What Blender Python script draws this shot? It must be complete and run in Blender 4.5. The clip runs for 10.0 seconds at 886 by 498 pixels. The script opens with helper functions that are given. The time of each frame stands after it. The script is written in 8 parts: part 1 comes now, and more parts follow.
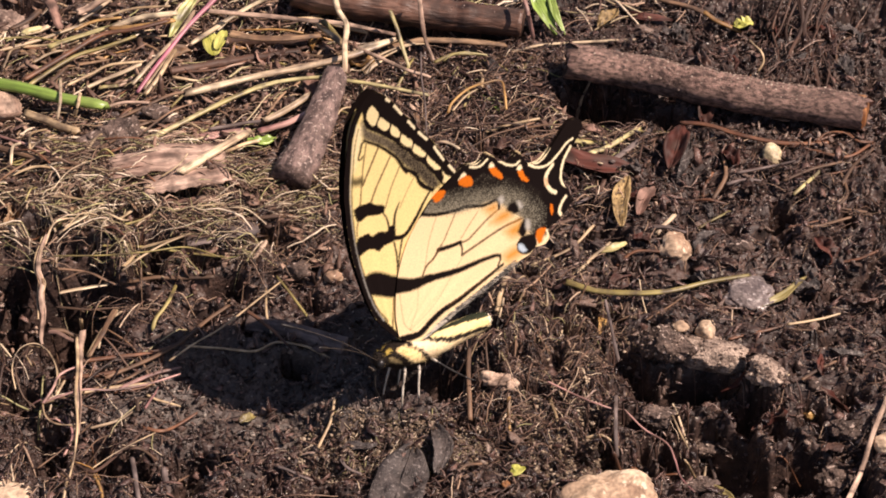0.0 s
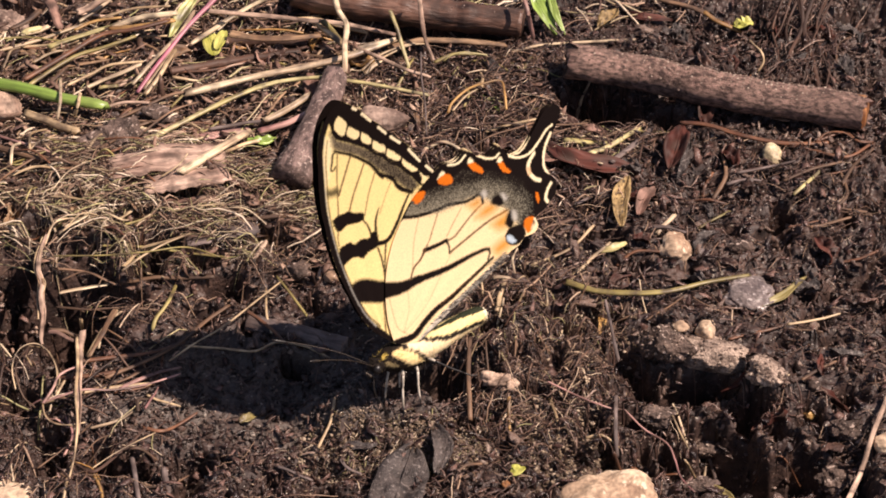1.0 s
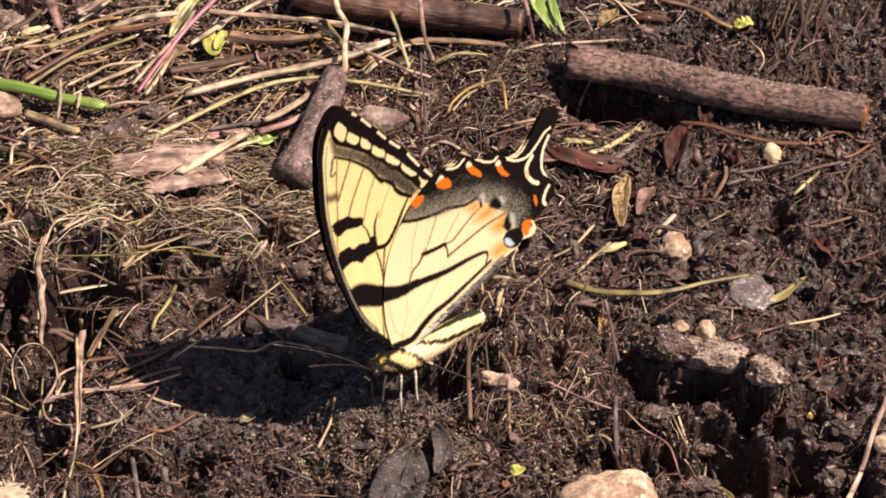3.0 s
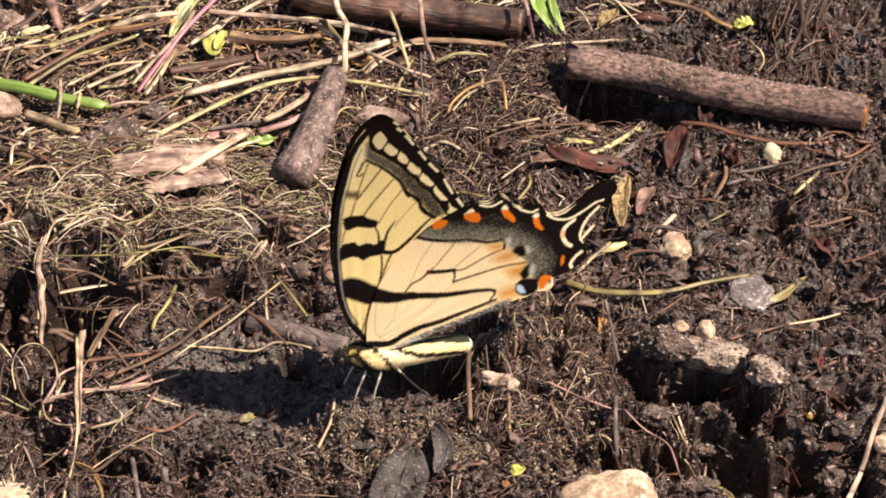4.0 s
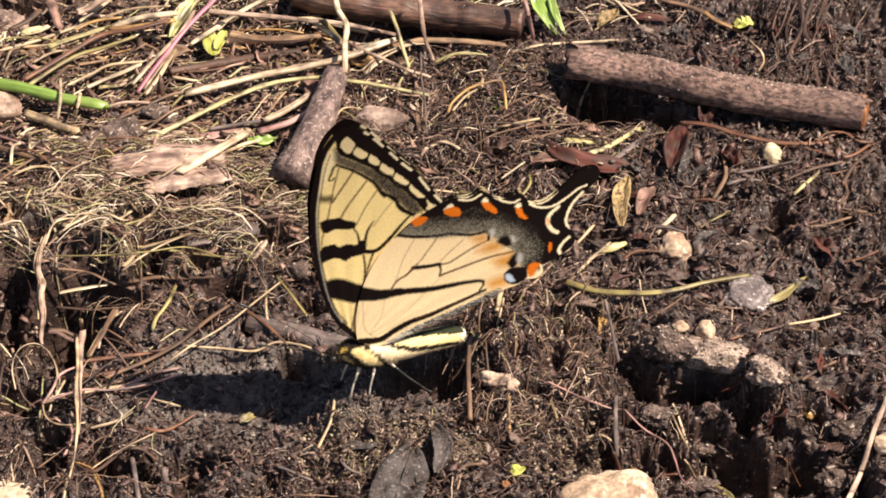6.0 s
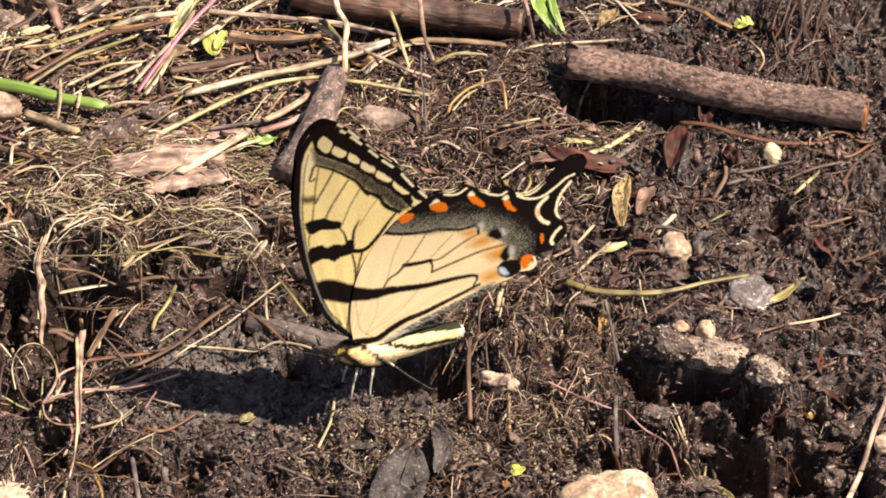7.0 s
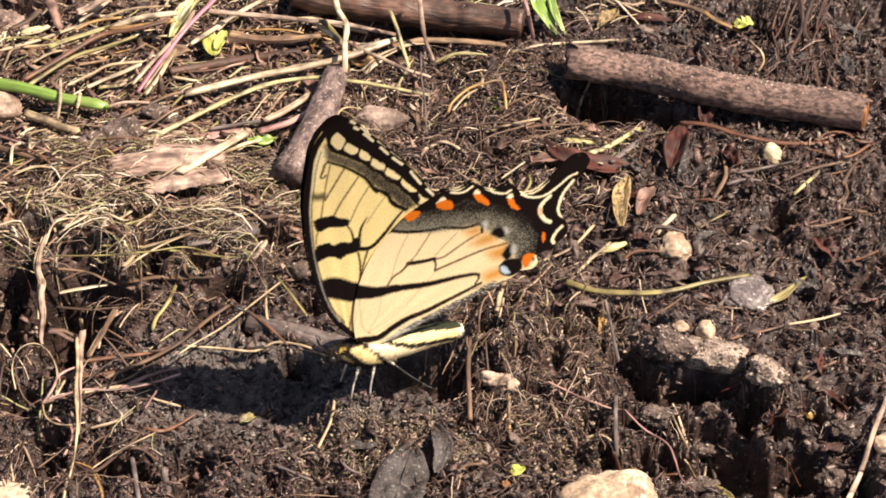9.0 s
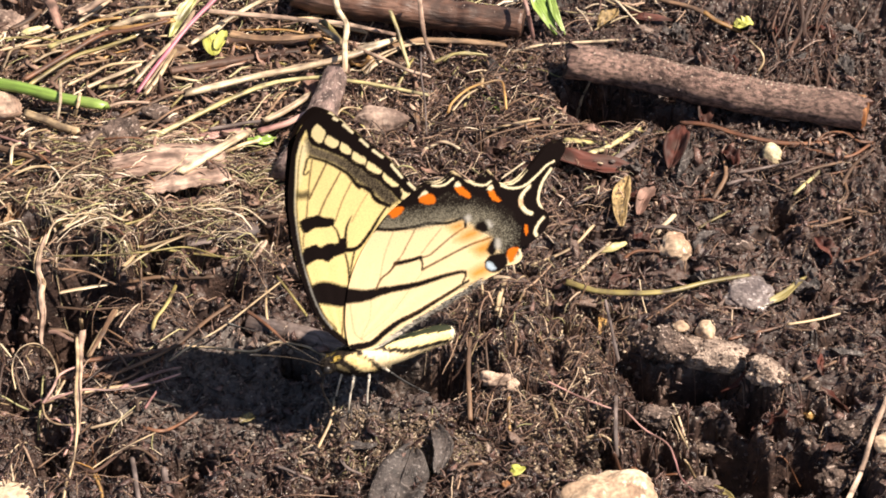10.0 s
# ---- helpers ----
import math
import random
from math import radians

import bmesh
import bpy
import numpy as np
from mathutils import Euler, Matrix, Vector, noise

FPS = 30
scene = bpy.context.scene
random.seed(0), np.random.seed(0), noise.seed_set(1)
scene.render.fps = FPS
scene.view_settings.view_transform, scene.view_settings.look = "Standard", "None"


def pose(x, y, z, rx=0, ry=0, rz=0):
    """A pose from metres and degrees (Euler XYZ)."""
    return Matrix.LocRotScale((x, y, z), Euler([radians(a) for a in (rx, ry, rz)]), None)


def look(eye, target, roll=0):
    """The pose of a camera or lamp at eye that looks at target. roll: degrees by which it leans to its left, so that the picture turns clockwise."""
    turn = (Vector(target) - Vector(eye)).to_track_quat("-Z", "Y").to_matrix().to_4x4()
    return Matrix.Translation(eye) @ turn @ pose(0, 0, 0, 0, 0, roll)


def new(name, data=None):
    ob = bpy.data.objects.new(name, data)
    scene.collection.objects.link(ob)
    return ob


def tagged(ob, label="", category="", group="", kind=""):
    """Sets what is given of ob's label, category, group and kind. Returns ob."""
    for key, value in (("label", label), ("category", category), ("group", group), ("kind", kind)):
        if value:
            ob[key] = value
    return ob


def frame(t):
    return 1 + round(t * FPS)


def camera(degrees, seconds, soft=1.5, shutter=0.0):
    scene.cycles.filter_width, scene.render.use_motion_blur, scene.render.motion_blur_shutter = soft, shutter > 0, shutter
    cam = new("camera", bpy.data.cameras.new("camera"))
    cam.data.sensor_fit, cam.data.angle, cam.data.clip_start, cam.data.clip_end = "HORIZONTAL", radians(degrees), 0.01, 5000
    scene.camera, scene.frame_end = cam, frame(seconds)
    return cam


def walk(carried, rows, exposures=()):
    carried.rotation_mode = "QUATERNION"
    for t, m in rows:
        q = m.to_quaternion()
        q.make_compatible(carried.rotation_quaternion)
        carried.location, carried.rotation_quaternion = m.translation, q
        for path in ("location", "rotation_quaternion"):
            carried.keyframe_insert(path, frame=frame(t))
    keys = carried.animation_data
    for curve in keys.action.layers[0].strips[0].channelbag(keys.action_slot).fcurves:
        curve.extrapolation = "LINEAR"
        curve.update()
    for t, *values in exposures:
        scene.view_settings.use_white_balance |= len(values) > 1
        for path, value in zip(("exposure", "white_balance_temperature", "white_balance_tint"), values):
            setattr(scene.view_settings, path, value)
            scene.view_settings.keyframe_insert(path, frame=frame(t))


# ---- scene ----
MM = 0.001
# A camera on a tripod, about 0.69 m from the insect, looking down on the soil.
cam = camera(14.0, 10.0, soft=1.8)
EYE = (0.0, -0.5114, 0.4605)
walk(cam, [(0.0, look(EYE, (0, 0, 0))), (10.0, look(EYE, (0, 0, 0)))], exposures=[(0.0, 0.32, 7150, 24), (2.5, 0.33, 7150, 24), (4.0, 0.68, 6950, 15), (5.5, 0.76, 7000, 15), (7.0, 0.8, 6950, 13), (10.0, 0.85, 6950, 13)])

# ---- sun and sky ----
SUN_AZIMUTH, SUN_HEIGHT = -8.0, 58.0
world = bpy.data.worlds.new("sky")
scene.world = world
world.use_nodes = True
sky = world.node_tree.nodes.new("ShaderNodeTexSky")
sky.sky_type, sky.sun_disc = "NISHITA", False
sky.sun_elevation, sky.sun_rotation = radians(SUN_HEIGHT), radians(90 - SUN_AZIMUTH)
background = world.node_tree.nodes["Background"]
background.inputs["Strength"].default_value = 0.056
world.node_tree.links.new(sky.outputs["Color"], background.inputs["Color"])
sun = new("sun", bpy.data.lights.new("sun", "SUN"))
sun.data.energy, sun.data.angle, sun.data.color = 5.0, radians(0.53), (1.0, 0.93, 0.82)
a, b = radians(SUN_AZIMUTH), radians(SUN_HEIGHT)
sun.matrix_world = look((math.cos(a) * math.cos(b), math.sin(a) * math.cos(b), math.sin(b)), (0, 0, 0))


# ---- materials ----
def nodes_of(name, roughness=0.7, specular=0.4):
    m = bpy.data.materials.new(name)
    m.use_nodes = True
    nt = m.node_tree
    p = nt.nodes["Principled BSDF"]
    p.inputs["Roughness"].default_value = roughness
    p.inputs["Specular IOR Level"].default_value = specular
    return m, nt, p


def ramp(nt, source, stops):
    r = nt.nodes.new("ShaderNodeValToRGB")
    els = r.color_ramp.elements
    while len(els) < len(stops):
        els.new(0.5)
    for el, (at, c) in zip(els, stops):
        el.position, el.color = at, (*c, 1)
    nt.links.new(source, r.inputs["Fac"])
    return r.outputs["Color"]


def grain(nt, size, detail=4.0, stretch=None):
    """Noise in the thing's own space, or along a rod's length where it is stretched; size in millimetres."""
    co, mp, tx = (nt.nodes.new("ShaderNode" + k) for k in ("TexCoord" if stretch is None else "Attribute", "Mapping", "TexNoise"))
    mp.inputs["Scale"].default_value = [1000.0 / size] * 3 if stretch is None else [1.0 / size, 1.0 / size, 1.0 / size / stretch]
    if stretch is not None:
        co.attribute_name = "rod"
    tx.inputs["Scale"].default_value = 1.0
    tx.inputs["Detail"].default_value = detail
    nt.links.new(co.outputs["Object" if stretch is None else "Vector"], mp.inputs["Vector"])
    nt.links.new(mp.outputs["Vector"], tx.inputs["Vector"])
    return tx.outputs["Fac"]


def mixed(nt, fac, one, two, mode="MIX"):
    x = nt.nodes.new("ShaderNodeMix")
    x.data_type, x.blend_type = "RGBA", mode
    for value, slot in ((fac, 0), (one, 6), (two, 7)):
        if isinstance(value, (int, float)):
            x.inputs[slot].default_value = value
        elif isinstance(value, tuple):
            x.inputs[slot].default_value = (*value, 1)
        else:
            nt.links.new(value, x.inputs[slot])
    return x.outputs[2]


def relief(nt, p, source, mm, strength=0.8):
    bp = nt.nodes.new("ShaderNodeBump")
    bp.inputs["Strength"].default_value = strength
    bp.inputs["Distance"].default_value = mm * MM
    nt.links.new(source, bp.inputs["Height"])
    nt.links.new(bp.outputs["Normal"], p.inputs["Normal"])


def surface(name, dark, light, size=2.0, roughness=0.7, specular=0.4, bump=0.15, spread=0.35, spots=None, along=None, dirt=0.8):
    """A dull natural surface: two colours in coarse and fine grain, differing from piece to piece."""
    m, nt, p = nodes_of(name, roughness, specular)
    coarse, fine = grain(nt, size * (4 if along is None else 1.5), 3, along), grain(nt, size * (0.5 if along is None else 0.3), 6, along and along * 2)
    base = ramp(nt, coarse, [(0.36, dark), (0.62, light)])
    base = mixed(nt, 0.55, base, ramp(nt, fine, [(0.32, (0.25, 0.24, 0.23)), (0.68, (1.4, 1.35, 1.3))]), "MULTIPLY")
    if along:
        soiled = ramp(nt, grain(nt, 3.5, 4), [(0.44, (0, 0, 0)), (0.66, (dirt, dirt, dirt))])
        base = mixed(nt, soiled, base, (0.06, 0.038, 0.03))
    if spots:
        base = mixed(nt, ramp(nt, grain(nt, size * 0.9, 2), [(0.6, (0, 0, 0)), (0.67, (1, 1, 1))]), base, spots)
    if spread:
        which = nt.nodes.new("ShaderNodeObjectInfo").outputs["Random"]
        tone = ramp(nt, which, [(0.0, (1 - spread, 1 - spread, 1 - spread)), (1.0, (1 + spread, 1 + spread, 1 + spread))])
        base = mixed(nt, 1.0, base, tone, "MULTIPLY")
    nt.links.new(base, p.inputs["Base Color"])
    relief(nt, p, fine, bump)
    return m


def islands(name, stops, roughness=0.75, specular=0.35, size=0.5, bump=0.1):
    """For many small joined pieces: each takes its own colour from the row."""
    m, nt, p = nodes_of(name, roughness, specular)
    geo = nt.nodes.new("ShaderNodeNewGeometry")
    base = ramp(nt, geo.outputs["Random Per Island"], stops)
    fine = grain(nt, size, 5)
    base = mixed(nt, 0.6, base, ramp(nt, fine, [(0.3, (0.4, 0.4, 0.4)), (0.7, (1.4, 1.35, 1.3))]), "MULTIPLY")
    nt.links.new(base, p.inputs["Base Color"])
    relief(nt, p, fine, bump)
    return m


def soil_material():
    m, nt, p = nodes_of("damp_soil", 0.5, 0.5)
    wide, mid, fine = grain(nt, 28, 3), grain(nt, 4, 5), grain(nt, 0.7, 6)
    base = ramp(nt, mid, [(0.3, (0.013, 0.007, 0.006)), (0.52, (0.055, 0.032, 0.026)), (0.72, (0.14, 0.09, 0.073))])
    base = mixed(nt, ramp(nt, wide, [(0.4, (0, 0, 0)), (0.65, (0.6, 0.6, 0.6))]), base, (0.07, 0.047, 0.042))
    # grey silt, also painted paler here to lift the shadow the butterfly casts
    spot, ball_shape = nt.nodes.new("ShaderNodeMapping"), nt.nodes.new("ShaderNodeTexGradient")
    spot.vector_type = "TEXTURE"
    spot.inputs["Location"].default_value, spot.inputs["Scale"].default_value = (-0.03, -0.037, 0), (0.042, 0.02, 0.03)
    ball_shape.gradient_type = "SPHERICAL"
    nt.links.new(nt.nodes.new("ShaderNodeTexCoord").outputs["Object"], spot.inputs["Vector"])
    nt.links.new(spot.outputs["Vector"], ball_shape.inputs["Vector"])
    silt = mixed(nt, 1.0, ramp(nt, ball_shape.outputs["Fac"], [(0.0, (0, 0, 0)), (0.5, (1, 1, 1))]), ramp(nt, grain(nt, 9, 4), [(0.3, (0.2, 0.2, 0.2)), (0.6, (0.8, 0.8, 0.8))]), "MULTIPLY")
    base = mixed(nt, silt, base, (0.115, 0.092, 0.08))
    base = mixed(nt, 0.6, base, ramp(nt, fine, [(0.3, (0.35, 0.33, 0.32)), (0.7, (1.5, 1.45, 1.4))]), "MULTIPLY")
    base = mixed(nt, ramp(nt, grain(nt, 0.9, 1), [(0.7, (0, 0, 0)), (0.74, (1, 1, 1))]), base, (0.3, 0.25, 0.2))
    nt.links.new(base, p.inputs["Base Color"])
    nt.links.new(ramp(nt, mid, [(0.3, (0.7, 0.7, 0.7)), (0.7, (0.33, 0.33, 0.33))]), p.inputs["Roughness"])
    relief(nt, p, fine, 0.35, 1.0)
    return m


def painted(name, roughness=0.6, specular=0.3, through_light=0.0, size=0.4, bump=0.05, velvet=0.0):
    """Pigment that is laid on the mesh as a colour layer, with fine scales or hairs."""
    m, nt, p = nodes_of(name, roughness, specular)
    at = nt.nodes.new("ShaderNodeAttribute")
    at.attribute_name = "pigment"
    fine = grain(nt, size, 4)
    base = mixed(nt, 0.35, at.outputs["Color"], ramp(nt, fine, [(0.3, (0.7, 0.7, 0.7)), (0.7, (1.25, 1.25, 1.25))]), "MULTIPLY")
    nt.links.new(base, p.inputs["Base Color"])
    if velvet:
        p.inputs["Sheen Weight"].default_value, p.inputs["Sheen Roughness"].default_value = velvet, 0.45
        nt.links.new(base, p.inputs["Sheen Tint"])
    relief(nt, p, fine, bump, 0.5)
    if through_light:
        tr, mx = nt.nodes.new("ShaderNodeBsdfTranslucent"), nt.nodes.new("ShaderNodeMixShader")
        nt.links.new(base, tr.inputs["Color"])
        mx.inputs["Fac"].default_value = through_light
        nt.links.new(p.outputs["BSDF"], mx.inputs[1])
        nt.links.new(tr.outputs["BSDF"], mx.inputs[2])
        nt.links.new(mx.outputs["Shader"], nt.nodes["Material Output"].inputs["Surface"])
    return m


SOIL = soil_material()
CRUMB = islands("soil_crumbs", [(0.0, (0.018, 0.011, 0.009)), (0.35, (0.052, 0.031, 0.025)), (0.75, (0.115, 0.072, 0.058)), (0.95, (0.22, 0.15, 0.12)), (1.0, (0.36, 0.27, 0.22))], 0.36, 0.5, 0.25, 0.35)
MOULD = islands("rotted_leaf", [(0.0, (0.012, 0.006, 0.006)), (0.4, (0.04, 0.02, 0.017)), (0.8, (0.1, 0.055, 0.046)), (1.0, (0.24, 0.14, 0.115))], 0.3, 0.55, 0.3, 0.3)
SILT = islands("silt_crumbs", [(0.0, (0.05, 0.038, 0.033)), (0.5, (0.1, 0.08, 0.07)), (0.92, (0.16, 0.13, 0.112)), (1.0, (0.4, 0.34, 0.29))], 0.45, 0.5, 0.2, 0.25)
# sand whose pale colours double as the bright sparkle of wet soil
GLINT_GRIT = islands("sand_glints", [(0.0, (0.25, 0.17, 0.13)), (0.5, (0.5, 0.4, 0.33)), (1.0, (0.8, 0.75, 0.7))], 0.18, 0.5, 0.3, 0.05)
ROOT = islands("dead_rootlets", [(0.0, (0.02, 0.011, 0.009)), (0.45, (0.085, 0.046, 0.034)), (0.75, (0.2, 0.12, 0.084)), (0.92, (0.42, 0.28, 0.19)), (1.0, (0.72, 0.56, 0.4))], 0.5, 0.45)
PEAT = islands("peat_shreds", [(0.0, (0.014, 0.008, 0.007)), (0.5, (0.07, 0.04, 0.033)), (0.85, (0.17, 0.105, 0.085)), (1.0, (0.36, 0.25, 0.2))], 0.32, 0.5)
HAY = islands("dry_grass_litter", [(0.0, (0.07, 0.038, 0.026)), (0.25, (0.2, 0.12, 0.082)), (0.45, (0.4, 0.27, 0.19)), (0.52, (0.3, 0.28, 0.13)), (0.68, (0.44, 0.4, 0.19)), (0.76, (0.6, 0.47, 0.33)), (1.0, (0.92, 0.77, 0.6))], 0.5, 0.45)
LITTER = islands("dead_stem_litter", [(0.0, (0.04, 0.022, 0.016)), (0.4, (0.13, 0.075, 0.05)), (0.75, (0.26, 0.165, 0.105)), (1.0, (0.48, 0.34, 0.22))], 0.55, 0.4)
MOSS = islands("mossy_crumbs", [(0.0, (0.05, 0.032, 0.02)), (0.5, (0.15, 0.105, 0.072)), (0.85, (0.3, 0.225, 0.16)), (1.0, (0.56, 0.45, 0.34))], 0.7, 0.3, 0.4, 0.15)
SANDY = islands("dry_earth_crumbs", [(0.0, (0.06, 0.038, 0.03)), (0.5, (0.19, 0.135, 0.108)), (0.85, (0.4, 0.31, 0.25)), (1.0, (0.62, 0.51, 0.42))], 0.8, 0.3, 0.3, 0.2)
CHAFF = islands("bark_flakes", [(0.0, (0.05, 0.028, 0.021)), (0.5, (0.15, 0.086, 0.064)), (0.85, (0.34, 0.21, 0.155)), (1.0, (0.6, 0.43, 0.32))], 0.6, 0.35, 0.6, 0.1)
STRAW = surface("straw", (0.36, 0.25, 0.14), (0.74, 0.56, 0.35), 1.2, 0.45, 0.5, 0.06, 0.2, along=7)
PALE = surface("bleached_straw", (0.5, 0.36, 0.24), (0.84, 0.69, 0.47), 1.2, 0.45, 0.5, 0.06, 0.12, along=7)
OCHRE = surface("ochre_straw", (0.3, 0.15, 0.045), (0.62, 0.37, 0.13), 1.0, 0.45, 0.45, 0.06, 0.15, along=7)
OLIVE = surface("olive_stem", (0.18, 0.14, 0.045), (0.42, 0.35, 0.14), 1.2, 0.45, 0.45, 0.05, 0.15, along=7)
PINK = surface("purplish_stem", (0.3, 0.13, 0.13), (0.58, 0.35, 0.3), 1.5, 0.45, 0.45, 0.05, 0.15, along=7)
MAGENTA = surface("magenta_stem", (0.4, 0.1, 0.16), (0.62, 0.26, 0.32), 1.5, 0.4, 0.45, 0.05, 0.1, along=7, dirt=0.2)
RUST = surface("rusty_twig", (0.08, 0.03, 0.018), (0.28, 0.125, 0.065), 1.5, 0.5, 0.45, 0.1, 0.2, along=5)
BROWN = surface("brown_twig", (0.06, 0.034, 0.022), (0.26, 0.15, 0.09), 1.5, 0.6, 0.4, 0.12, 0.25, along=5)
GREY = surface("grey_twig", (0.07, 0.054, 0.052), (0.24, 0.185, 0.17), 1.5, 0.65, 0.4, 0.12, 0.2, along=4)
GREY_BARK = surface("grey_bark", (0.085, 0.056, 0.052), (0.32, 0.22, 0.195), 0.8, 0.65, 0.4, 0.3, 0.1, (0.46, 0.35, 0.3), along=2.5, dirt=0.5)
BARK = surface("bark", (0.075, 0.043, 0.036), (0.4, 0.25, 0.205), 0.45, 0.65, 0.4, 0.35, 0.1, along=2.0, dirt=0.5)
DARK_BARK = surface("dark_bark", (0.022, 0.012, 0.009), (0.13, 0.065, 0.043), 2.4, 0.6, 0.4, 0.3, 0.15, along=5)
WET_BARK = surface("wet_bark", (0.02, 0.01, 0.008), (0.2, 0.105, 0.074), 2.0, 0.45, 0.5, 0.45, 0.15, along=3)
WOOD = surface("torn_wood", (0.22, 0.08, 0.03), (0.55, 0.25, 0.1), 0.8, 0.7, 0.3, 0.15, 0.1, along=4)
CHIP = surface("weathered_wood", (0.38, 0.25, 0.19), (0.7, 0.51, 0.39), 2.0, 0.7, 0.3, 0.25, 0.15, along=5)
GREEN = surface("green_stem", (0.2, 0.33, 0.06), (0.36, 0.5, 0.13), 2.5, 0.35, 0.5, 0.03, 0.1, along=6, dirt=0.25)
BLADE = surface("green_blade", (0.34, 0.36, 0.1), (0.6, 0.6, 0.26), 2.0, 0.4, 0.5, 0.04, 0.15, along=8)
LIME = surface("yellow_leaf", (0.34, 0.35, 0.06), (0.58, 0.58, 0.17), 1.5, 0.45, 0.45, 0.05, 0.1, along=4, dirt=0.1)
FADED = surface("faded_green_straw", (0.38, 0.32, 0.12), (0.68, 0.6, 0.32), 1.5, 0.45, 0.45, 0.05, 0.12, along=6)
RED_LEAF = surface("red_dead_leaf", (0.035, 0.01, 0.008), (0.12, 0.038, 0.028), 2.0, 0.6, 0.25, 0.1, 0.15, along=3)
MOULDY = surface("dark_dead_leaf", (0.022, 0.012, 0.01), (0.12, 0.065, 0.05), 1.2, 0.45, 0.5, 0.3, 0.2, (0.2, 0.13, 0.1))
TAN_LEAF = surface("tan_dead_leaf", (0.17, 0.11, 0.045), (0.4, 0.28, 0.13), 1.2, 0.6, 0.4, 0.12, 0.15, (0.07, 0.045, 0.02))
GREY_LEAF = surface("grey_wet_leaf", (0.028, 0.022, 0.021), (0.095, 0.077, 0.072), 0.7, 0.5, 0.45, 0.45, 0.1, (0.22, 0.185, 0.17))
STONE = surface("tan_stone", (0.34, 0.22, 0.15), (0.64, 0.48, 0.34), 1.8, 0.8, 0.3, 0.25, 0.1, (0.72, 0.58, 0.43))
CREAM = surface("cream_stone", (0.46, 0.37, 0.23), (0.7, 0.6, 0.4), 1.5, 0.5, 0.4, 0.15, 0.08)
QUARTZ = surface("grey_quartz", (0.15, 0.12, 0.115), (0.3, 0.25, 0.235), 1.2, 0.25, 0.5, 0.2, 0.08, (0.46, 0.4, 0.38))
PEEL = surface("peeled_bark", (0.3, 0.19, 0.15), (0.62, 0.44, 0.35), 2.0, 0.7, 0.3, 0.3, 0.1, along=5)
ROSE = surface("rosy_stone", (0.17, 0.115, 0.095), (0.44, 0.32, 0.26), 1.8, 0.75, 0.3, 0.35, 0.1, (0.42, 0.31, 0.25))
CHIP_BROWN = surface("dead_stem", (0.17, 0.095, 0.055), (0.42, 0.27, 0.16), 1.5, 0.6, 0.4, 0.2, 0.2, along=6)
RED_CHIP = surface("red_bark", (0.16, 0.085, 0.065), (0.4, 0.24, 0.19), 2.0, 0.7, 0.3, 0.25, 0.1, along=5)
CLOD = surface("crusted_clod", (0.045, 0.028, 0.022), (0.16, 0.11, 0.09), 1.0, 0.7, 0.4, 0.5, 0.15, (0.42, 0.32, 0.27))
PALE_CLOD = surface("pale_clod", (0.1, 0.066, 0.053), (0.56, 0.43, 0.35), 0.8, 0.8, 0.3, 0.5, 0.1)
MEMBRANE = painted("wing_scales", 0.6, 0.07, 0.08, 0.3, 0.03, 0.8)
FUR = painted("body_hairs", 0.8, 0.2, 0.0, 0.35, 0.25)
CHITIN = surface("black_chitin", (0.012, 0.01, 0.01), (0.03, 0.026, 0.024), 0.5, 0.4, 0.5, 0.02, 0.0)
FEELER = surface("brown_feeler", (0.03, 0.022, 0.016), (0.08, 0.06, 0.045), 0.5, 0.45, 0.5, 0.02, 0.0)
LEG = surface("pale_leg", (0.4, 0.35, 0.28), (0.75, 0.68, 0.58), 0.5, 0.4, 0.5, 0.02, 0.0)


# ---- mesh helpers; the lengths that they take are in millimetres ----
def link_mesh(name, verts, faces, material, parent=None, smooth=True, rod=None):
    me = bpy.data.meshes.new(name)
    me.from_pydata([tuple(v) for v in np.asarray(verts) * MM], [], faces)
    me.materials.append(material)
    if smooth:
        me.shade_smooth()
    if rod is not None:
        me.attributes.new("rod", "FLOAT_VECTOR", "POINT").data.foreach_set("vector", np.asarray(rod, float).ravel())
    ob = new(name, me)
    ob.parent = parent
    return ob


def unbent(line, radii, sides=10, seed=0):
    """The rod's own space: its vertices as they would lie were it straight along z."""
    run = np.append(0, np.cumsum(np.linalg.norm(np.diff(line, axis=0), axis=1))) + seed * 37.0
    ang = np.arange(sides) * 2 * np.pi / sides
    r = np.asarray(radii)[:, None]
    return np.stack([r * np.cos(ang), r * np.sin(ang), np.repeat(run[:, None], sides, 1)], -1).reshape(-1, 3)


def bulk_mesh(name, verts, faces, material, smooth=True):
    """Many equal-sided faces at once."""
    me = bpy.data.meshes.new(name)
    k = faces.shape[1]
    me.vertices.add(len(verts))
    me.vertices.foreach_set("co", (np.asarray(verts) * MM).ravel())
    me.loops.add(faces.size)
    me.loops.foreach_set("vertex_index", faces.ravel().astype(np.int32))
    me.polygons.add(len(faces))
    me.polygons.foreach_set("loop_start", np.arange(0, faces.size, k, dtype=np.int32))
    me.update(calc_edges=True)
    me.materials.append(material)
    if smooth:
        me.shade_smooth()
    me.validate()
    return new(name, me)


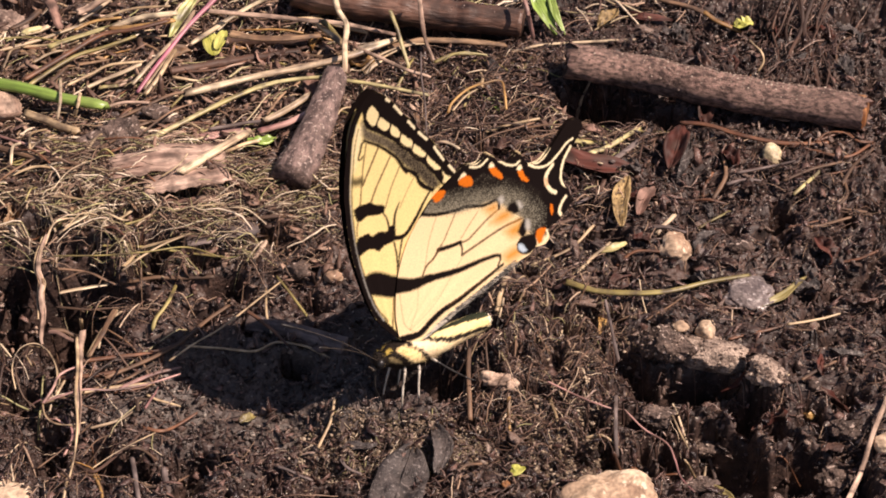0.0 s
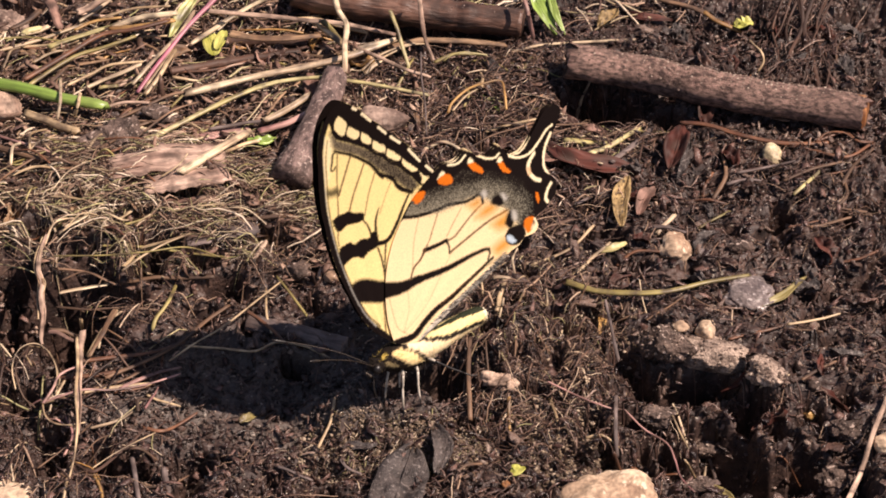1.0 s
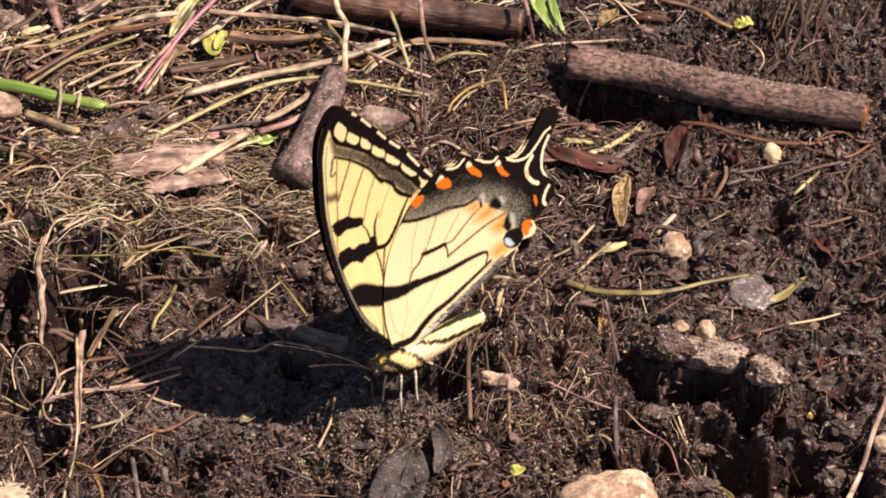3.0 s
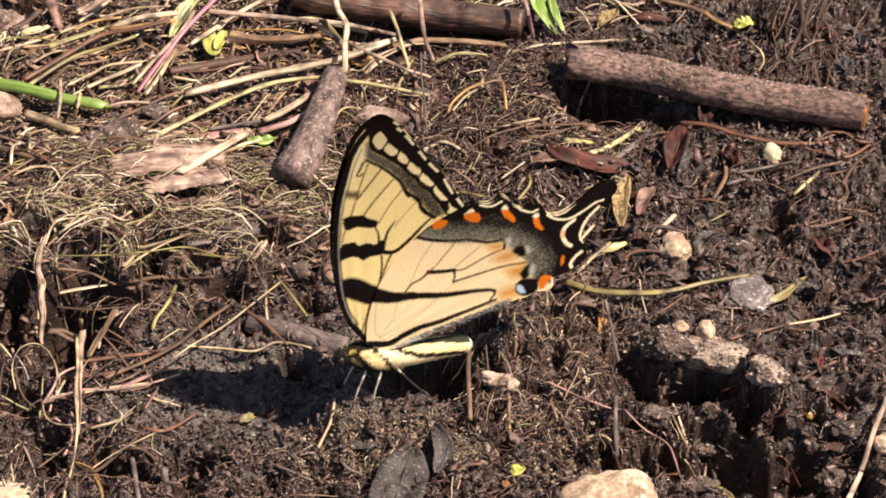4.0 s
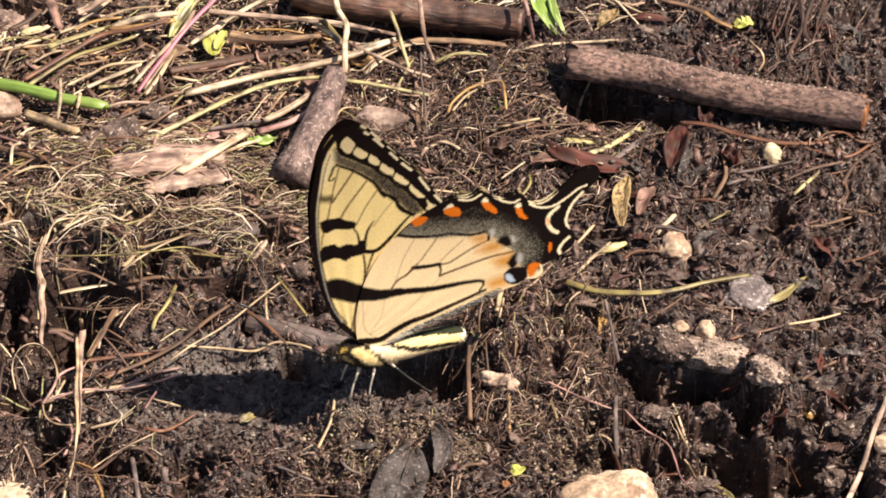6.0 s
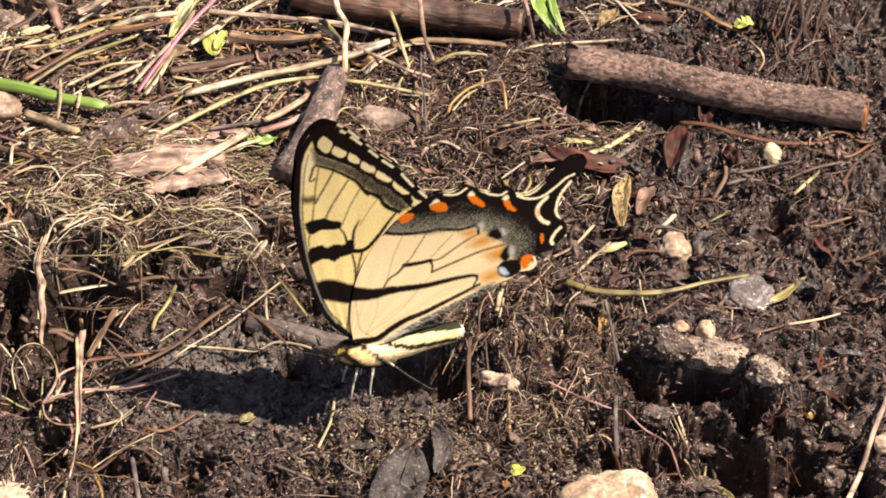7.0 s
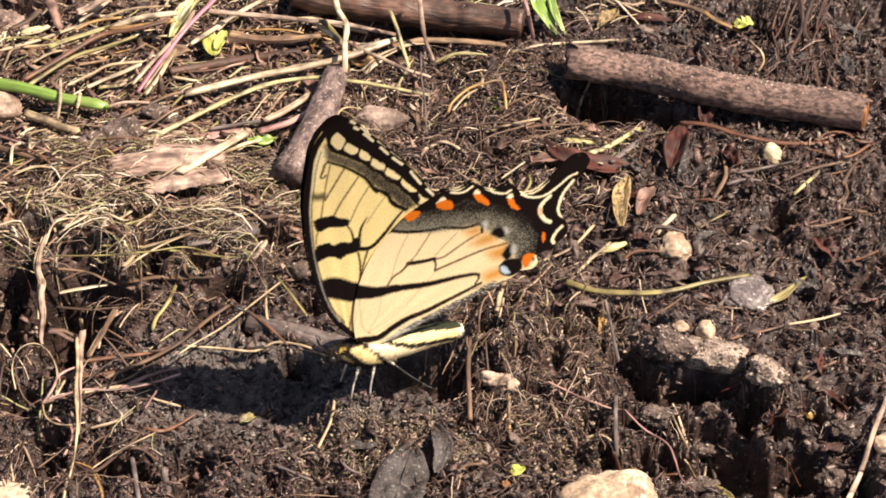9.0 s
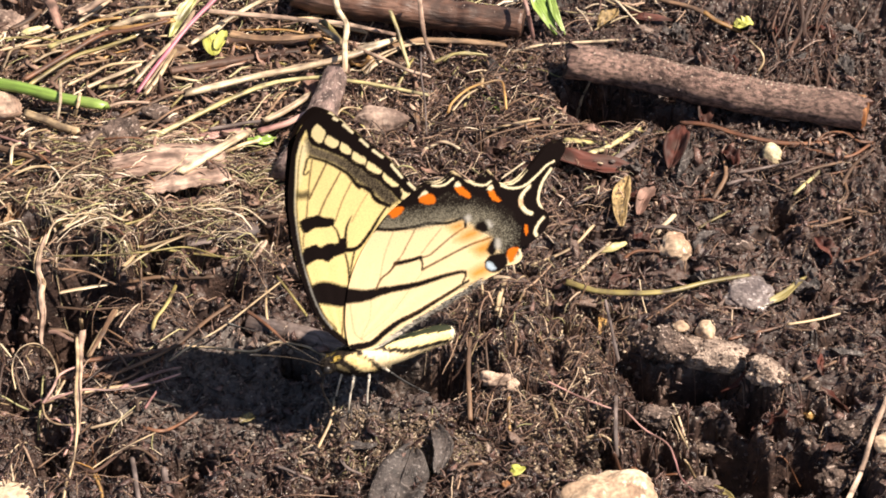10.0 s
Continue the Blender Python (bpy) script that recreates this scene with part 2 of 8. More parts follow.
def glide(points, n):
    """n places along a smooth line through the points."""
    p = np.asarray(points, float)
    if len(p) == 2:
        return p[0] + (p[1] - p[0]) * np.linspace(0, 1, n)[:, None]
    q = np.vstack([2 * p[0] - p[1], p, 2 * p[-1] - p[-2]])
    run = np.append(0, np.cumsum(np.linalg.norm(np.diff(p, axis=0), axis=1)))
    s = np.linspace(0, run[-1], n)
    i = np.clip(np.searchsorted(run, s, side="right") - 1, 0, len(p) - 2)
    u = ((s - run[i]) / (run[i + 1] - run[i]))[:, None]
    a, b, c, d = q[i], q[i + 1], q[i + 2], q[i + 3]
    return 0.5 * (2 * b + (c - a) * u + (2 * a - 5 * b + 4 * c - d) * u ** 2 + (3 * b - a - 3 * c + d) * u ** 3)


def tube(line, radii, sides=8, flat=1.0, rough=0.0, seed=0):
    """A round rod along a line, with closed ends."""
    line, radii = np.asarray(line, float), np.asarray(radii, float)
    tan = np.gradient(line, axis=0)
    tan /= np.linalg.norm(tan, axis=1)[:, None] + 1e-9
    up = np.where(np.abs(tan[:, 2:]) > 0.9, [[0.0, 1.0, 0.0]], [[0.0, 0.0, 1.0]])
    side = np.cross(tan, up)
    side /= np.linalg.norm(side, axis=1)[:, None] + 1e-9
    up = np.cross(side, tan)
    ang = np.arange(sides) * 2 * np.pi / sides
    n = len(line)
    swell = 1 + rough * (fbm(np.repeat(np.arange(n)[:, None] * 0.35, sides, 1) + 50, np.cos(ang)[None, :] * 1.2 + np.sin(ang)[None, :] * 0.7 + 50 + 0 * line[:, :1], 1.0, 3, seed))
    v = line[:, None] + (side[:, None] * np.cos(ang)[None, :, None] + up[:, None] * np.sin(ang)[None, :, None] * flat) * (radii[:, None] * swell)[..., None]
    v = v.reshape(-1, 3)
    f = [(r * sides + k, r * sides + (k + 1) % sides, (r + 1) * sides + (k + 1) % sides, (r + 1) * sides + k) for r in range(n - 1) for k in range(sides)]
    f.append(tuple(range(sides))[::-1])
    f.append(tuple((n - 1) * sides + k for k in range(sides)))
    return v, f


def ball(detail=2):
    bm = bmesh.new()
    bmesh.ops.create_icosphere(bm, subdivisions=detail, radius=1.0)
    v = np.array([w.co[:] for w in bm.verts])
    f = np.array([[w.index for w in q.verts] for q in bm.faces])
    bm.free()
    return v, f


def lumpy(v, amount, size, seed):
    """Dents and bulges on a unit ball."""
    out = v.copy()
    for k, (s, g) in enumerate(((size, amount), (size * 0.45, amount * 0.5), (size * 0.2, amount * 0.3), (size * 0.09, amount * 0.16))):
        d = np.array([noise.noise(Vector(p) / s + Vector((seed * 7.3 + k, seed * 3.1, 11.0))) for p in v])
        out = out + v * (d * g)[:, None]
    return out


# ---- the lie of the ground, in millimetres ----
def vnoise(x, y, seed):
    """Smooth lattice noise between -1 and 1."""
    xi, yi = np.floor(x), np.floor(y)
    u, v = x - xi, y - yi
    u, v = u * u * u * (u * (u * 6 - 15) + 10), v * v * v * (v * (v * 6 - 15) + 10)

    def cell(a, b):
        h = np.sin(a * 127.1 + b * 311.7 + seed * 74.7) * 43758.5453
        return (h - np.floor(h)) * 2 - 1

    low = cell(xi, yi) * (1 - u) + cell(xi + 1, yi) * u
    top = cell(xi, yi + 1) * (1 - u) + cell(xi + 1, yi + 1) * u
    return low * (1 - v) + top * v


def fbm(x, y, size, octaves, seed):
    total, gain = 0.0 * x, 1.0
    for k in range(octaves):
        total = total + gain * vnoise(x / size, y / size, seed + 3.1 * k)
        size, gain = size * 0.5, gain * 0.5
    return total


HILLS = []


def hill(x, y, rx, ry, h):
    HILLS.append((x, y, rx, ry, h))


PITS = []


def pit(x, y, rx, ry, h):
    """A narrow hole that stems bridge."""
    PITS.append((x, y, rx, ry, h))


def lie(x, y, bridged=False):
    """Height of the ground without its crumbs; bridged: as if its narrow holes were covered."""
    x, y = np.asarray(x, float), np.asarray(y, float)
    px, py = x, y
    x = x + 1.5 * vnoise(px / 5.0 + 60, py / 5.0 + 60, 91.0) + 0.8 * vnoise(px / 1.9 + 60, py / 1.9 + 60, 92.0)
    y = y + 1.5 * vnoise(px / 5.0 + 60, py / 5.0 + 60, 93.0) + 0.8 * vnoise(px / 1.9 + 60, py / 1.9 + 60, 94.0)
    z = 0.9 * fbm(x + 300, y + 300, 22.0, 2, 5.0)
    for cx, cy, rx, ry, h in HILLS if bridged else HILLS + PITS:
        d = ((x - cx) / rx) ** 2 + ((y - cy) / ry) ** 2
        z = z + h * np.exp(-np.minimum(d ** (1.6 if h > -6 else 2.0), 40))
    z = np.where(z < 0, -32 * np.tanh(-z / 32), z)
    near = np.exp(-((((x + 16) / 7.5) ** 2 + ((y + 44) / 5.5) ** 2) ** 1.5))
    return z * (1 - near) + 3.0 * near

hill(-58.2, 9.9, 35.6, 17.7, 4.5)
hill(-24.2, 3.4, 12.9, 14.5, 2)
hill(-70.4, -25.5, 4.1, 6.4, -24)
hill(-83.5, -16.5, 8.1, 7.7, -24)
hill(-70.2, -11, 8.1, 4.2, -20)
hill(-55.9, -5.3, 3.9, 2.4, -13)
hill(-57.3, -12.9, 3.7, 2.6, -8)
hill(-48.4, -10.2, 7.5, 2.3, -4)
hill(-2, -39.9, 4.8, 4.8, 2.2)
hill(12.2, -24.9, 5.9, 15.3, 4)
hill(33.4, 42.3, 7.8, 5.8, -20)
hill(27.3, 45.5, 3.9, 6.1, -16)
hill(42.8, 38.8, 5.2, 3.5, -16)
hill(43.6, -24.9, 9.2, 6.1, 5)
hill(59.2, -35.2, 5.2, 5.2, 5)
hill(43.1, -36.4, 9.9, 3.2, -22)
hill(55.4, -42, 3.2, 3.5, -14)
hill(50.9, -52.3, 6.7, 5.5, -20)
hill(58.9, -54.4, 3.7, 4.2, -12)
hill(64.6, 5.3, 2.8, 3.5, -6)
hill(46.1, -7, 2.8, 2.9, -4)
hill(-28.9, -29.5, 1.6, 1.8, -9)
hill(-58.6, -56.1, 5.2, 2.7, -15)
hill(-69.7, -56.6, 2.8, 3.2, -11)
hill(-45.7, -60.8, 2.6, 4.8, -15)
hill(-59.4, -64.6, 1.3, 1.4, -7)
hill(-52, -59.8, 2.2, 2.1, -9)
hill(-5.1, -35.2, 5.2, 3.1, -8)
hill(-86.4, 72.2, 6.5, 5.5, -7)
hill(-5.1, 66.1, 20.5, 4.2, -7)
hill(35, -55.9, 4.8, 6.4, -6)
hill(47.7, -55.1, 4.8, 2.9, 3)
hill(71.1, -48.7, 6.5, 6.4, -4)
hill(-10.5, -60.1, 9.7, 6.4, -1.5)
hill(59.6, 65.7, 11.9, 6.4, -4)
hill(16.1, 23.3, 6.5, 8.1, 2.5)
hill(-20.5, 31.8, 8.6, 11.3, 1.5)
hill(73.2, 18.2, 9.7, 9.7, 1.2)
hill(-72.7, -62.9, 9.7, 8.1, 2)
hill(1.7, -33.2, 4.3, 3.5, -4)
hill(27.7, -31, 4.3, 9.7, 1.5)
hill(62, -61.5, 11.9, 7.2, -4)
hill(-52.4, 65.7, 21.6, 9.7, -2)
hill(-36.4, -42, 25.3, 13.2, -4)
hill(-67.5, -52.3, 9.7, 8.1, -3)
hill(64.5, -54.4, 4.8, 5.5, -8)
hill(54.9, -61.5, 4.7, 4.2, -12)
hill(39.2, -41.1, 2.2, 1.1, -8)
hill(-75.9, 14.2, 2.6, 1.6, -5)
hill(33.6, -46.9, 3.9, 1.9, -10)
hill(40.6, -50.4, 3, 2.6, -11)
hill(46.3, -45.5, 3.7, 1.8, -11)
hill(62, -46.5, 2.8, 1.9, -9)
hill(65.1, -53, 3, 2.3, -9)
hill(37.1, -55.3, 3, 1.9, -9)
hill(12.3, -16.5, 2.4, 1.9, -6)
hill(8.8, -24.9, 2.2, 1.8, -6)
hill(15.5, -26.7, 2.4, 1.9, -6)
hill(19.4, -18.2, 2.4, 1.8, -6)
hill(12.6, -31.7, 2.4, 1.4, -5)
hill(21.5, -31, 2.2, 1.9, -6)
hill(16.6, -39.9, 2.6, 1.6, -5)
hill(8.8, -45.8, 2.4, 1.4, -5)
hill(22.7, -23.4, 2.2, 1.4, -5)
hill(15.6, -7.8, 2.4, 1.6, -5)
hill(-59.6, 4, 3.7, 1.9, -5)
hill(-76.9, 3.4, 2.2, 1.9, -6)
hill(-66.7, -3.4, 3.7, 1.6, -6)
hill(-50.5, 9.1, 3.9, 1.9, -5)
hill(-39.8, 13.2, 3.7, 1.9, -5)
hill(-31.7, 0.2, 3.9, 2.3, -5)
hill(-45.5, -4.6, 3.9, 1.8, -6)
hill(-26.7, 13.2, 2.8, 2.3, -5)
hill(-36.6, -11.8, 3.7, 1.6, -5)
hill(-82.9, 6.7, 2.8, 2.3, -5)
hill(-69, 9.1, 3.2, 1.4, -4)
hill(-42.8, -15.7, 3.2, 1.4, -5)
hill(-23.7, -16.5, 2.8, 1.6, -4)
hill(43.5, -59, 4.3, 3.2, -12)
hill(53.2, -60.4, 5.2, 3.5, -14)
hill(69.3, -18.8, 2.8, 1.9, -5)
hill(73, -24.9, 3.2, 2.3, -6)
hill(64, -26.4, 2.6, 1.9, -5)
hill(27, -18.8, 2.6, 2.6, -5)
hill(35, -4.6, 3.2, 2.3, -5)
hill(54.9, 6.7, 2.6, 2.3, -4)
hill(73.8, -39.9, 3.2, 2.3, -7)
hill(67.4, -42.9, 2.6, 1.9, -6)
hill(22.9, -54.4, 4.3, 2.6, -5)
hill(27.2, -46.5, 2.8, 2.3, -5)
hill(-22.6, -58.7, 5.4, 2.3, -4)
hill(-33.6, -61.5, 4.3, 2.3, -5)
hill(-2.7, 23.3, 3.2, 2.3, -4)
hill(7.3, 30.1, 3.7, 2.3, -4)
hill(12.5, 3.4, 2.6, 2.9, -4)
hill(34, -31, 3.2, 3.5, -8)
hill(70.3, -58.7, 3.7, 4.2, -7)
hill(75.1, -61.5, 3.2, 4.8, -6)
hill(30.9, -58.7, 3.2, 4.2, -5)
hill(-49.1, -54.4, 4.3, 3.9, -5)
hill(-73.9, -48.7, 3.7, 3.9, -5)
hill(-76.5, -42.9, 5.4, 6.4, -4)
hill(9.8, -51.6, 6.5, 4.8, -1.5)
hill(50.1, 18.2, 4.3, 4.2, -3)
hill(76.7, -6.2, 5.4, 4.2, -2.5)
hill(85.4, 71.3, 6.5, 6.4, -5)
hill(43.8, 49.4, 6.5, 4.8, -5)
hill(-34.4, 14.9, 6.5, 3.9, -2.5)
hill(-44.8, -18.8, 4.3, 3.2, -2.5)
pit(-70.4, -51.5, 2.4, 7.8, -9)
pit(-61.2, -52.3, 3.7, 2.8, -9)
pit(-44.7, -54.9, 5.0, 3.1, -9)
pit(-79.2, -38.4, 2.6, 2.4, -9)
pit(-22.5, -63.5, 3.1, 2.8, -9)
pit(-81.6, -4.4, 3.1, 4.7, -9)
pit(-71.3, -0.1, 4.2, 2.0, -9)
pit(-67.9, -6.5, 4.7, 2.0, -9)
pit(-54.8, -3.7, 3.7, 2.4, -9)
pit(-41.5, -9.7, 2.6, 1.7, -9)
pit(-37.8, 6.9, 3.7, 1.4, -9)
pit(36.6, -45.1, 4.7, 2.0, -9)
pit(42.9, -54.7, 2.6, 3.6, -9)
pit(28.6, -53.9, 1.9, 6.3, -9)
pit(65.1, 9.9, 2.3, 3.6, -9)
pit(47.8, -6.9, 2.1, 1.7, -9)
pit(78.6, 8, 1.6, 2.8, -9)
pit(73.1, -11.7, 2.1, 2.0, -9)
pit(33.4, -19, 2.6, 2.0, -9)
pit(4.7, -46.7, 1.6, 2.4, -9)
pit(-0.8, -35.6, 8.4, 5.2, -14)
pit(-68.5, -17.5, 7.5, 8.5, -16)
pit(-84, -22, 6, 8, -12)
pit(-6.7, -30.8, 5, 3.4, -8)
pit(48.7, -50.4, 3.4, 2.8, -18)
pit(56.3, -56.1, 4.2, 4.2, -18)
pit(38.8, -50.8, 3.6, 1.6, -12)
pit(36.0, -32.5, 2.6, 1.6, -8)
pit(62.1, -53.0, 2.2, 2.4, -12)
pit(66.9, -56.6, 2.2, 1.8, -9)
pit(74.2, -54.4, 2.2, 1.8, -9)
pit(-70.0, -26.7, 2.8, 3.6, -18)
pit(-70.7, -11.0, 4.2, 3.0, -16)
pit(-77.8, -21.1, 3.4, 4.6, -16)
pit(-28.1, -29.2, 2.0, 2.0, -9)
pit(-80.9, -4.6, 2.6, 2.6, -9)
pit(-52.0, -2.2, 3.0, 1.8, -8)
pit(-39.4, -9.4, 2.6, 1.8, -8)
pit(30.2, 21.9, 2.4, 2.2, -9)
pit(28.6, 3.5, 2.6, 2.0, -9)
pit(32.9, 4.4, 2.2, 2.6, -8)
pit(27.5, 11.0, 2.0, 1.8, -7)
pit(21.1, 23.2, 2.6, 2.2, -8)
pit(36.1, -3.1, 2.2, 1.6, -7)
pit(44.4, 2.7, 2.0, 1.8, -7)
pit(40.1, 16.0, 2.2, 2.0, -7)


def crumbly(x, y):
    """Clods and pits of the soil's surface, on top of its lie."""
    rough = (0.55 + 0.45 * vnoise(x / 30 + 9, y / 30 + 4, 2.0)) * (1 + 0.5 / (1 + np.exp(-(x - 26) / 5)))
    ridge = 1 - np.abs(fbm(x, y, 5.0, 2, 21.0)) * 2
    u = np.clip((vnoise(x / 3.6 + 11, y / 4.2 + 7, 71.0) - 0.42) / 0.3, 0, 1)
    hole = u * u * (3 - 2 * u) * rough
    pit = np.clip(np.abs(fbm(x + 40, y + 20, 9.0, 2, 61.0)) * 3, 0, 1) - 1
    # smoother ground around the silt, so the butterfly's shadow comes out less dark
    calm = 1 - 0.6 * np.exp(-((((x + 32) / 30) ** 2 + ((y + 36) / 13) ** 2) ** 2))
    wx, wy = x + 0.9 * vnoise(x / 1.7 + 5, y / 1.7, 81.0), y + 0.9 * vnoise(x / 1.7, y / 1.7 + 5, 82.0)
    lumps = sum(a * (np.abs(vnoise(wx / w + 7 * k, wy / w + 3 * k, 85.0 + k)) ** 0.7 * 2 - 0.9) for k, (w, a) in enumerate(((4.4, 1.0), (2.1, 0.7), (1.05, 0.42))))
    return calm * (0.5 * rough * (ridge - 0.6) + 0.35 * rough * fbm(x + 80, y, 2.4, 3, 33.0) + 0.9 * rough * pit - 3.2 * hole + 1.0 * rough * lumps)


def make_ground():
    inner_x, inner_y = np.arange(-96, 96.1, 0.32), np.arange(-78, 96.1, 0.36)
    outer = 1.35 ** np.arange(1, 33)
    xs = np.concatenate([-96 - outer[::-1] * 1.5, inner_x, 96 + outer * 1.5])
    ys = np.concatenate([-78 - outer[::-1] * 1.5, inner_y, 96 + outer * 1.5])
    gx, gy = np.meshgrid(xs, ys)
    fade = np.clip((300 - np.hypot(gx, gy)) / 150, 0, 1)
    gz = lie(gx, gy) * fade + crumbly(gx, gy) * fade
    v = np.stack([gx, gy, gz], -1).reshape(-1, 3)
    w, h = len(xs), len(ys)
    k = (np.arange(h - 1)[:, None] * w + np.arange(w - 1)[None, :]).reshape(-1)
    f = np.stack([k, k + 1, k + 1 + w, k + w], 1)
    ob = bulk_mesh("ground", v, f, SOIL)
    return tagged(ob, "damp dark brown crumbly soil with pits and clods", "soil", kind="structure")


make_ground()
RNG = np.random.default_rng(7)


def strewn(count, x0, x1, y0, y1, keep=None):
    """Places on the ground; keep(x, y) gives the share that stays."""
    x, y = RNG.uniform(x0, x1, count), RNG.uniform(y0, y1, count)
    # fewer pieces on the silt, so its pale colour brightens the butterfly's shadow
    ok = (((x + 30) / 34) ** 2 + ((y + 37) / 14) ** 2 > 1) | (RNG.uniform(0, 1, count) < 0.55)
    x, y, count = x[ok], y[ok], int(ok.sum())
    if keep is not None:
        ok = RNG.uniform(0, 1, count) < keep(x, y)
        x, y = x[ok], y[ok]
    return x, y


def heap(name, x, y, small, large, material, label, category, detail=1, sink=0.3, power=2.5, smooth=False, flake=1.0, shard=1.0, jagged=0.0):
    """Many rough little lumps as one mass."""
    v0, f0 = ball(detail)
    kinds = np.array([lumpy(v0, 0.7, 0.8, s) * RNG.uniform(0.6, 1.35, (len(v0), 1)) if detail < 3 else lumpy(v0, 1.1, 0.8, s) for s in range(12)])
    kinds = kinds * (1 + jagged * RNG.uniform(-0.8, 0.9, kinds.shape))
    n = len(x)
    size = small + (large - small) * RNG.uniform(0, 1, n) ** power
    turn = RNG.uniform(0, 2 * np.pi, n)
    stretch = RNG.uniform(0.65, 1.3, (n, 3)) * size[:, None] * [shard, 1 / shard, 0.8]
    p = kinds[RNG.integers(0, 12, n)] * stretch[:, None] * [1, 1, flake]
    tilt = RNG.normal(0, 0.7, n)[:, None]
    p = np.stack([p[..., 0] * np.cos(tilt) + p[..., 2] * np.sin(tilt), p[..., 1], p[..., 2] * np.cos(tilt) - p[..., 0] * np.sin(tilt)], -1)
    c, s = np.cos(turn)[:, None], np.sin(turn)[:, None]
    z = lie(x, y) + crumbly(x, y) + size * (0.8 - sink)
    p = np.stack([p[..., 0] * c - p[..., 1] * s + x[:, None], p[..., 0] * s + p[..., 1] * c + y[:, None], p[..., 2] + z[:, None]], -1)
    f = (f0[None] + (np.arange(n) * len(v0))[:, None, None]).reshape(-1, 3)
    return tagged(bulk_mesh(name, p.reshape(-1, 3), f, material, smooth), label, category, kind="stuff")


def fibres(name, x, y, heading, length, thick, lift, material, label, category, curl=0.9):
    """Many thin bent stems or roots as one mass."""
    n, m = len(x), 5 if length.max() < 6 else 8
    t = np.linspace(-0.5, 0.5, m)[None]
    bend = RNG.normal(0, curl, n)[:, None]
    wave = RNG.normal(0, 0.05, n)[:, None]
    kink = RNG.normal(0, 0.6 * curl, n)[:, None] * (t > RNG.uniform(-0.4, 0.4, n)[:, None])
    ang = heading[:, None] + bend * t * 0.7 + kink + wave * np.sin(t * 9 + RNG.uniform(0, 6, n)[:, None])
    step = (length / (m - 1))[:, None]
    px = np.cumsum(np.cos(ang) * step, 1)
    py = np.cumsum(np.sin(ang) * step, 1)
    px, py = px - px[:, m // 2:m // 2 + 1] + x[:, None], py - py[:, m // 2:m // 2 + 1] + y[:, None]
    arch = RNG.uniform(0, 1, n)[:, None] * (0.6 - 2.2 * t ** 2) + RNG.normal(0, 0.5, n)[:, None] * t
    pz = lie(px, py, length.max() > 5.5) + 0.3 * crumbly(px, py) + lift[:, None] * 0.5 + np.minimum(lift, 0.3 * length)[:, None] * arch + RNG.uniform(0, 0.6, n)[:, None]
    line = np.stack([px, py, pz], -1)
    tan = np.gradient(line, axis=1)
    tan /= np.linalg.norm(tan, axis=2)[..., None]
    side = np.stack([tan[..., 1], -tan[..., 0], 0 * tan[..., 0]], -1)
    side /= np.linalg.norm(side, axis=2)[..., None] + 1e-9
    up = np.cross(side, tan)
    r = thick[:, None] * (1.0 - 0.5 * np.abs(t) ** 1.5 * 1.4) * RNG.uniform(0.8, 1.2, (n, m))
    k = np.arange(4) * np.pi / 2
    v = line[:, :, None] + (side[:, :, None] * np.cos(k)[:, None] + up[:, :, None] * 0.6 * np.sin(k)[:, None]) * r[:, :, None, None]
    a = (np.arange(m - 1)[:, None] * 4 + np.arange(4)[None]).reshape(-1)
    b = (np.arange(m - 1)[:, None] * 4 + (np.arange(4)[None] + 1) % 4).reshape(-1)
    f = np.stack([a, b, b + 4, a + 4], 1)
    f = (f[None] + (np.arange(n) * m * 4)[:, None, None]).reshape(-1, 4)
    return tagged(bulk_mesh(name, v.reshape(-1, 3), f, material), label, category, kind="stuff")


def hollow(x, y):
    """Depth of the pits alone."""
    z = 0.0 * x
    for cx, cy, rx, ry, h in HILLS:
        if h < 0:
            z = z + h * np.exp(-np.minimum((((x - cx) / rx) ** 2 + ((y - cy) / ry) ** 2) ** 1.6, 40))
    return z


def litter(name, cx, cy, rx, ry, count, towards, spread, longest, thick, lift, material, label, category, curl=0.9, clump=0.0):
    """Fibres in a patch; towards and spread: the way they lie, in degrees. clump: how much they gather."""
    a, r = RNG.uniform(0, 2 * np.pi, count), np.sqrt(RNG.uniform(0, 1, count))
    x, y = cx + rx * r * np.cos(a), cy + ry * r * np.sin(a)
    far = ((x + 13) / 14) ** 2 + ((y + 41) / 7) ** 2
    ok = ((far > 1) & (hollow(x, y) > RNG.uniform(-6, -0.5, count))) | ((longest < 6) & (hollow(x, y) > -10))
    # fibres thinned over the same shadow-lifting pale silt
    ok &= (((x + 30) / 34) ** 2 + ((y + 37) / 14) ** 2 > 1) | (RNG.uniform(0, 1, count) < 0.4)
    steep = np.hypot(lie(x + 0.5, y) - lie(x - 0.5, y), lie(x, y + 0.5) - lie(x, y - 0.5))
    ok &= (steep < RNG.uniform(0.8, 1.6, count)) | (longest < 4)
    ok &= RNG.uniform(-1, 1, count) < 1 - clump + clump * 2.6 * vnoise(x / 7 + 31, y / 6 + 17, 3.0)
    x, y = x[ok], y[ok]
    n = len(x)
    return fibres(name, x, y, np.radians(RNG.normal(towards, spread, n)), longest * RNG.uniform(0.25, 1, n), thick * (0.5 + 1.3 * RNG.uniform(0, 1, n) ** 3), lift * RNG.uniform(-0.15, 1, n) ** 1.0, material, label, category, curl)
# ---- kinds of things ----
COUNT = [0]


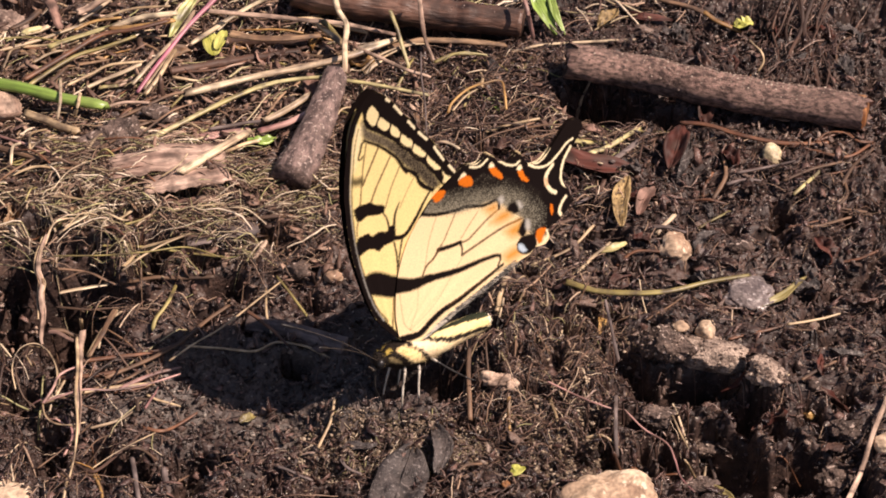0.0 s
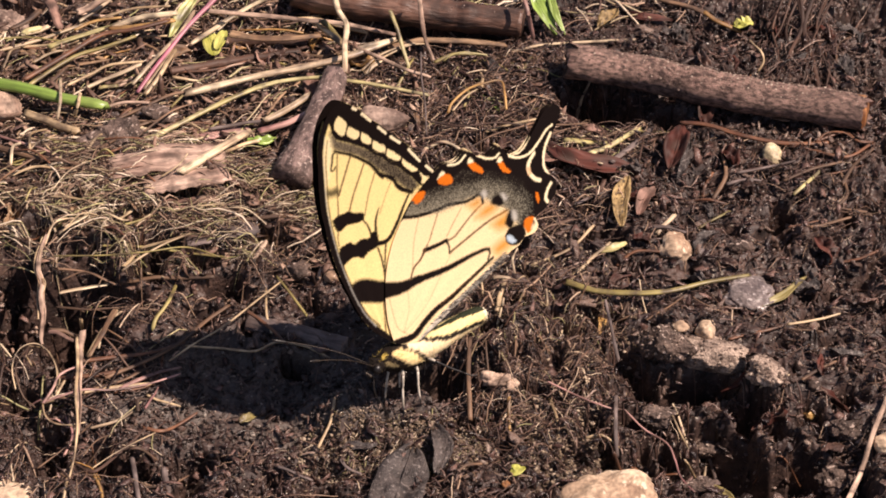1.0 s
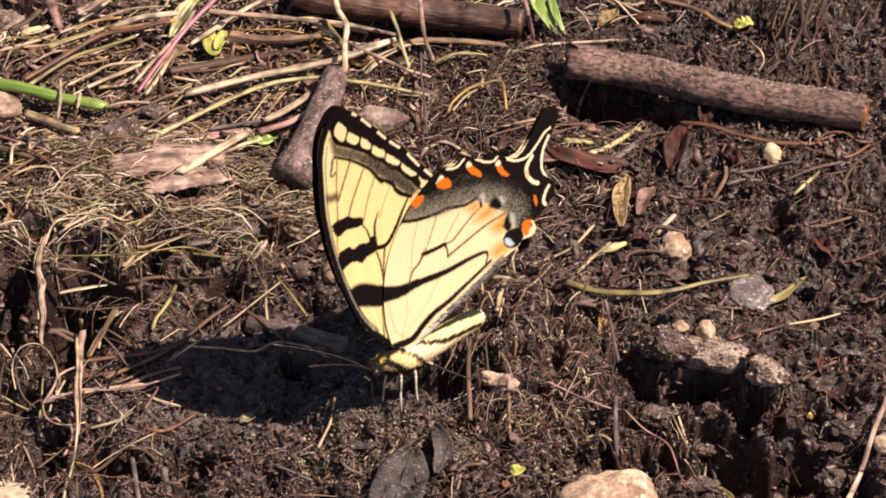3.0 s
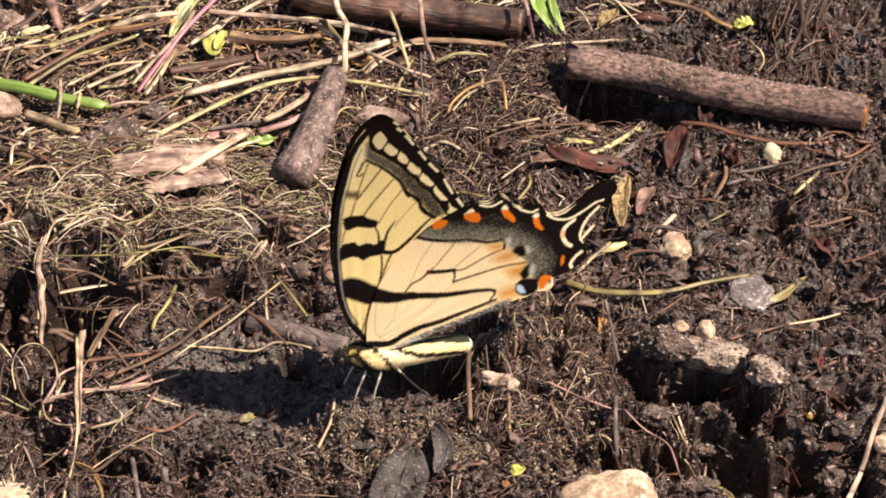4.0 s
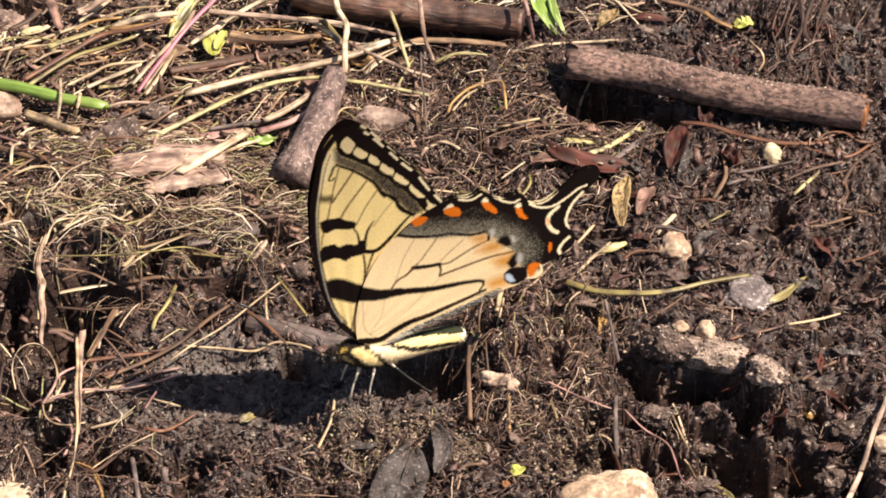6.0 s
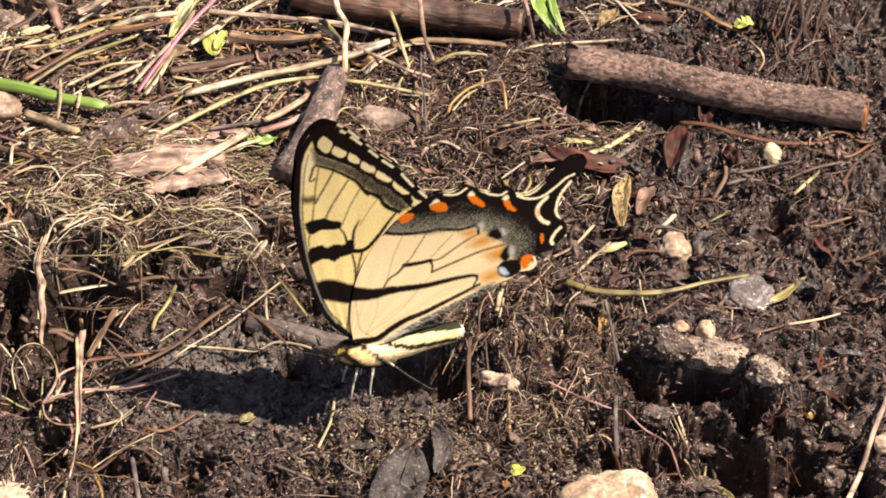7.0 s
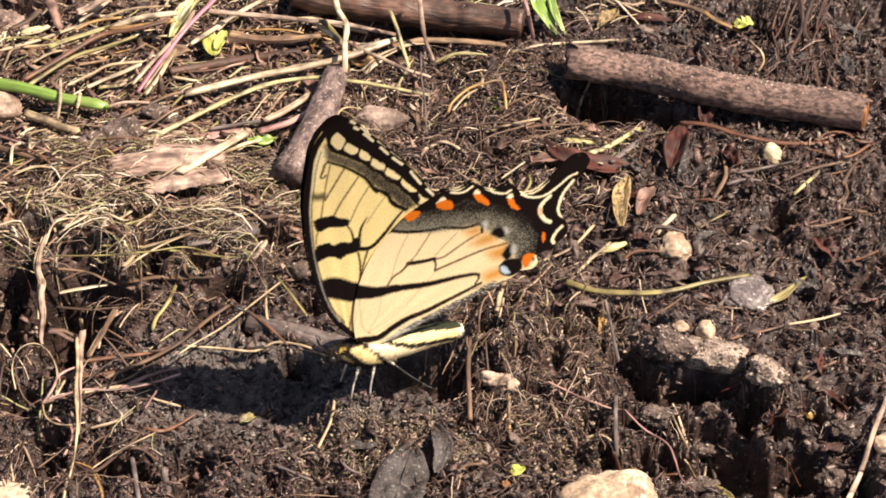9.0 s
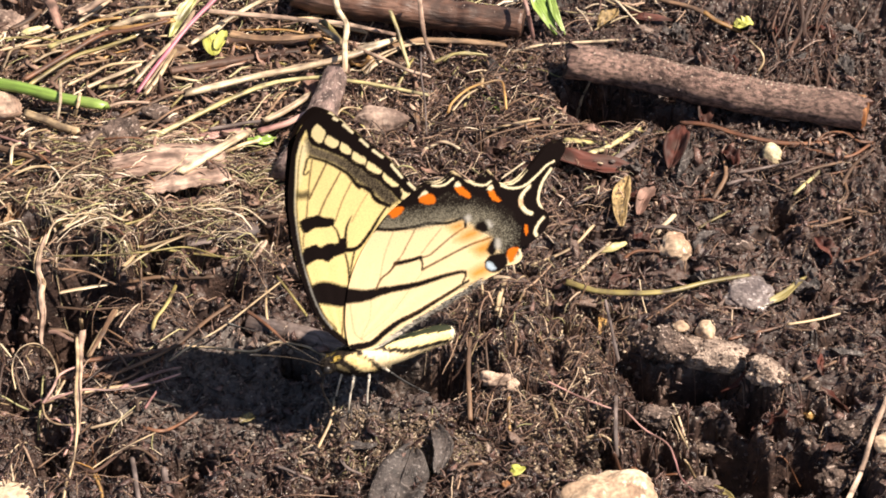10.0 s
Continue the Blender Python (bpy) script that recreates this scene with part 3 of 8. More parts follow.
def resting(points, radius):
    """Points (x, y, height over the soil) as places of an axis."""
    p = np.asarray(points, float)
    return np.stack([p[:, 0], p[:, 1], lie(p[:, 0], p[:, 1], True) + p[:, 2] + radius], 1)


def stalk(name, points, r0, r1, material, label, category, flat=0.7, rough=0.07, joints=0, group="", spanning=False):
    """A stem lying on the ground: uneven thickness, a few swollen joints. spanning: its heights are from the zero level."""
    COUNT[0] += 1
    line = glide(np.array(points, float) if spanning else resting(points, (r0 + r1) / 2), max(10, 7 * len(points)))
    n = len(line)
    kink = np.random.RandomState(COUNT[0]).normal(0, min(0.3 * r0, 0.16), (4, 3))
    line += np.array([np.interp(np.linspace(0, 3, n), np.arange(4), kink[:, k]) for k in range(3)]).T
    r = np.linspace(r0, r1, n)
    for k in range(joints):
        r[int((k + 1) * n / (joints + 1))] *= 1.16
    r[0], r[-1] = r[0] * 0.9, r[-1] * 0.8
    v, f = tube(line, r, 10, flat, rough, COUNT[0])
    rs = np.random.RandomState(COUNT[0] + 5)
    for end, other in ((0, 1), (n - 1, n - 2)):
        out = line[end] - line[other]
        v[end * 10:end * 10 + 10] += out / (np.linalg.norm(out) + 1e-9) * rs.uniform(-0.8, 0.8, (10, 1)) * r0
    ob = link_mesh(name, v, f, material, rod=unbent(line, r, 10, COUNT[0]))
    return tagged(ob, label, category, group)


def stick(name, points, r0, r1, bark, label, category, torn=True, knots=3, crust=0):
    """A barky stick with ridges, knots and bare wood at its ends."""
    COUNT[0] += 1
    rs = np.random.RandomState(COUNT[0])
    thing = tagged(new(name), label, category)
    line = glide(resting(points, (r0 + r1) / 2), 60)
    line[1:-1] += np.cumsum(rs.normal(0, 0.03, (58, 3)), 0) * np.sin(np.linspace(0, np.pi, 58))[:, None]
    r = np.linspace(r0, r1, 60)
    for k in range(knots):
        at = rs.uniform(5, 55)
        r += 0.08 * r0 * np.exp(-((np.arange(60) - at) / 1.8) ** 2)
    v, f = tube(line, r, 28, 0.92, 0.05, COUNT[0])
    ang = np.tile(np.arange(28), 60)
    crack = np.array([noise.noise(Vector((q[0] * 0.25, q[1] * 0.25, k * 0.9 + COUNT[0]))) for q, k in zip(v, ang)])
    centre = np.repeat(line, 28, 0)
    v = centre + (v - centre) * (1 + 0.06 * crack)[:, None]
    if torn:
        for end in (0, 59):
            ring = slice(end * 28, end * 28 + 28)
            out = line[end] - line[1 if end == 0 else 58]
            out /= np.linalg.norm(out)
            v[ring] += out * rs.uniform(-0.9, 0.7, 28)[:, None] * r0 * 0.45
    link_mesh("bark", v, f[:-1] if torn else f, bark, thing, rod=unbent(line, r, 28, COUNT[0]))
    if crust:
        cv, cf = ball(1)
        vs, fs = [], []
        for k in range(crust):
            i, a = int(np.clip(rs.normal(32, 14), 1, 58)), rs.normal(2.0, 0.5)
            q = v[i * 28 + int(a / (2 * np.pi) * 28) % 28]
            size = 0.06 + 0.14 * rs.uniform(0, 1) ** 4
            fs += [tuple(w + len(vs) * len(cv) for w in tri) for tri in cf.tolist()]
            vs.append(cv * rs.uniform(0.6, 1.3, (len(cv), 1)) * size * [1.3, 1.3, 0.7] + q)
        tagged(link_mesh("crust", np.vstack(vs), fs, CLOD if bark in (DARK_BARK, WET_BARK) else SANDY, thing, False), "dried mud and sand on the bark")
    for end in (59,) if torn else ():
        out = line[end] - line[58]
        out /= np.linalg.norm(out)
        core, cf = tube(np.array([line[end] - out * 2.5, line[end] - out * 0.8, line[end] - out * 0.1]), np.array([0.93, 0.9, 0.6]) * r[end], 16, 0.92, 0.25, end)
        tagged(link_mesh("torn_wood", core, cf, WOOD, thing, rod=core), "bare orange-brown broken wood")
    return thing


def leaf(name, points, width, material, label, category, curl=0.35, fold=0.25, tip=0.75, wavy=0.2, rib=True, thick=0.12):
    """A blade with thickness along a bent line: widest near a third, folded along its rib and curled."""
    COUNT[0] += 1
    rs = np.random.RandomState(COUNT[0] + 40)
    thing = tagged(new(name), label, category)
    n, m = 26, 9
    line = glide(resting(points, 0.3), n)
    tan = np.gradient(line, axis=0)
    tan /= np.linalg.norm(tan, axis=1)[:, None]
    side = np.cross(tan, [0, 0, 1.0])
    side /= np.linalg.norm(side, axis=1)[:, None]
    up = np.cross(side, tan)
    s = np.linspace(0, 1, n)
    w = width / 2 * np.clip(np.sin(np.pi * np.clip(s * 0.94 + 0.05, 0, 1)) ** tip, 0.05, 1)
    w = w * (1 + wavy * np.array([noise.noise(Vector((k * 5, COUNT[0] * 3.3, 0))) for k in s]))
    u = np.linspace(-1, 1, m)
    ruffle = np.array([[noise.noise(Vector((a * 4, b * 2, COUNT[0] * 1.7))) for b in u] for a in s])
    lift = (fold * np.abs(u)[None] + curl * (u ** 2)[None] * rs.uniform(0.5, 1.2)) * w[:, None] + ruffle * wavy * width * 1.3
    top = line[:, None] + side[:, None] * (u[None] * w[:, None])[..., None] + up[:, None] * lift[..., None]
    v = np.concatenate([top.reshape(-1, 3), (top - up[:, None] * thick).reshape(-1, 3)])
    q = n * m
    f = []
    for a in range(n - 1):
        for b in range(m - 1):
            k = a * m + b
            f += [(k, k + 1, k + m + 1, k + m), (q + k, q + k + m, q + k + m + 1, q + k + 1)]
        f += [(a * m, a * m + m, q + a * m + m, q + a * m), (a * m + m - 1, q + a * m + m - 1, q + a * m + 2 * m - 1, a * m + 2 * m - 1)]
    across = np.stack([np.tile(u[None] * w[:, None], 1), 0 * lift, np.repeat(s[:, None] * 8 + COUNT[0] * 11, m, 1)], -1).reshape(-1, 3)
    link_mesh("blade", v, f, material, thing, rod=np.vstack([across, across]))
    if rib:
        rv, rf = tube(line + up * 0.05, np.linspace(0.05, 0.02, n) * max(width, 2.0) * 0.6, 6)
        link_mesh("midrib", rv, rf, material, thing)
    return thing


def lump(name, x, y, size, material, label, category, dents=0.3, grain_size=0.9, sink=0.35, turn=0.0, lift=0.0, detail=4, crumbs=0):
    """A stone or clod bedded in the soil; size: its three lengths."""
    COUNT[0] += 1
    v, f = ball(detail)
    v = lumpy(v, dents, grain_size, COUNT[0]) * np.array(size) / 2
    c, s = math.cos(radians(turn)), math.sin(radians(turn))
    z = float(lie(x, y, True)) + size[2] * (0.5 - sink) + lift
    v = np.stack([v[:, 0] * c - v[:, 1] * s + x, v[:, 0] * s + v[:, 1] * c + y, v[:, 2] + z], 1)
    ob = link_mesh(name, v, [tuple(q) for q in f.tolist()], material, rod=v)
    if crumbs:
        rs = np.random.RandomState(COUNT[0])
        top = v[v[:, 2] > z - 0.1 * size[2]]
        cv, cf = ball(1)
        grain_of = 0.07 + 0.3 * rs.uniform(0, 1, crumbs) ** 3
        vs = [cv * rs.uniform(0.5, 1.4, (len(cv), 1)) * q * [1.2, 1.0, 0.8] + top[rs.randint(len(top))] for q in grain_of]
        fs = [tuple(w + k * len(cv) for w in tri) for k in range(crumbs) for tri in cf.tolist()]
        tagged(link_mesh("crust", np.vstack(vs), fs, SANDY, ob, False), "dry crumbly earth on the clod")
    return tagged(ob, label, category)


def slab(name, points, width, thick, material, label, category):
    """A flat splinter of wood or bark with frayed ends."""
    COUNT[0] += 1
    line = glide(resting(points, thick * 0.4), 24)
    r = width / 2 * (0.9 + 0.12 * np.sin(np.linspace(0.25, 2.9, 24)) + 0.05 * np.random.RandomState(COUNT[0]).normal(0, 1, 24))
    v, f = tube(line, r, 14, thick / width, 0.2, COUNT[0])
    ob = link_mesh(name, v, f, material, rod=unbent(line, r, 14, COUNT[0]))
    return tagged(ob, label, category)


def scatter(name, count, cx, cy, rx, ry, towards, spread, short, longest, thin, thick, lift, materials, label, category, group, seed):
    """Loose pieces strewn at random over a patch, each a thing of its own."""
    rs = np.random.RandomState(seed)
    for k in range(count):
        a, r = rs.uniform(0, 2 * np.pi), math.sqrt(rs.uniform(0, 1))
        x, y, h = cx + rx * r * math.cos(a), cy + ry * r * math.sin(a), radians(rs.normal(towards, spread))
        n, bend, w = rs.uniform(short, longest), rs.normal(0, 0.12), rs.uniform(thin, thick)
        dx, dy = math.cos(h) * n / 2, math.sin(h) * n / 2
        up = rs.uniform(0.2, lift)
        stalk(name, [(x - dx, y - dy, up * rs.uniform(0.3, 1)), (x - dy * bend * 2, y + dx * bend * 2, up), (x + dx, y + dy, up * rs.uniform(0.2, 1.2))], w, w * rs.uniform(0.6, 1.0), materials[rs.randint(len(materials))], label, category, joints=rs.randint(0, 2), group=group)



# sticks and branches
stick('bark_stick', [(25.3, 50.0, 3.0), (39.2, 49.8, 2.0), (56.7, 41.3, 1.0), (73.2, 37.6, 0.5), (83.6, 34.6, 0.5)], 3.66, 3.7, BARK, 'thick grey-brown barky stick lying across the soil', 'stick', crust=4200)
stick('bark_stick', [(-21.4, 45.5, 2.0), (-23.3, 35.4, 1.0), (-26.0, 25.9, 0.5), (-29.4, 15.6, -0.5)], 2.48, 4.09, GREY_BARK, 'short weathered grey-brown stick lying on dry grass', 'stick', torn=False, crust=60)
stick('branch', [(-30.6, 74.7, 1.0), (-16.7, 71.6, 1.0), (-0.5, 69.7, 1.0), (16.3, 66.4, 1.0)], 3.23, 3.12, WET_BARK, 'thick dark reddish-brown branch behind the litter', 'branch', knots=9, torn=False, crust=240)
stick('branch', [(-51.2, 64.4, 0.3), (-40.8, 64.2, 0.3), (-27.4, 61.3, 0.3)], 1.08, 0.86, DARK_BARK, 'thin brown branch half hidden under straw', 'branch', torn=False, crust=40)
stick('branch', [(-54.9, 50.5, 0.3), (-43.8, 54.9, 0.3), (-29.1, 58.8, 0.3)], 0.97, 0.86, DARK_BARK, 'dark wet twig lying under straw', 'branch', torn=False, crust=40)
stick('bark_stick', [(-36.3, -19.4, -2.6), (-27.8, -22.9, -2.6), (-18.0, -27.0, -2.6)], 1.83, 2.16, GREY, 'flat grey stick half sunk in the soil', 'stick', torn=False, crust=60)
stalk('root', [(68.5, 48.8, 0.5), (70.0, 56.2, 1.5), (70.1, 66.0, 2.2), (73.1, 73.6, 3.0)], 0.27, 0.27, DARK_BARK, 'dark brown fibrous root rising behind a stick', 'root', group='roots in the soil')
stalk('root', [(70.0, 47.7, 0.5), (69.9, 55.0, 1.5), (73.0, 64.8, 2.2), (73.3, 73.4, 3.0)], 0.38, 0.38, DARK_BARK, 'dark brown fibrous root rising behind a stick', 'root', group='roots in the soil')
stalk('root', [(72.0, 47.3, 0.5), (73.3, 54.7, 1.5), (73.4, 64.7, 2.2), (72.8, 73.6, 3.0)], 0.22, 0.22, DARK_BARK, 'dark brown fibrous root rising behind a stick', 'root', group='roots in the soil')
stalk('root', [(73.7, 46.6, 0.5), (73.1, 53.9, 1.5), (76.3, 63.9, 2.2), (80.6, 76.0, 3.0)], 0.22, 0.22, DARK_BARK, 'dark brown fibrous root rising behind a stick', 'root', group='roots in the soil')
stalk('root', [(67.2, 49.8, 0.5), (67.8, 57.2, 1.5), (67.5, 67.3, 2.2), (70.1, 73.9, 3.0)], 0.22, 0.22, DARK_BARK, 'dark brown fibrous root rising behind a stick', 'root', group='roots in the soil')
stalk('root', [(76.4, 46.1, 0.5), (77.8, 53.3, 1.5), (76.1, 64.0, 2.2), (79.3, 75.4, 3.0)], 0.22, 0.22, DARK_BARK, 'dark brown fibrous root rising behind a stick', 'root', group='roots in the soil')
stalk('root', [(64.6, 51.1, 0.5), (66.3, 60.5, 1.5), (69.0, 66.4, 2.2), (71.7, 73.7, 3.0)], 0.22, 0.22, DARK_BARK, 'dark brown fibrous root rising behind a stick', 'root', group='roots in the soil')
stalk('root', [(78.7, 46.4, 0.5), (76.9, 53.6, 1.5), (76.1, 64.0, 2.2), (78.5, 74.6, 3.0)], 0.22, 0.22, DARK_BARK, 'dark brown fibrous root rising behind a stick', 'root', group='roots in the soil')
stalk('root', [(75.3, 46.1, 0.5), (74.7, 53.8, 1.0), (73.7, 64.5, 2.0), (76.2, 74.2, 2.0)], 0.48, 0.48, DARK_BARK, 'dark brown root strand rising from the soil', 'root', group='roots in the soil')
stalk('root', [(61.9, 48.7, 0.3), (67.2, 52.2, 0.3), (72.7, 56.8, 0.3), (76.7, 57.7, 0.3)], 0.32, 0.32, DARK_BARK, 'dark brown root strand rising from the soil', 'root', group='roots in the soil')

# straw and stems in the far litter
stalk('plant_stalk', [(-92.9, 46.3, 2.5), (-66.8, 37.4, 2.0)], 1.45, 1.29, GREEN, 'fresh green round plant stem in dry litter', 'stem', joints=1, rough=0.05, group='dry stems on the ground')
stalk('straw', [(-76.4, 46.6, 4.0), (-75.6, 37.8, 5.5), (-75.9, 33.9, 3.0)], 0.32, 0.32, PALE, 'bleached straw bent over a green stem', 'straw', group='straws in the litter')
stalk('straw', [(-72.0, 41.5, 4.0), (-71.9, 35.6, 5.5), (-72.5, 35.2, 3.0)], 0.38, 0.38, STRAW, 'tan straw bent over a green stem', 'straw', group='straws in the litter')
stalk('straw', [(-51.5, 41.9, 2.0), (-37.2, 47.6, 2.5), (-20.9, 52.6, 3.0), (-9.6, 59.1, 3.0)], 0.86, 0.70, PALE, 'thick bleached straw stalk in the dry litter', 'straw', joints=3, group='straws in the litter')
stalk('straw', [(-50.6, 13.7, 2.0), (-43.8, 22.1, 2.5), (-38.0, 31.4, 2.5)], 1.02, 0.81, PALE, 'thick bleached straw stalk with a joint', 'straw', joints=1, group='straws in the litter')
stalk('straw', [(-35.1, 35.4, 2.0), (-30.7, 38.2, 2.2), (-26.5, 41.9, 2.2)], 0.75, 0.75, PALE, 'short pale straw piece in the dry litter', 'straw', group='straws in the litter')
stalk('straw', [(-36.3, 33.0, 1.6), (-31.7, 34.1, 1.8), (-26.7, 36.4, 1.8)], 0.75, 0.75, PINK, 'short pinkish dry stem piece', 'straw', group='straws in the litter')
stalk('straw', [(-85.8, 63.4, 1.3), (-80.5, 65.4, 1.3)], 0.59, 0.59, PALE, 'short bleached straw bit in the dry litter', 'straw', group='straws in the litter')
stalk('straw', [(-79.4, 58.4, 1.5), (-74.1, 61.7, 1.8)], 0.59, 0.59, STRAW, 'short tan straw bit in the dry litter', 'straw', group='straws in the litter')
stalk('straw', [(-71.6, 46.2, 1.8), (-66.1, 48.9, 2.2), (-60.6, 51.7, 2.2)], 0.48, 0.48, PALE, 'pale thin straw in the dry litter', 'straw', group='straws in the litter')
stalk('straw', [(-75.3, 46.9, 2.0), (-70.7, 49.6, 2.5), (-66.9, 51.9, 2.5), (-60.4, 52.6, 2.0)], 0.32, 0.32, STRAW, 'thin tan straw in the dry litter', 'straw', group='straws in the litter')
stalk('straw', [(-68.8, 46.1, 1.5), (-65.1, 46.7, 1.5)], 0.43, 0.43, FADED, 'short yellowish green stem bit', 'stem', group='dry stems on the ground')
stalk('stem', [(-61.9, 45.1, 2.0), (-57.7, 51.3, 3.0), (-53.8, 61.5, 4.0), (-50.8, 69.8, 4.5)], 0.43, 0.43, PALE, 'pale grass stem beside a purplish one', 'stem', group='dry stems on the ground')
stalk('stem', [(-59.1, 41.8, 2.0), (-55.8, 48.2, 3.0), (-53.6, 54.2, 3.5)], 0.48, 0.48, STRAW, 'tan grass stem leaning over litter', 'stem', group='dry stems on the ground')
stalk('stem', [(-51.0, 59.5, 3.0), (-43.2, 67.9, 4.0), (-35.0, 72.6, 5.0)], 0.54, 0.48, PALE, 'whitish dry stem in the dry litter', 'stem', group='dry stems on the ground')
stalk('straw', [(-74.3, 67.0, 2.0), (-70.1, 72.3, 2.0), (-67.4, 76.0, 2.0)], 0.43, 0.43, PALE, 'pale straw in the dry litter', 'straw', group='straws in the litter')
stalk('straw', [(-90.8, 57.8, 1.3), (-82.0, 61.9, 1.3), (-73.3, 67.7, 1.3)], 0.43, 0.43, STRAW, 'tan dry straw in the dry litter', 'straw', group='straws in the litter')
stalk('straw', [(-64.6, 35.6, 1.3), (-54.4, 42.5, 1.3), (-51.1, 43.8, 1.3)], 0.38, 0.38, BROWN, 'brown dry stem in the dry litter', 'stem', group='dry stems on the ground')
stalk('straw', [(-66.5, 24.3, 1.3), (-60.6, 32.9, 1.3), (-54.1, 36.4, 1.3)], 0.43, 0.43, BROWN, 'brown dry stem in the dry litter', 'stem', group='dry stems on the ground')
stalk('straw', [(-42.8, 23.3, 2.0), (-39.2, 28.4, 2.0), (-36.0, 30.1, 2.0)], 0.43, 0.43, STRAW, 'tan straw bit in the dry litter', 'straw', group='straws in the litter')
stalk('stem', [(-26.5, 68.4, 3.0), (-22.8, 60.2, 3.5), (-19.6, 55.7, 3.5)], 0.65, 0.65, STRAW, 'tan dry stem in the litter', 'stem', group='dry stems on the ground')
stalk('straw', [(-15.8, 49.8, 1.6), (-13.8, 51.8, 2.0), (-11.8, 55.0, 2.0)], 0.43, 0.43, PALE, 'short pale straw bit in the dry litter', 'straw', group='straws in the litter')
stalk('straw', [(-32.8, 67.8, 3.0), (-24.8, 69.0, 3.0), (-15.6, 69.3, 2.5)], 0.48, 0.48, STRAW, 'tan straw in the dry litter', 'straw', group='straws in the litter')
stalk('straw', [(-10.7, 56.8, 1.5), (-5.1, 68.8, 2.0), (4.2, 68.9, 2.0), (12.1, 60.1, 2.0)], 0.38, 0.38, BROWN, 'brown dry stem in the dry litter', 'stem', group='dry stems on the ground')
stalk('straw', [(-36.2, 64.0, 1.3), (-25.9, 66.7, 1.3), (-18.8, 60.6, 1.3)], 0.48, 0.48, BROWN, 'brown dry stem in the dry litter', 'stem', group='dry stems on the ground')
stalk('straw', [(13.6, 59.2, 0.3), (20.2, 61.1, 0.5), (29.4, 62.0, 0.5), (39.2, 63.2, 0.3)], 0.32, 0.32, PALE, 'thin bleached straw on the soil', 'straw', group='straws in the litter')
stalk('straw', [(-46.1, 33.2, 1.5), (-40.6, 34.5, 1.8), (-35.1, 35.7, 1.8)], 0.43, 0.43, GREY, 'grey dry twig bit in the dry litter', 'twig', group='twigs on the soil')
stalk('straw', [(-87.8, 26.2, 1.3), (-79.6, 22.4, 1.3), (-71.5, 18.1, 1.3), (-64.1, 14.0, 1.3)], 0.81, 0.65, BROWN, 'brown dry root along the bank', 'root', group='roots in the soil')
stalk('straw', [(-88.3, 31.4, 1.3), (-80.0, 26.5, 1.3), (-74.0, 21.2, 1.3)], 0.32, 0.32, PINK, 'thin pinkish root in the dry litter', 'root', group='roots in the soil')
stalk('straw', [(-85.9, 19.0, 1.3), (-77.0, 18.0, 1.3), (-69.2, 16.7, 1.3), (-57.1, 15.0, 1.3)], 0.38, 0.38, BROWN, 'brown dry stem in the dry litter', 'stem', group='dry stems on the ground')
stalk('straw', [(8.5, 33.4, 1.3), (13.0, 34.9, 1.6), (19.1, 36.4, 1.6)], 0.32, 0.32, STRAW, 'thin tan straw in the dry litter', 'straw', group='straws in the litter')
stalk('straw', [(-1.6, 53.5, 2.5), (1.8, 55.3, 3.0), (7.5, 56.4, 2.5)], 0.38, 0.38, OLIVE, 'olive dry grass tuft strand', 'stem', group='dry stems on the ground')
leaf('grass_blade', [(-55.7, 63.9, 2.0), (-53.1, 69.5, 4.0), (-50.1, 74.4, 5.0)], 2.8, BLADE, 'broad faded green grass blade', 'grass', curl=0.2)
leaf('grass_blade', [(17.5, 75.4, 6.0), (19.8, 70.4, 4.0), (23.1, 64.1, 1.0)], 3.2, GREEN, 'fresh green grass blade on damp dark soil', 'grass', curl=0.1)
leaf('grass_blade', [(21.3, 75.5, 6.0), (22.8, 68.4, 4.0), (24.9, 63.9, 1.0)], 1.6, GREEN, 'fresh green grass blade on damp dark soil', 'grass', curl=0.1)
leaf('grass_blade', [(7.5, 46.0, 0.3), (9.9, 42.8, 0.3), (12.1, 39.7, 0.3)], 0.9, GREEN, 'small green grass sliver in the dry litter', 'grass', rib=False)
leaf('yellow_leaf', [(-47.7, 64.6, 2.6), (-46.9, 60.6, 2.6), (-46.1, 55.9, 2.4)], 3.7, LIME, 'small yellow-green leaf with two lobes', 'leaf', tip=0.4, curl=0.1, wavy=0.0, fold=0.05)
leaf('yellow_leaf', [(-45.7, 57.5, 2.7), (-45.1, 62.1, 2.8), (-44.6, 65.5, 2.8)], 2.4, LIME, 'small yellow-green leaflet in the dry litter', 'leaf', tip=0.4, curl=0.1, wavy=0.05)
leaf('green_leaf', [(-38.6, 31.6, 0.6), (-35.9, 31.0, 0.8), (-32.8, 32.4, 0.6)], 2.4, GREEN, 'small dark green leaf on dry straw', 'leaf')
slab('bark_chip', [(-64.5, 17.5, 1.0), (-54.0, 18.6, 1.8), (-42.5, 22.6, 1.4)], 7.6, 1.4, PEEL, 'broad flat pinkish tan sheet of peeled bark', 'bark chip')
slab('bark_chip', [(-57.5, 11.6, 1.0), (-50.0, 12.8, 1.8), (-41.8, 16.6, 1.4)], 6.0, 1.2, PEEL, 'flat pinkish tan chip of peeled bark', 'bark chip')
slab('bark_chip', [(-53.5, 7.6, 0.4), (-48.5, 8.4, 1.0), (-43.0, 9.2, 0.2)], 3.0, 1.4, RED_CHIP, 'reddish brown chip of bark under dry grass', 'bark chip')
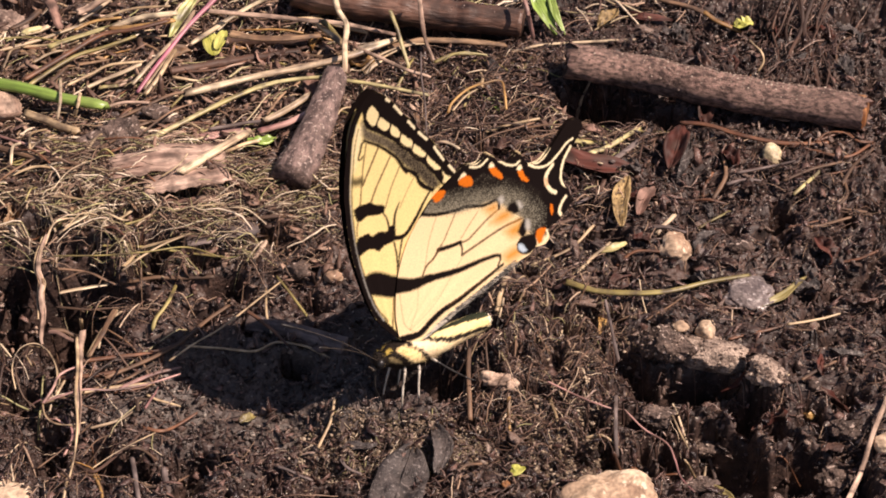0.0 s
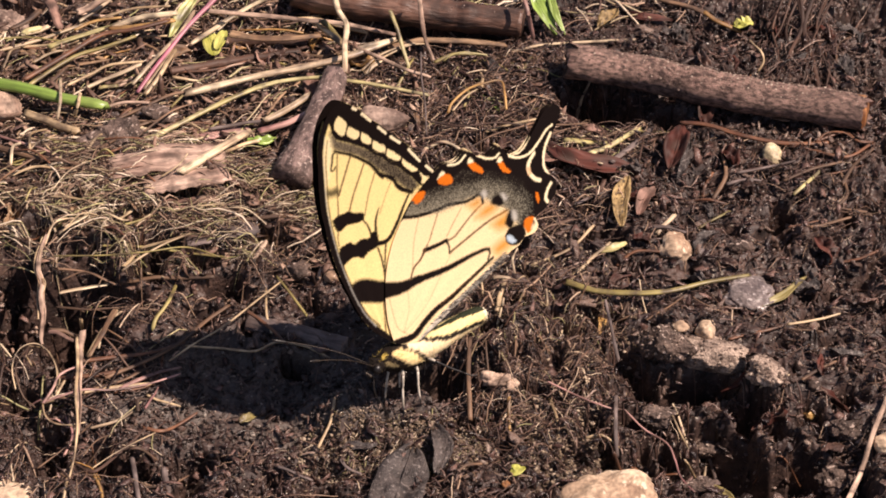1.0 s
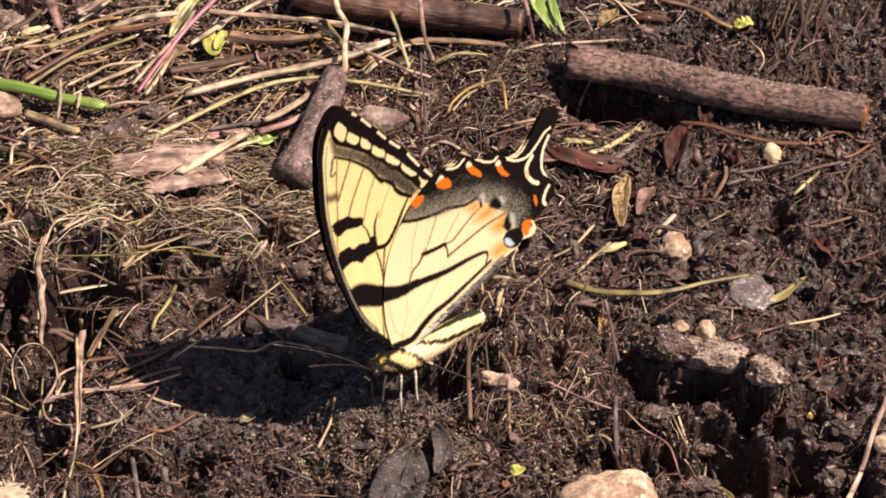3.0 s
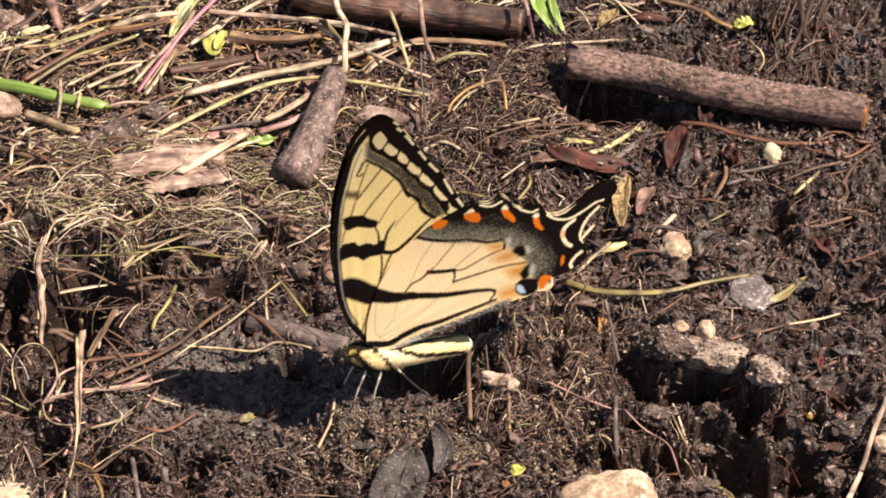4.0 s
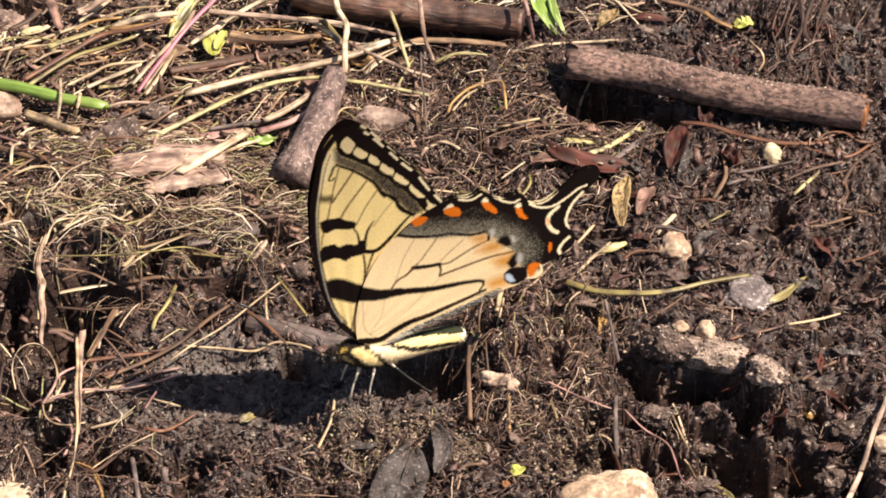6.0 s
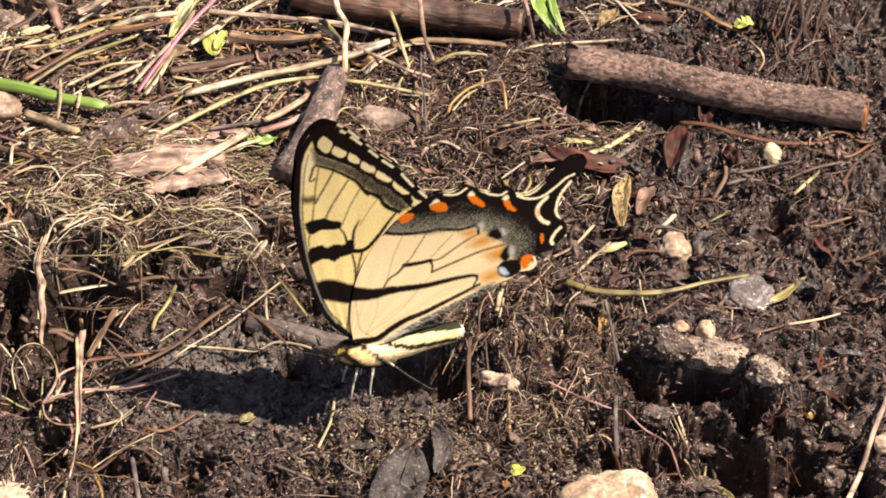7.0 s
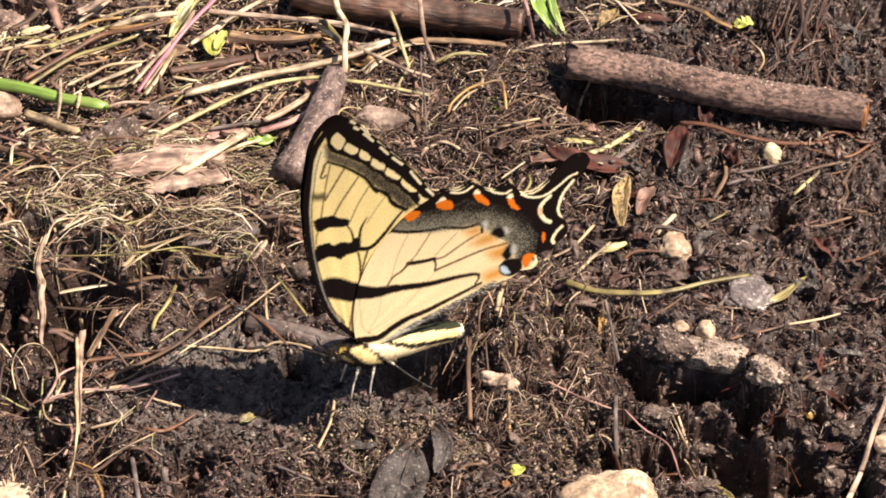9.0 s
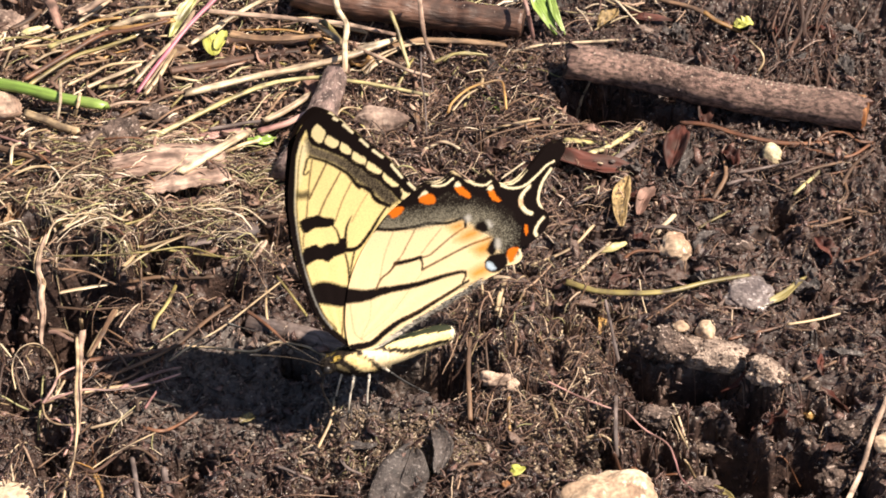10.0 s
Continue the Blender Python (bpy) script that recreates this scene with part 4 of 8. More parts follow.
slab('bark_chip', [(-48.7, -2.0, 0.2), (-42.3, 0.0, 0.6), (-35.4, 2.4, 0.2)], 4.3, 0.9, GREY, 'grey flat chip of wood', 'bark chip')
slab('bark_chip', [(-47.8, 31.2, 0.3), (-44.0, 33.3, 0.3), (-38.5, 35.1, 0.3)], 2.6, 1.1, PINK, 'pinkish splinter of wood in the dry litter', 'bark chip')
lump('stone', -13.0, 35.6, (10.8, 7.4, 6.2), ROSE, 'round pinkish tan stone in the moss', 'stone')
lump('stone', -72.7, 23.9, (3.7, 3.0, 2.7), STONE, 'small tan stone in the dry litter', 'stone')
lump('stone', -59.3, 32.9, (2.8, 2.7, 2.1), CREAM, 'small pale stone in the dry litter', 'stone')
lump('stone', -20.6, -10.0, (3.7, 2.7, 2.5), STONE, 'small pinkish stone lying on the grassy bank', 'stone')
stalk('straw', [(-21.3, 70.1, 4.0), (-10.9, 69.2, 4.2), (0.7, 68.7, 3.5)], 0.43, 0.43, STRAW, 'tan straw lying across a dark branch', 'straw', group='straws in the litter')
stalk('straw', [(-25.9, 70.7, 4.0), (-16.7, 72.0, 4.0), (-7.4, 73.4, 4.0)], 0.48, 0.48, OCHRE, 'ochre straw on a dark branch', 'straw', group='straws in the litter')

stalk('straw', [(-64.3, 24.2, 3), (-56.6, 29.8, 3.2), (-44.6, 39.0, 3.6), (-36.1, 44.1, 4), (-29.7, 45.4, 4.6), (-24.1, 45.7, 4.8), (-20.0, 45.6, 4.4), (-11.7, 44.6, 3.6), (-2.7, 43.2, 2.6)], 0.62, 0.42, FADED, 'long curved yellow-green straw over the litter', 'straw', group='straws in the litter', spanning=True, joints=5)
stalk('straw', [(-58.2, 26.9, 3), (-53.7, 29.8, 3), (-49.4, 32.3, 2.8)], 0.42, 0.36, CHIP, 'pinkish tan straw lying along a longer one', 'straw', group='straws in the litter', spanning=True)
stalk('stem', [(-65.2, 23.8, 3.2), (-61.8, 26.5, 3.6), (-54.0, 35.5, 4.2), (-48.4, 39.2, 4)], 0.26, 0.2, BROWN, 'thin brown root bent over the straw', 'root', group='roots in the soil', spanning=True)
stalk('stem', [(-84.3, 48.5, 2), (-79.1, 52.5, 2.6), (-74.8, 56.1, 3), (-68.7, 61.2, 3.6), (-62.4, 62.4, 4), (-55.6, 65.1, 4)], 0.62, 0.5, RUST, 'long reddish-brown dry stem in the litter', 'stem', group='dry stems on the ground', spanning=True)
stalk('stem', [(-82.9, 47.4, 1.6), (-77.7, 52.4, 2.2), (-73.3, 55.9, 2.6), (-67.9, 58.2, 2.8), (-62.3, 60.9, 3)], 0.5, 0.4, OLIVE, 'long olive-tan dry stem in the litter', 'stem', group='dry stems on the ground', spanning=True, joints=2)
stalk('straw', [(-67.4, 63.5, 3.8), (-61.5, 65.4, 4.4), (-54.2, 66.6, 4.6)], 0.8, 0.7, PALE, 'thick pale straw in the dry litter', 'straw', group='straws in the litter', spanning=True, joints=1)
stalk('straw', [(-67.9, 62.6, 3.2), (-61.3, 63.9, 3.8), (-54.9, 64.9, 4.2)], 0.6, 0.6, OCHRE, 'ochre straw under a paler one', 'straw', group='straws in the litter', spanning=True)
stalk('straw', [(-79.9, 58.9, 2.2), (-75.2, 61.0, 2.6), (-69.2, 63.7, 2.8)], 0.66, 0.55, FADED, 'yellowish flattened straw in the litter', 'straw', group='straws in the litter', spanning=True, flat=0.45)
stalk('straw', [(-74.6, 68.5, 3.2), (-72.1, 69.8, 4), (-68.4, 71.3, 5)], 1.0, 0.8, CHIP, 'pale pinkish broken straw stalk', 'straw', group='straws in the litter', spanning=True, flat=0.5)
stalk('straw', [(-85.5, 63.6, 2), (-83.7, 64.3, 2.2), (-82.2, 65.1, 2)], 0.8, 0.7, FADED, 'short yellowish straw bit in the litter', 'straw', group='straws in the litter', spanning=True)
stalk('straw', [(-80.8, 73.4, 2.5), (-79.1, 67.4, 3.4), (-77.7, 63.9, 2.6)], 1.2, 0.9, RED_CHIP, 'wide brown strip of torn stem', 'stem', group='dry stems on the ground', spanning=True, flat=0.4, rough=0.2)
stalk('straw', [(-82.7, 70.6, 2), (-85.2, 66.7, 2.2), (-87.9, 64.7, 2)], 0.7, 0.5, BROWN, 'brown dry stem in the dry litter', 'stem', group='dry stems on the ground', spanning=True)
stalk('straw', [(-69.7, 67.6, 2.6), (-63.4, 69.8, 3.2), (-56.0, 70.3, 3.4)], 0.36, 0.3, STRAW, 'thin tan straw in the dry litter', 'straw', group='straws in the litter', spanning=True)
stalk('straw', [(-75.2, 63.8, 2.4), (-70.2, 66.6, 2.8), (-65.6, 67.5, 3)], 0.4, 0.36, OCHRE, 'thin ochre straw in the dry litter', 'straw', group='straws in the litter', spanning=True)
stalk('straw', [(-82.5, 54.3, 1.8), (-78.6, 57.4, 2), (-75.9, 58.1, 2)], 0.34, 0.3, STRAW, 'thin tan straw in the dry litter', 'straw', group='straws in the litter', spanning=True)
stalk('straw', [(-88.6, 52.8, 1.6), (-87.4, 56.9, 2.4), (-85.8, 58.8, 2)], 0.3, 0.26, STRAW, 'thin curled tan straw in the dry litter', 'straw', group='straws in the litter', spanning=True)
stalk('stem', [(-48.4, 66.8, 5), (-41.8, 65.6, 5.2), (-32.6, 64.6, 5), (-28.0, 64.4, 4.6), (-21.1, 64.1, 4.2), (-9.6, 60.5, 4)], 0.62, 0.5, CHIP, 'long pinkish tan dry stem in the litter', 'stem', group='dry stems on the ground', spanning=True, joints=3)
stalk('straw', [(-43.5, 62.0, 3), (-38.2, 60.4, 3.4), (-32.5, 60.0, 3.4), (-24.3, 60.9, 3)], 1.0, 0.6, CHIP_BROWN, 'flat tan-brown dead stem in the litter', 'stem', group='dry stems on the ground', spanning=True, flat=0.45, rough=0.15)
stalk('stem', [(-22.0, 66.3, 9.5), (-21.0, 61.5, 9.5), (-19.2, 58.0, 8.8), (-19.4, 52.3, 7.8), (-19.7, 44.4, 7)], 0.62, 0.55, PALE, 'bent tan dry stem standing over a short stick', 'stem', group='dry stems on the ground', spanning=True, joints=1)
stalk('stem', [(-24.3, 63.9, 5), (-22.2, 61.1, 4.4), (-20.6, 58.6, 3.6)], 0.6, 0.5, OLIVE, 'olive dry stem bit in the litter', 'stem', group='dry stems on the ground', spanning=True)
stalk('stem', [(-10.7, 61.1, 9.5), (-9.2, 58.4, 7), (-8.2, 55.5, 5), (-7.0, 52.0, 2.5)], 0.44, 0.36, FADED, 'faded olive dry stem leaning on a dark branch', 'stem', group='dry stems on the ground', spanning=True)
stalk('straw', [(-17.3, 55.4, 4.2), (-13.2, 52.8, 4.2), (-7.2, 49.6, 3.6), (-2.3, 48.6, 2.4)], 0.46, 0.4, CHIP, 'pinkish dry stem across the litter', 'stem', group='dry stems on the ground', spanning=True, joints=1)
stalk('straw', [(-16.9, 56.0, 4), (-13.7, 57.4, 4.2), (-9.6, 58.9, 4)], 0.6, 0.5, PALE, 'short pale straw in the dry litter', 'straw', group='straws in the litter', spanning=True)
stalk('straw', [(-15.7, 49.8, 2.6), (-13.2, 52.7, 3.4), (-7.3, 57.2, 3.6), (-3.7, 59.0, 3)], 0.28, 0.22, STRAW, 'thin tan straw across the litter', 'straw', group='straws in the litter', spanning=True)
stalk('straw', [(-10.7, 57.8, 3), (-4.5, 59.3, 3.4), (1.8, 59.1, 3.2), (12.7, 59.2, 2.6)], 0.9, 0.7, CHIP_BROWN, 'flat brown dead stem behind the moss', 'stem', group='dry stems on the ground', spanning=True, flat=0.5, rough=0.15)
slab('bark_chip', [(-89.8, 46.0, 1.2), (-87.8, 41.5, 1.6), (-86.4, 36.7, 1.2)], 7.0, 2.4, CHIP, 'pinkish tan lump of rotted wood in the litter', 'bark chip')
lump('clod', -90.0, 73.5, (9.0, 6.5, 5.0), ROSE, 'pinkish grey lump of rotted wood', 'clod', dents=0.5, turn=20)

# leaves, twigs and stones on the wet soil
stalk('twig', [(73.4, 29.6, 0.3), (78.6, 32.4, 1.0), (81.7, 29.3, 1.0), (84.5, 29.8, 0.5)], 0.43, 0.27, RUST, 'curved red-brown twig on damp dark soil', 'twig', group='twigs on the soil')
stalk('twig', [(66.3, 30.1, 0.3), (72.6, 26.4, 0.3), (79.0, 24.3, 0.3), (84.5, 29.4, 0.3)], 0.48, 0.32, RUST, 'curved red-brown twig on damp dark soil', 'twig', group='twigs on the soil')
leaf('red_leaf', [(44.2, 22.0, 1.0), (45.6, 25.9, 2.5), (47.2, 33.4, 2.0)], 4.5, RED_LEAF, 'folded reddish-brown dead leaf on damp dark soil', 'leaf', fold=0.6, curl=0.6)
leaf('grey_leaf', [(45.8, 20.4, 0.5), (47.2, 23.0, 1.5), (48.6, 29.7, 1.5)], 1.9, GREY_LEAF, 'narrow grey strip of dead leaf', 'leaf')
leaf('red_leaf', [(20.1, 27.6, 2.0), (23.8, 22.9, 1.5), (29.3, 21.5, 1.0), (39.0, 21.9, 0.5)], 4.5, RED_LEAF, 'long curled dark red dead leaf', 'leaf', fold=0.5)
leaf('tan_leaf', [(34.2, 5.2, 0.5), (34.1, 10.4, 2.0), (35.9, 17.8, 2.5)], 3.4, TAN_LEAF, 'upright speckled tan dead leaf', 'leaf', fold=0.3)
leaf('tan_leaf', [(37.6, 8.6, 0.5), (39.0, 12.4, 1.5), (41.0, 17.1, 1.0)], 3.0, RED_CHIP, 'small pinkish brown dead leaf', 'leaf')
lump('stone', 64.6, 27.5, (4.0, 5.6, 3.6), CREAM, 'smooth cream-yellow pebble on dark soil', 'stone', dents=0.3, grain_size=1.6, turn=25)
lump('stone', 44.4, 0.0, (6.2, 6.6, 4.7), STONE, 'tan pebble with a pitted face', 'stone')
lump('quartz_stone', 57.4, -13.6, (9.1, 9.0, 2.4), QUARTZ, 'grey translucent quartz pebble on damp dark soil', 'stone', dents=0.3)
lump('stone', 48.4, -27.2, (3.9, 4.0, 4.0), STONE, 'small whitish stone on damp dark soil', 'stone')
lump('stone', 43.8, -26.9, (3.2, 2.3, 2.0), STONE, 'small tan stone on damp dark soil', 'stone')
lump('stone', 49.1, -1.4, (2.8, 2.1, 1.8), QUARTZ, 'small grey stone on damp dark soil', 'stone')
lump('stone', 56.9, -0.0, (4.7, 3.0, 2.7), CLOD, 'crusted brown stone on damp dark soil', 'stone')
lump('stone', 67.8, -37.8, (2.6, 3.2, 1.9), CLOD, 'small brownish stone on damp dark soil', 'stone')
lump('stone', 67.1, -40.4, (2.2, 1.8, 1.6), OCHRE, 'small orange-tan stone on damp dark soil', 'stone')
slab('bark_chip', [(68.6, -49.4, 0.3), (70.4, -49.8, 1.0), (72.4, -50.6, 0.8)], 2.0, 0.6, MOULDY, 'flat dark brown flake on damp dark soil', 'bark chip')
lump('stone', 80.1, -52.2, (5.2, 4.1, 3.7), STONE, 'pale stone under a stem', 'stone')
lump('stone', 29.3, -68.7, (16.2, 11.9, 10.6), STONE, 'large tan stone bedded in dark soil', 'stone')
lump('stone', -79.5, -67.0, (13.0, 10.0, 2.6), STONE, 'large flat sandy tan stone', 'stone', dents=0.5)
lump('clod', -64.4, 30.6, (12.0, 9.0, 3.6), CLOD, 'dark clod of earth among dry straw', 'clod', dents=0.6, detail=5, turn=20)
lump('clod', -57, 37.2, (8.0, 6.0, 3.4), CLOD, 'dark clod of earth among dry straw', 'clod', dents=0.6, detail=5)
lump('stone', -80.8, 34.0, (1.7, 1.4, 1.2), STONE, 'small tan stone in the dry litter', 'stone')
lump('clod', 41.0, -31.0, (8.6, 6.2, 6.0), CLOD, 'dark crusted clod of soil', 'clod', dents=0.5, detail=5, lift=1.6, turn=-10, crumbs=120)
lump('clod', 49.6, -31.0, (17.0, 6.6, 5.4), PALE_CLOD, 'long pale crusted clod of dried mud over a pit', 'clod', dents=0.38, grain_size=1.2, detail=5, lift=1.8, turn=-14, crumbs=450)
lump('clod', 59.0, -38.8, (7.2, 5.0, 4.6), PALE_CLOD, 'small brown clod of earth with a pale crumbly top', 'clod', dents=0.4, grain_size=1.2, detail=5, lift=1.8, turn=-30, crumbs=350)
lump('clod', 48.3, -44.4, (8.0, 4.0, 3.5), CLOD, 'pale-edged crust of dried mud', 'clod', dents=0.4, crumbs=160)
lump('clod', 9.9, -38.7, (5.2, 3.2, 2.9), CHIP, 'pinkish beige lump on the soil hump', 'clod', dents=0.7, lift=0.3)
lump('clod', 12.3, -39.4, (3.0, 2.9, 2.3), CHIP, 'pinkish beige lump on the soil hump', 'clod', dents=0.6, lift=0.3)
lump('clod', -27.1, -7.9, (4.7, 4.2, 3.6), CLOD, 'brown lump of earth lying on the grassy bank', 'clod', dents=0.5)
lump('clod', 71.2, -53.9, (6.5, 5.0, 4.5), CLOD, 'dark clod of soil on damp dark soil', 'clod', dents=0.5, detail=5)
lump('clod', 73.5, -45.9, (6.5, 4.6, 4.1), CLOD, 'dark clod of soil on damp dark soil', 'clod', dents=0.5, detail=5)
lump('clod', 45.8, -63.1, (6.0, 3.4, 3.1), CLOD, 'dark clod of soil over a pit', 'clod', dents=0.5, detail=5)
lump('clod', 38.6, -44.9, (6.5, 4.1, 3.7), CLOD, 'dark clod of soil beside a pit', 'clod', dents=0.5, detail=5)
stalk('stem', [(23.0, -11.3, 1.8), (30.3, -14.3, 1.6), (40.9, -14.6, 1.3), (49.5, -11.4, 0.9), (57.7, -8.8, 0.5)], 0.7, 0.42, OLIVE, 'yellow-olive dry stem lying on the soil', 'stem', group='dry stems on the ground')
leaf('olive_leaf', [(57.2, -18.0, 0.3), (62.6, -15.5, 1.0), (66.0, -11.9, 1.5), (68.8, -8.2, 1.0)], 1.6, OLIVE, 'curved yellow-olive leaf sliver on damp dark soil', 'leaf', rib=False)
stalk('straw', [(52.9, -26.4, 0.3), (59.4, -23.6, 0.3), (63.7, -21.9, 0.3)], 0.32, 0.32, RUST, 'thin rusty stem on damp dark soil', 'stem', group='dry stems on the ground')
leaf('yellow_leaf', [(29.7, -1.6, 0.3), (32.4, -1.3, 0.8), (35.1, 0.6, 0.6)], 1.8, FADED, 'small yellow-green leaf sliver on damp dark soil', 'leaf', rib=False)
stalk('stem', [(24.0, 29.9, 1.0), (27.9, 29.7, 1.0), (32.0, 29.3, 1.0)], 0.65, 0.48, FADED, 'pale yellow-green stem bit on damp dark soil', 'stem', group='dry stems on the ground')
stalk('stem', [(29.0, 25.8, 1.0), (33.4, 29.1, 1.0), (39.0, 34.0, 1.0)], 0.65, 0.48, FADED, 'pale yellow-green stem bit on damp dark soil', 'stem', group='dry stems on the ground')
stalk('twig', [(32.8, 22.6, 1.0), (37.3, 28.4, 1.0), (41.7, 34.1, 1.0)], 0.65, 0.65, GREY, 'dark grey twig bit on damp dark soil', 'twig', group='twigs on the soil')
stalk('stem', [(67.8, 13.4, 0.3), (70.4, 16.2, 0.5), (73.3, 19.8, 0.5)], 0.38, 0.38, FADED, 'thin green-yellow grass sliver on damp dark soil', 'grass')
stalk('stem', [(49.2, 5.5, 0.3), (51.9, 8.0, 0.5), (55.3, 10.4, 0.3)], 0.27, 0.27, OLIVE, 'thin olive grass sliver on damp dark soil', 'grass')
stalk('straw', [(62.5, 65.3, 1.5), (63.9, 56.1, 3.0), (64.5, 53.9, 2.0), (63.3, 52.4, 0.6)], 0.27, 0.27, STRAW, 'thin tan loop of grass', 'straw', group='straws in the litter')
stalk('twig', [(42.7, 76.8, 1.0), (49.0, 74.3, 1.0), (54.1, 72.1, 1.0)], 0.59, 0.59, BROWN, 'tan-brown twig on damp dark soil', 'twig', group='twigs on the soil')
stalk('twig', [(53.5, 72.2, 1.0), (57.0, 70.3, 1.0), (61.1, 69.3, 0.5)], 0.54, 0.54, OCHRE, 'ochre twig on damp dark soil', 'twig', group='twigs on the soil')
leaf('yellow_leaf', [(59.9, 70.4, 1.0), (61.6, 70.0, 1.5), (63.6, 70.8, 1.0)], 3.2, LIME, 'small crumpled yellow leaf on damp dark soil', 'leaf', tip=0.4)
leaf('red_leaf', [(37.3, 73.0, 0.3), (40.7, 70.0, 1.0), (47.1, 70.4, 0.5)], 1.9, RED_LEAF, 'narrow reddish dead leaf on damp dark soil', 'leaf')
leaf('tan_leaf', [(31.9, 67.0, 0.5), (34.2, 69.3, 2.0), (35.7, 71.6, 2.0)], 3.2, TAN_LEAF, 'small tan dead leaf on damp dark soil', 'leaf')
stalk('straw', [(41.0, 3.3, 0.5), (44.6, 8.2, 1.0)], 0.48, 0.48, PALE, 'short bleached straw bit on damp dark soil', 'straw', group='straws in the litter')
stalk('straw', [(16.7, -4.7, 0.3), (24.3, -1.1, 1.0), (28.8, 5.0, 1.0)], 0.32, 0.32, STRAW, 'thin tan straw on damp dark soil', 'straw', group='straws in the litter')
stalk('straw', [(23.0, -9.6, 0.5), (28.0, -4.2, 0.8), (31.9, 0.8, 0.5)], 0.32, 0.32, STRAW, 'thin tan straw on damp dark soil', 'straw', group='straws in the litter')
stalk('straw', [(25.7, 12.2, 0.3), (30.2, 14.4, 0.5), (32.9, 15.4, 0.5)], 0.32, 0.32, GREY, 'thin grey fibre on damp dark soil', 'straw', group='straws in the litter')
stalk('straw', [(74.6, 9.9, 0.3), (77.8, 9.2, 0.3), (81.6, 8.8, 0.3)], 0.27, 0.27, BROWN, 'thin brown fibre on damp dark soil', 'straw', group='straws in the litter')
stalk('straw', [(70.4, 4.4, 0.3), (75.4, 6.2, 0.3), (78.2, 7.4, 0.3)], 0.32, 0.32, BROWN, 'thin brown fibre on damp dark soil', 'straw', group='straws in the litter')
stalk('stem', [(81.2, -41.7, 2.0), (77.4, -51.4, 2.0), (75.2, -56.2, 1.5), (71.5, -67.5, 1.0)], 0.43, 0.54, CHIP, 'pinkish tan dry stem leaning over the soil', 'stem', group='dry stems on the ground')
stalk('stem', [(41.7, -43.4, 1.0), (43.0, -44.6, 1.5), (44.2, -49.7, 0.6)], 0.22, 0.22, PALE, 'thin pale straw on damp dark soil', 'straw', group='straws in the litter')
stalk('stem', [(5.1, -29.4, 3.0), (4.6, -38.8, 2.5), (4.7, -47.0, 0.6)], 0.38, 0.48, BROWN, 'upright tan dry stem in the soil hump', 'stem', group='dry stems on the ground')
stalk('stem', [(12.0, -43.2, 2.0), (12.1, -49.3, 0.4)], 0.32, 0.32, OCHRE, 'short orange-brown stem on damp dark soil', 'stem', group='dry stems on the ground')
stalk('stem', [(31.4, -42.2, 1.5), (31.1, -50.3, 1.5), (31.3, -54.6, 0.5)], 0.38, 0.38, GREY, 'dark brown dry stem on damp dark soil', 'stem', group='dry stems on the ground')
stalk('stem', [(9.1, -11.3, 2.0), (12.8, -11.5, 2.0)], 0.38, 0.38, PALE, 'pale stem bit on damp dark soil', 'stem', group='dry stems on the ground')
stalk('stem', [(11.5, -13.1, 2.0), (10.7, -15.9, 2.0), (9.8, -22.2, 0.6)], 0.48, 0.48, STRAW, 'orange-tan stem bit on damp dark soil', 'stem', group='dry stems on the ground')
leaf('tan_leaf', [(28.9, -25.9, 1.0), (29.6, -23.0, 1.5), (29.4, -18.0, 1.0)], 1.5, OCHRE, 'small orange dead leaf bit', 'leaf')
stalk('straw', [(58.0, -38.4, 1.0), (60.4, -40.2, 1.5), (63.0, -38.3, 1.0)], 0.27, 0.27, PALE, 'pale straw bit on a clod', 'straw', group='straws in the litter')
leaf('olive_leaf', [(46.6, -63.4, 0.5), (49.2, -65.1, 0.8), (51.6, -66.6, 0.5)], 1.9, OLIVE, 'olive dry leaf sliver on damp dark soil', 'leaf', rib=False)
leaf('grey_leaf', [(-9.6, -76.0, 0.6), (-8.2, -66.0, 0.8), (-5.4, -53.6, 0.6)], 10.4, GREY_LEAF, 'wide dark grey wet leaf flat on the soil', 'leaf', tip=0.55, curl=0.06, fold=0.1, wavy=0.14)
leaf('grey_leaf', [(-1.2, -60.4, 0.8), (0.1, -56.0, 1.5), (-1.6, -49.0, 0.8)], 3.7, GREY_LEAF, 'pointed dark grey dead leaf', 'leaf', fold=0.4)
leaf('grey_leaf', [(-18.2, -51.9, 0.3), (-14.6, -53.2, 0.4), (-11.8, -52.8, 0.3)], 1.9, GREY_LEAF, 'small grey leaf flake on damp dark soil', 'leaf')
leaf('yellow_leaf', [(12.2, -61.4, 0.6), (13.1, -61.1, 1.0), (13.9, -59.4, 0.6)], 2.6, LIME, 'tiny yellow-green leaflet on damp dark soil', 'leaf', tip=0.4, wavy=0.05)
lump('orange_crumb', 11.2, -63.1, (1.5, 2.1, 1.1), WOOD, 'small orange-brown crumb on damp dark soil', 'crumb')
leaf('yellow_leaf', [(-37.0, -43.3, 0.3), (-35.8, -42.5, 0.5), (-34.6, -41.2, 0.3)], 2.2, OLIVE, 'tiny dull yellow-green leaf on damp dark soil', 'leaf', tip=0.4)

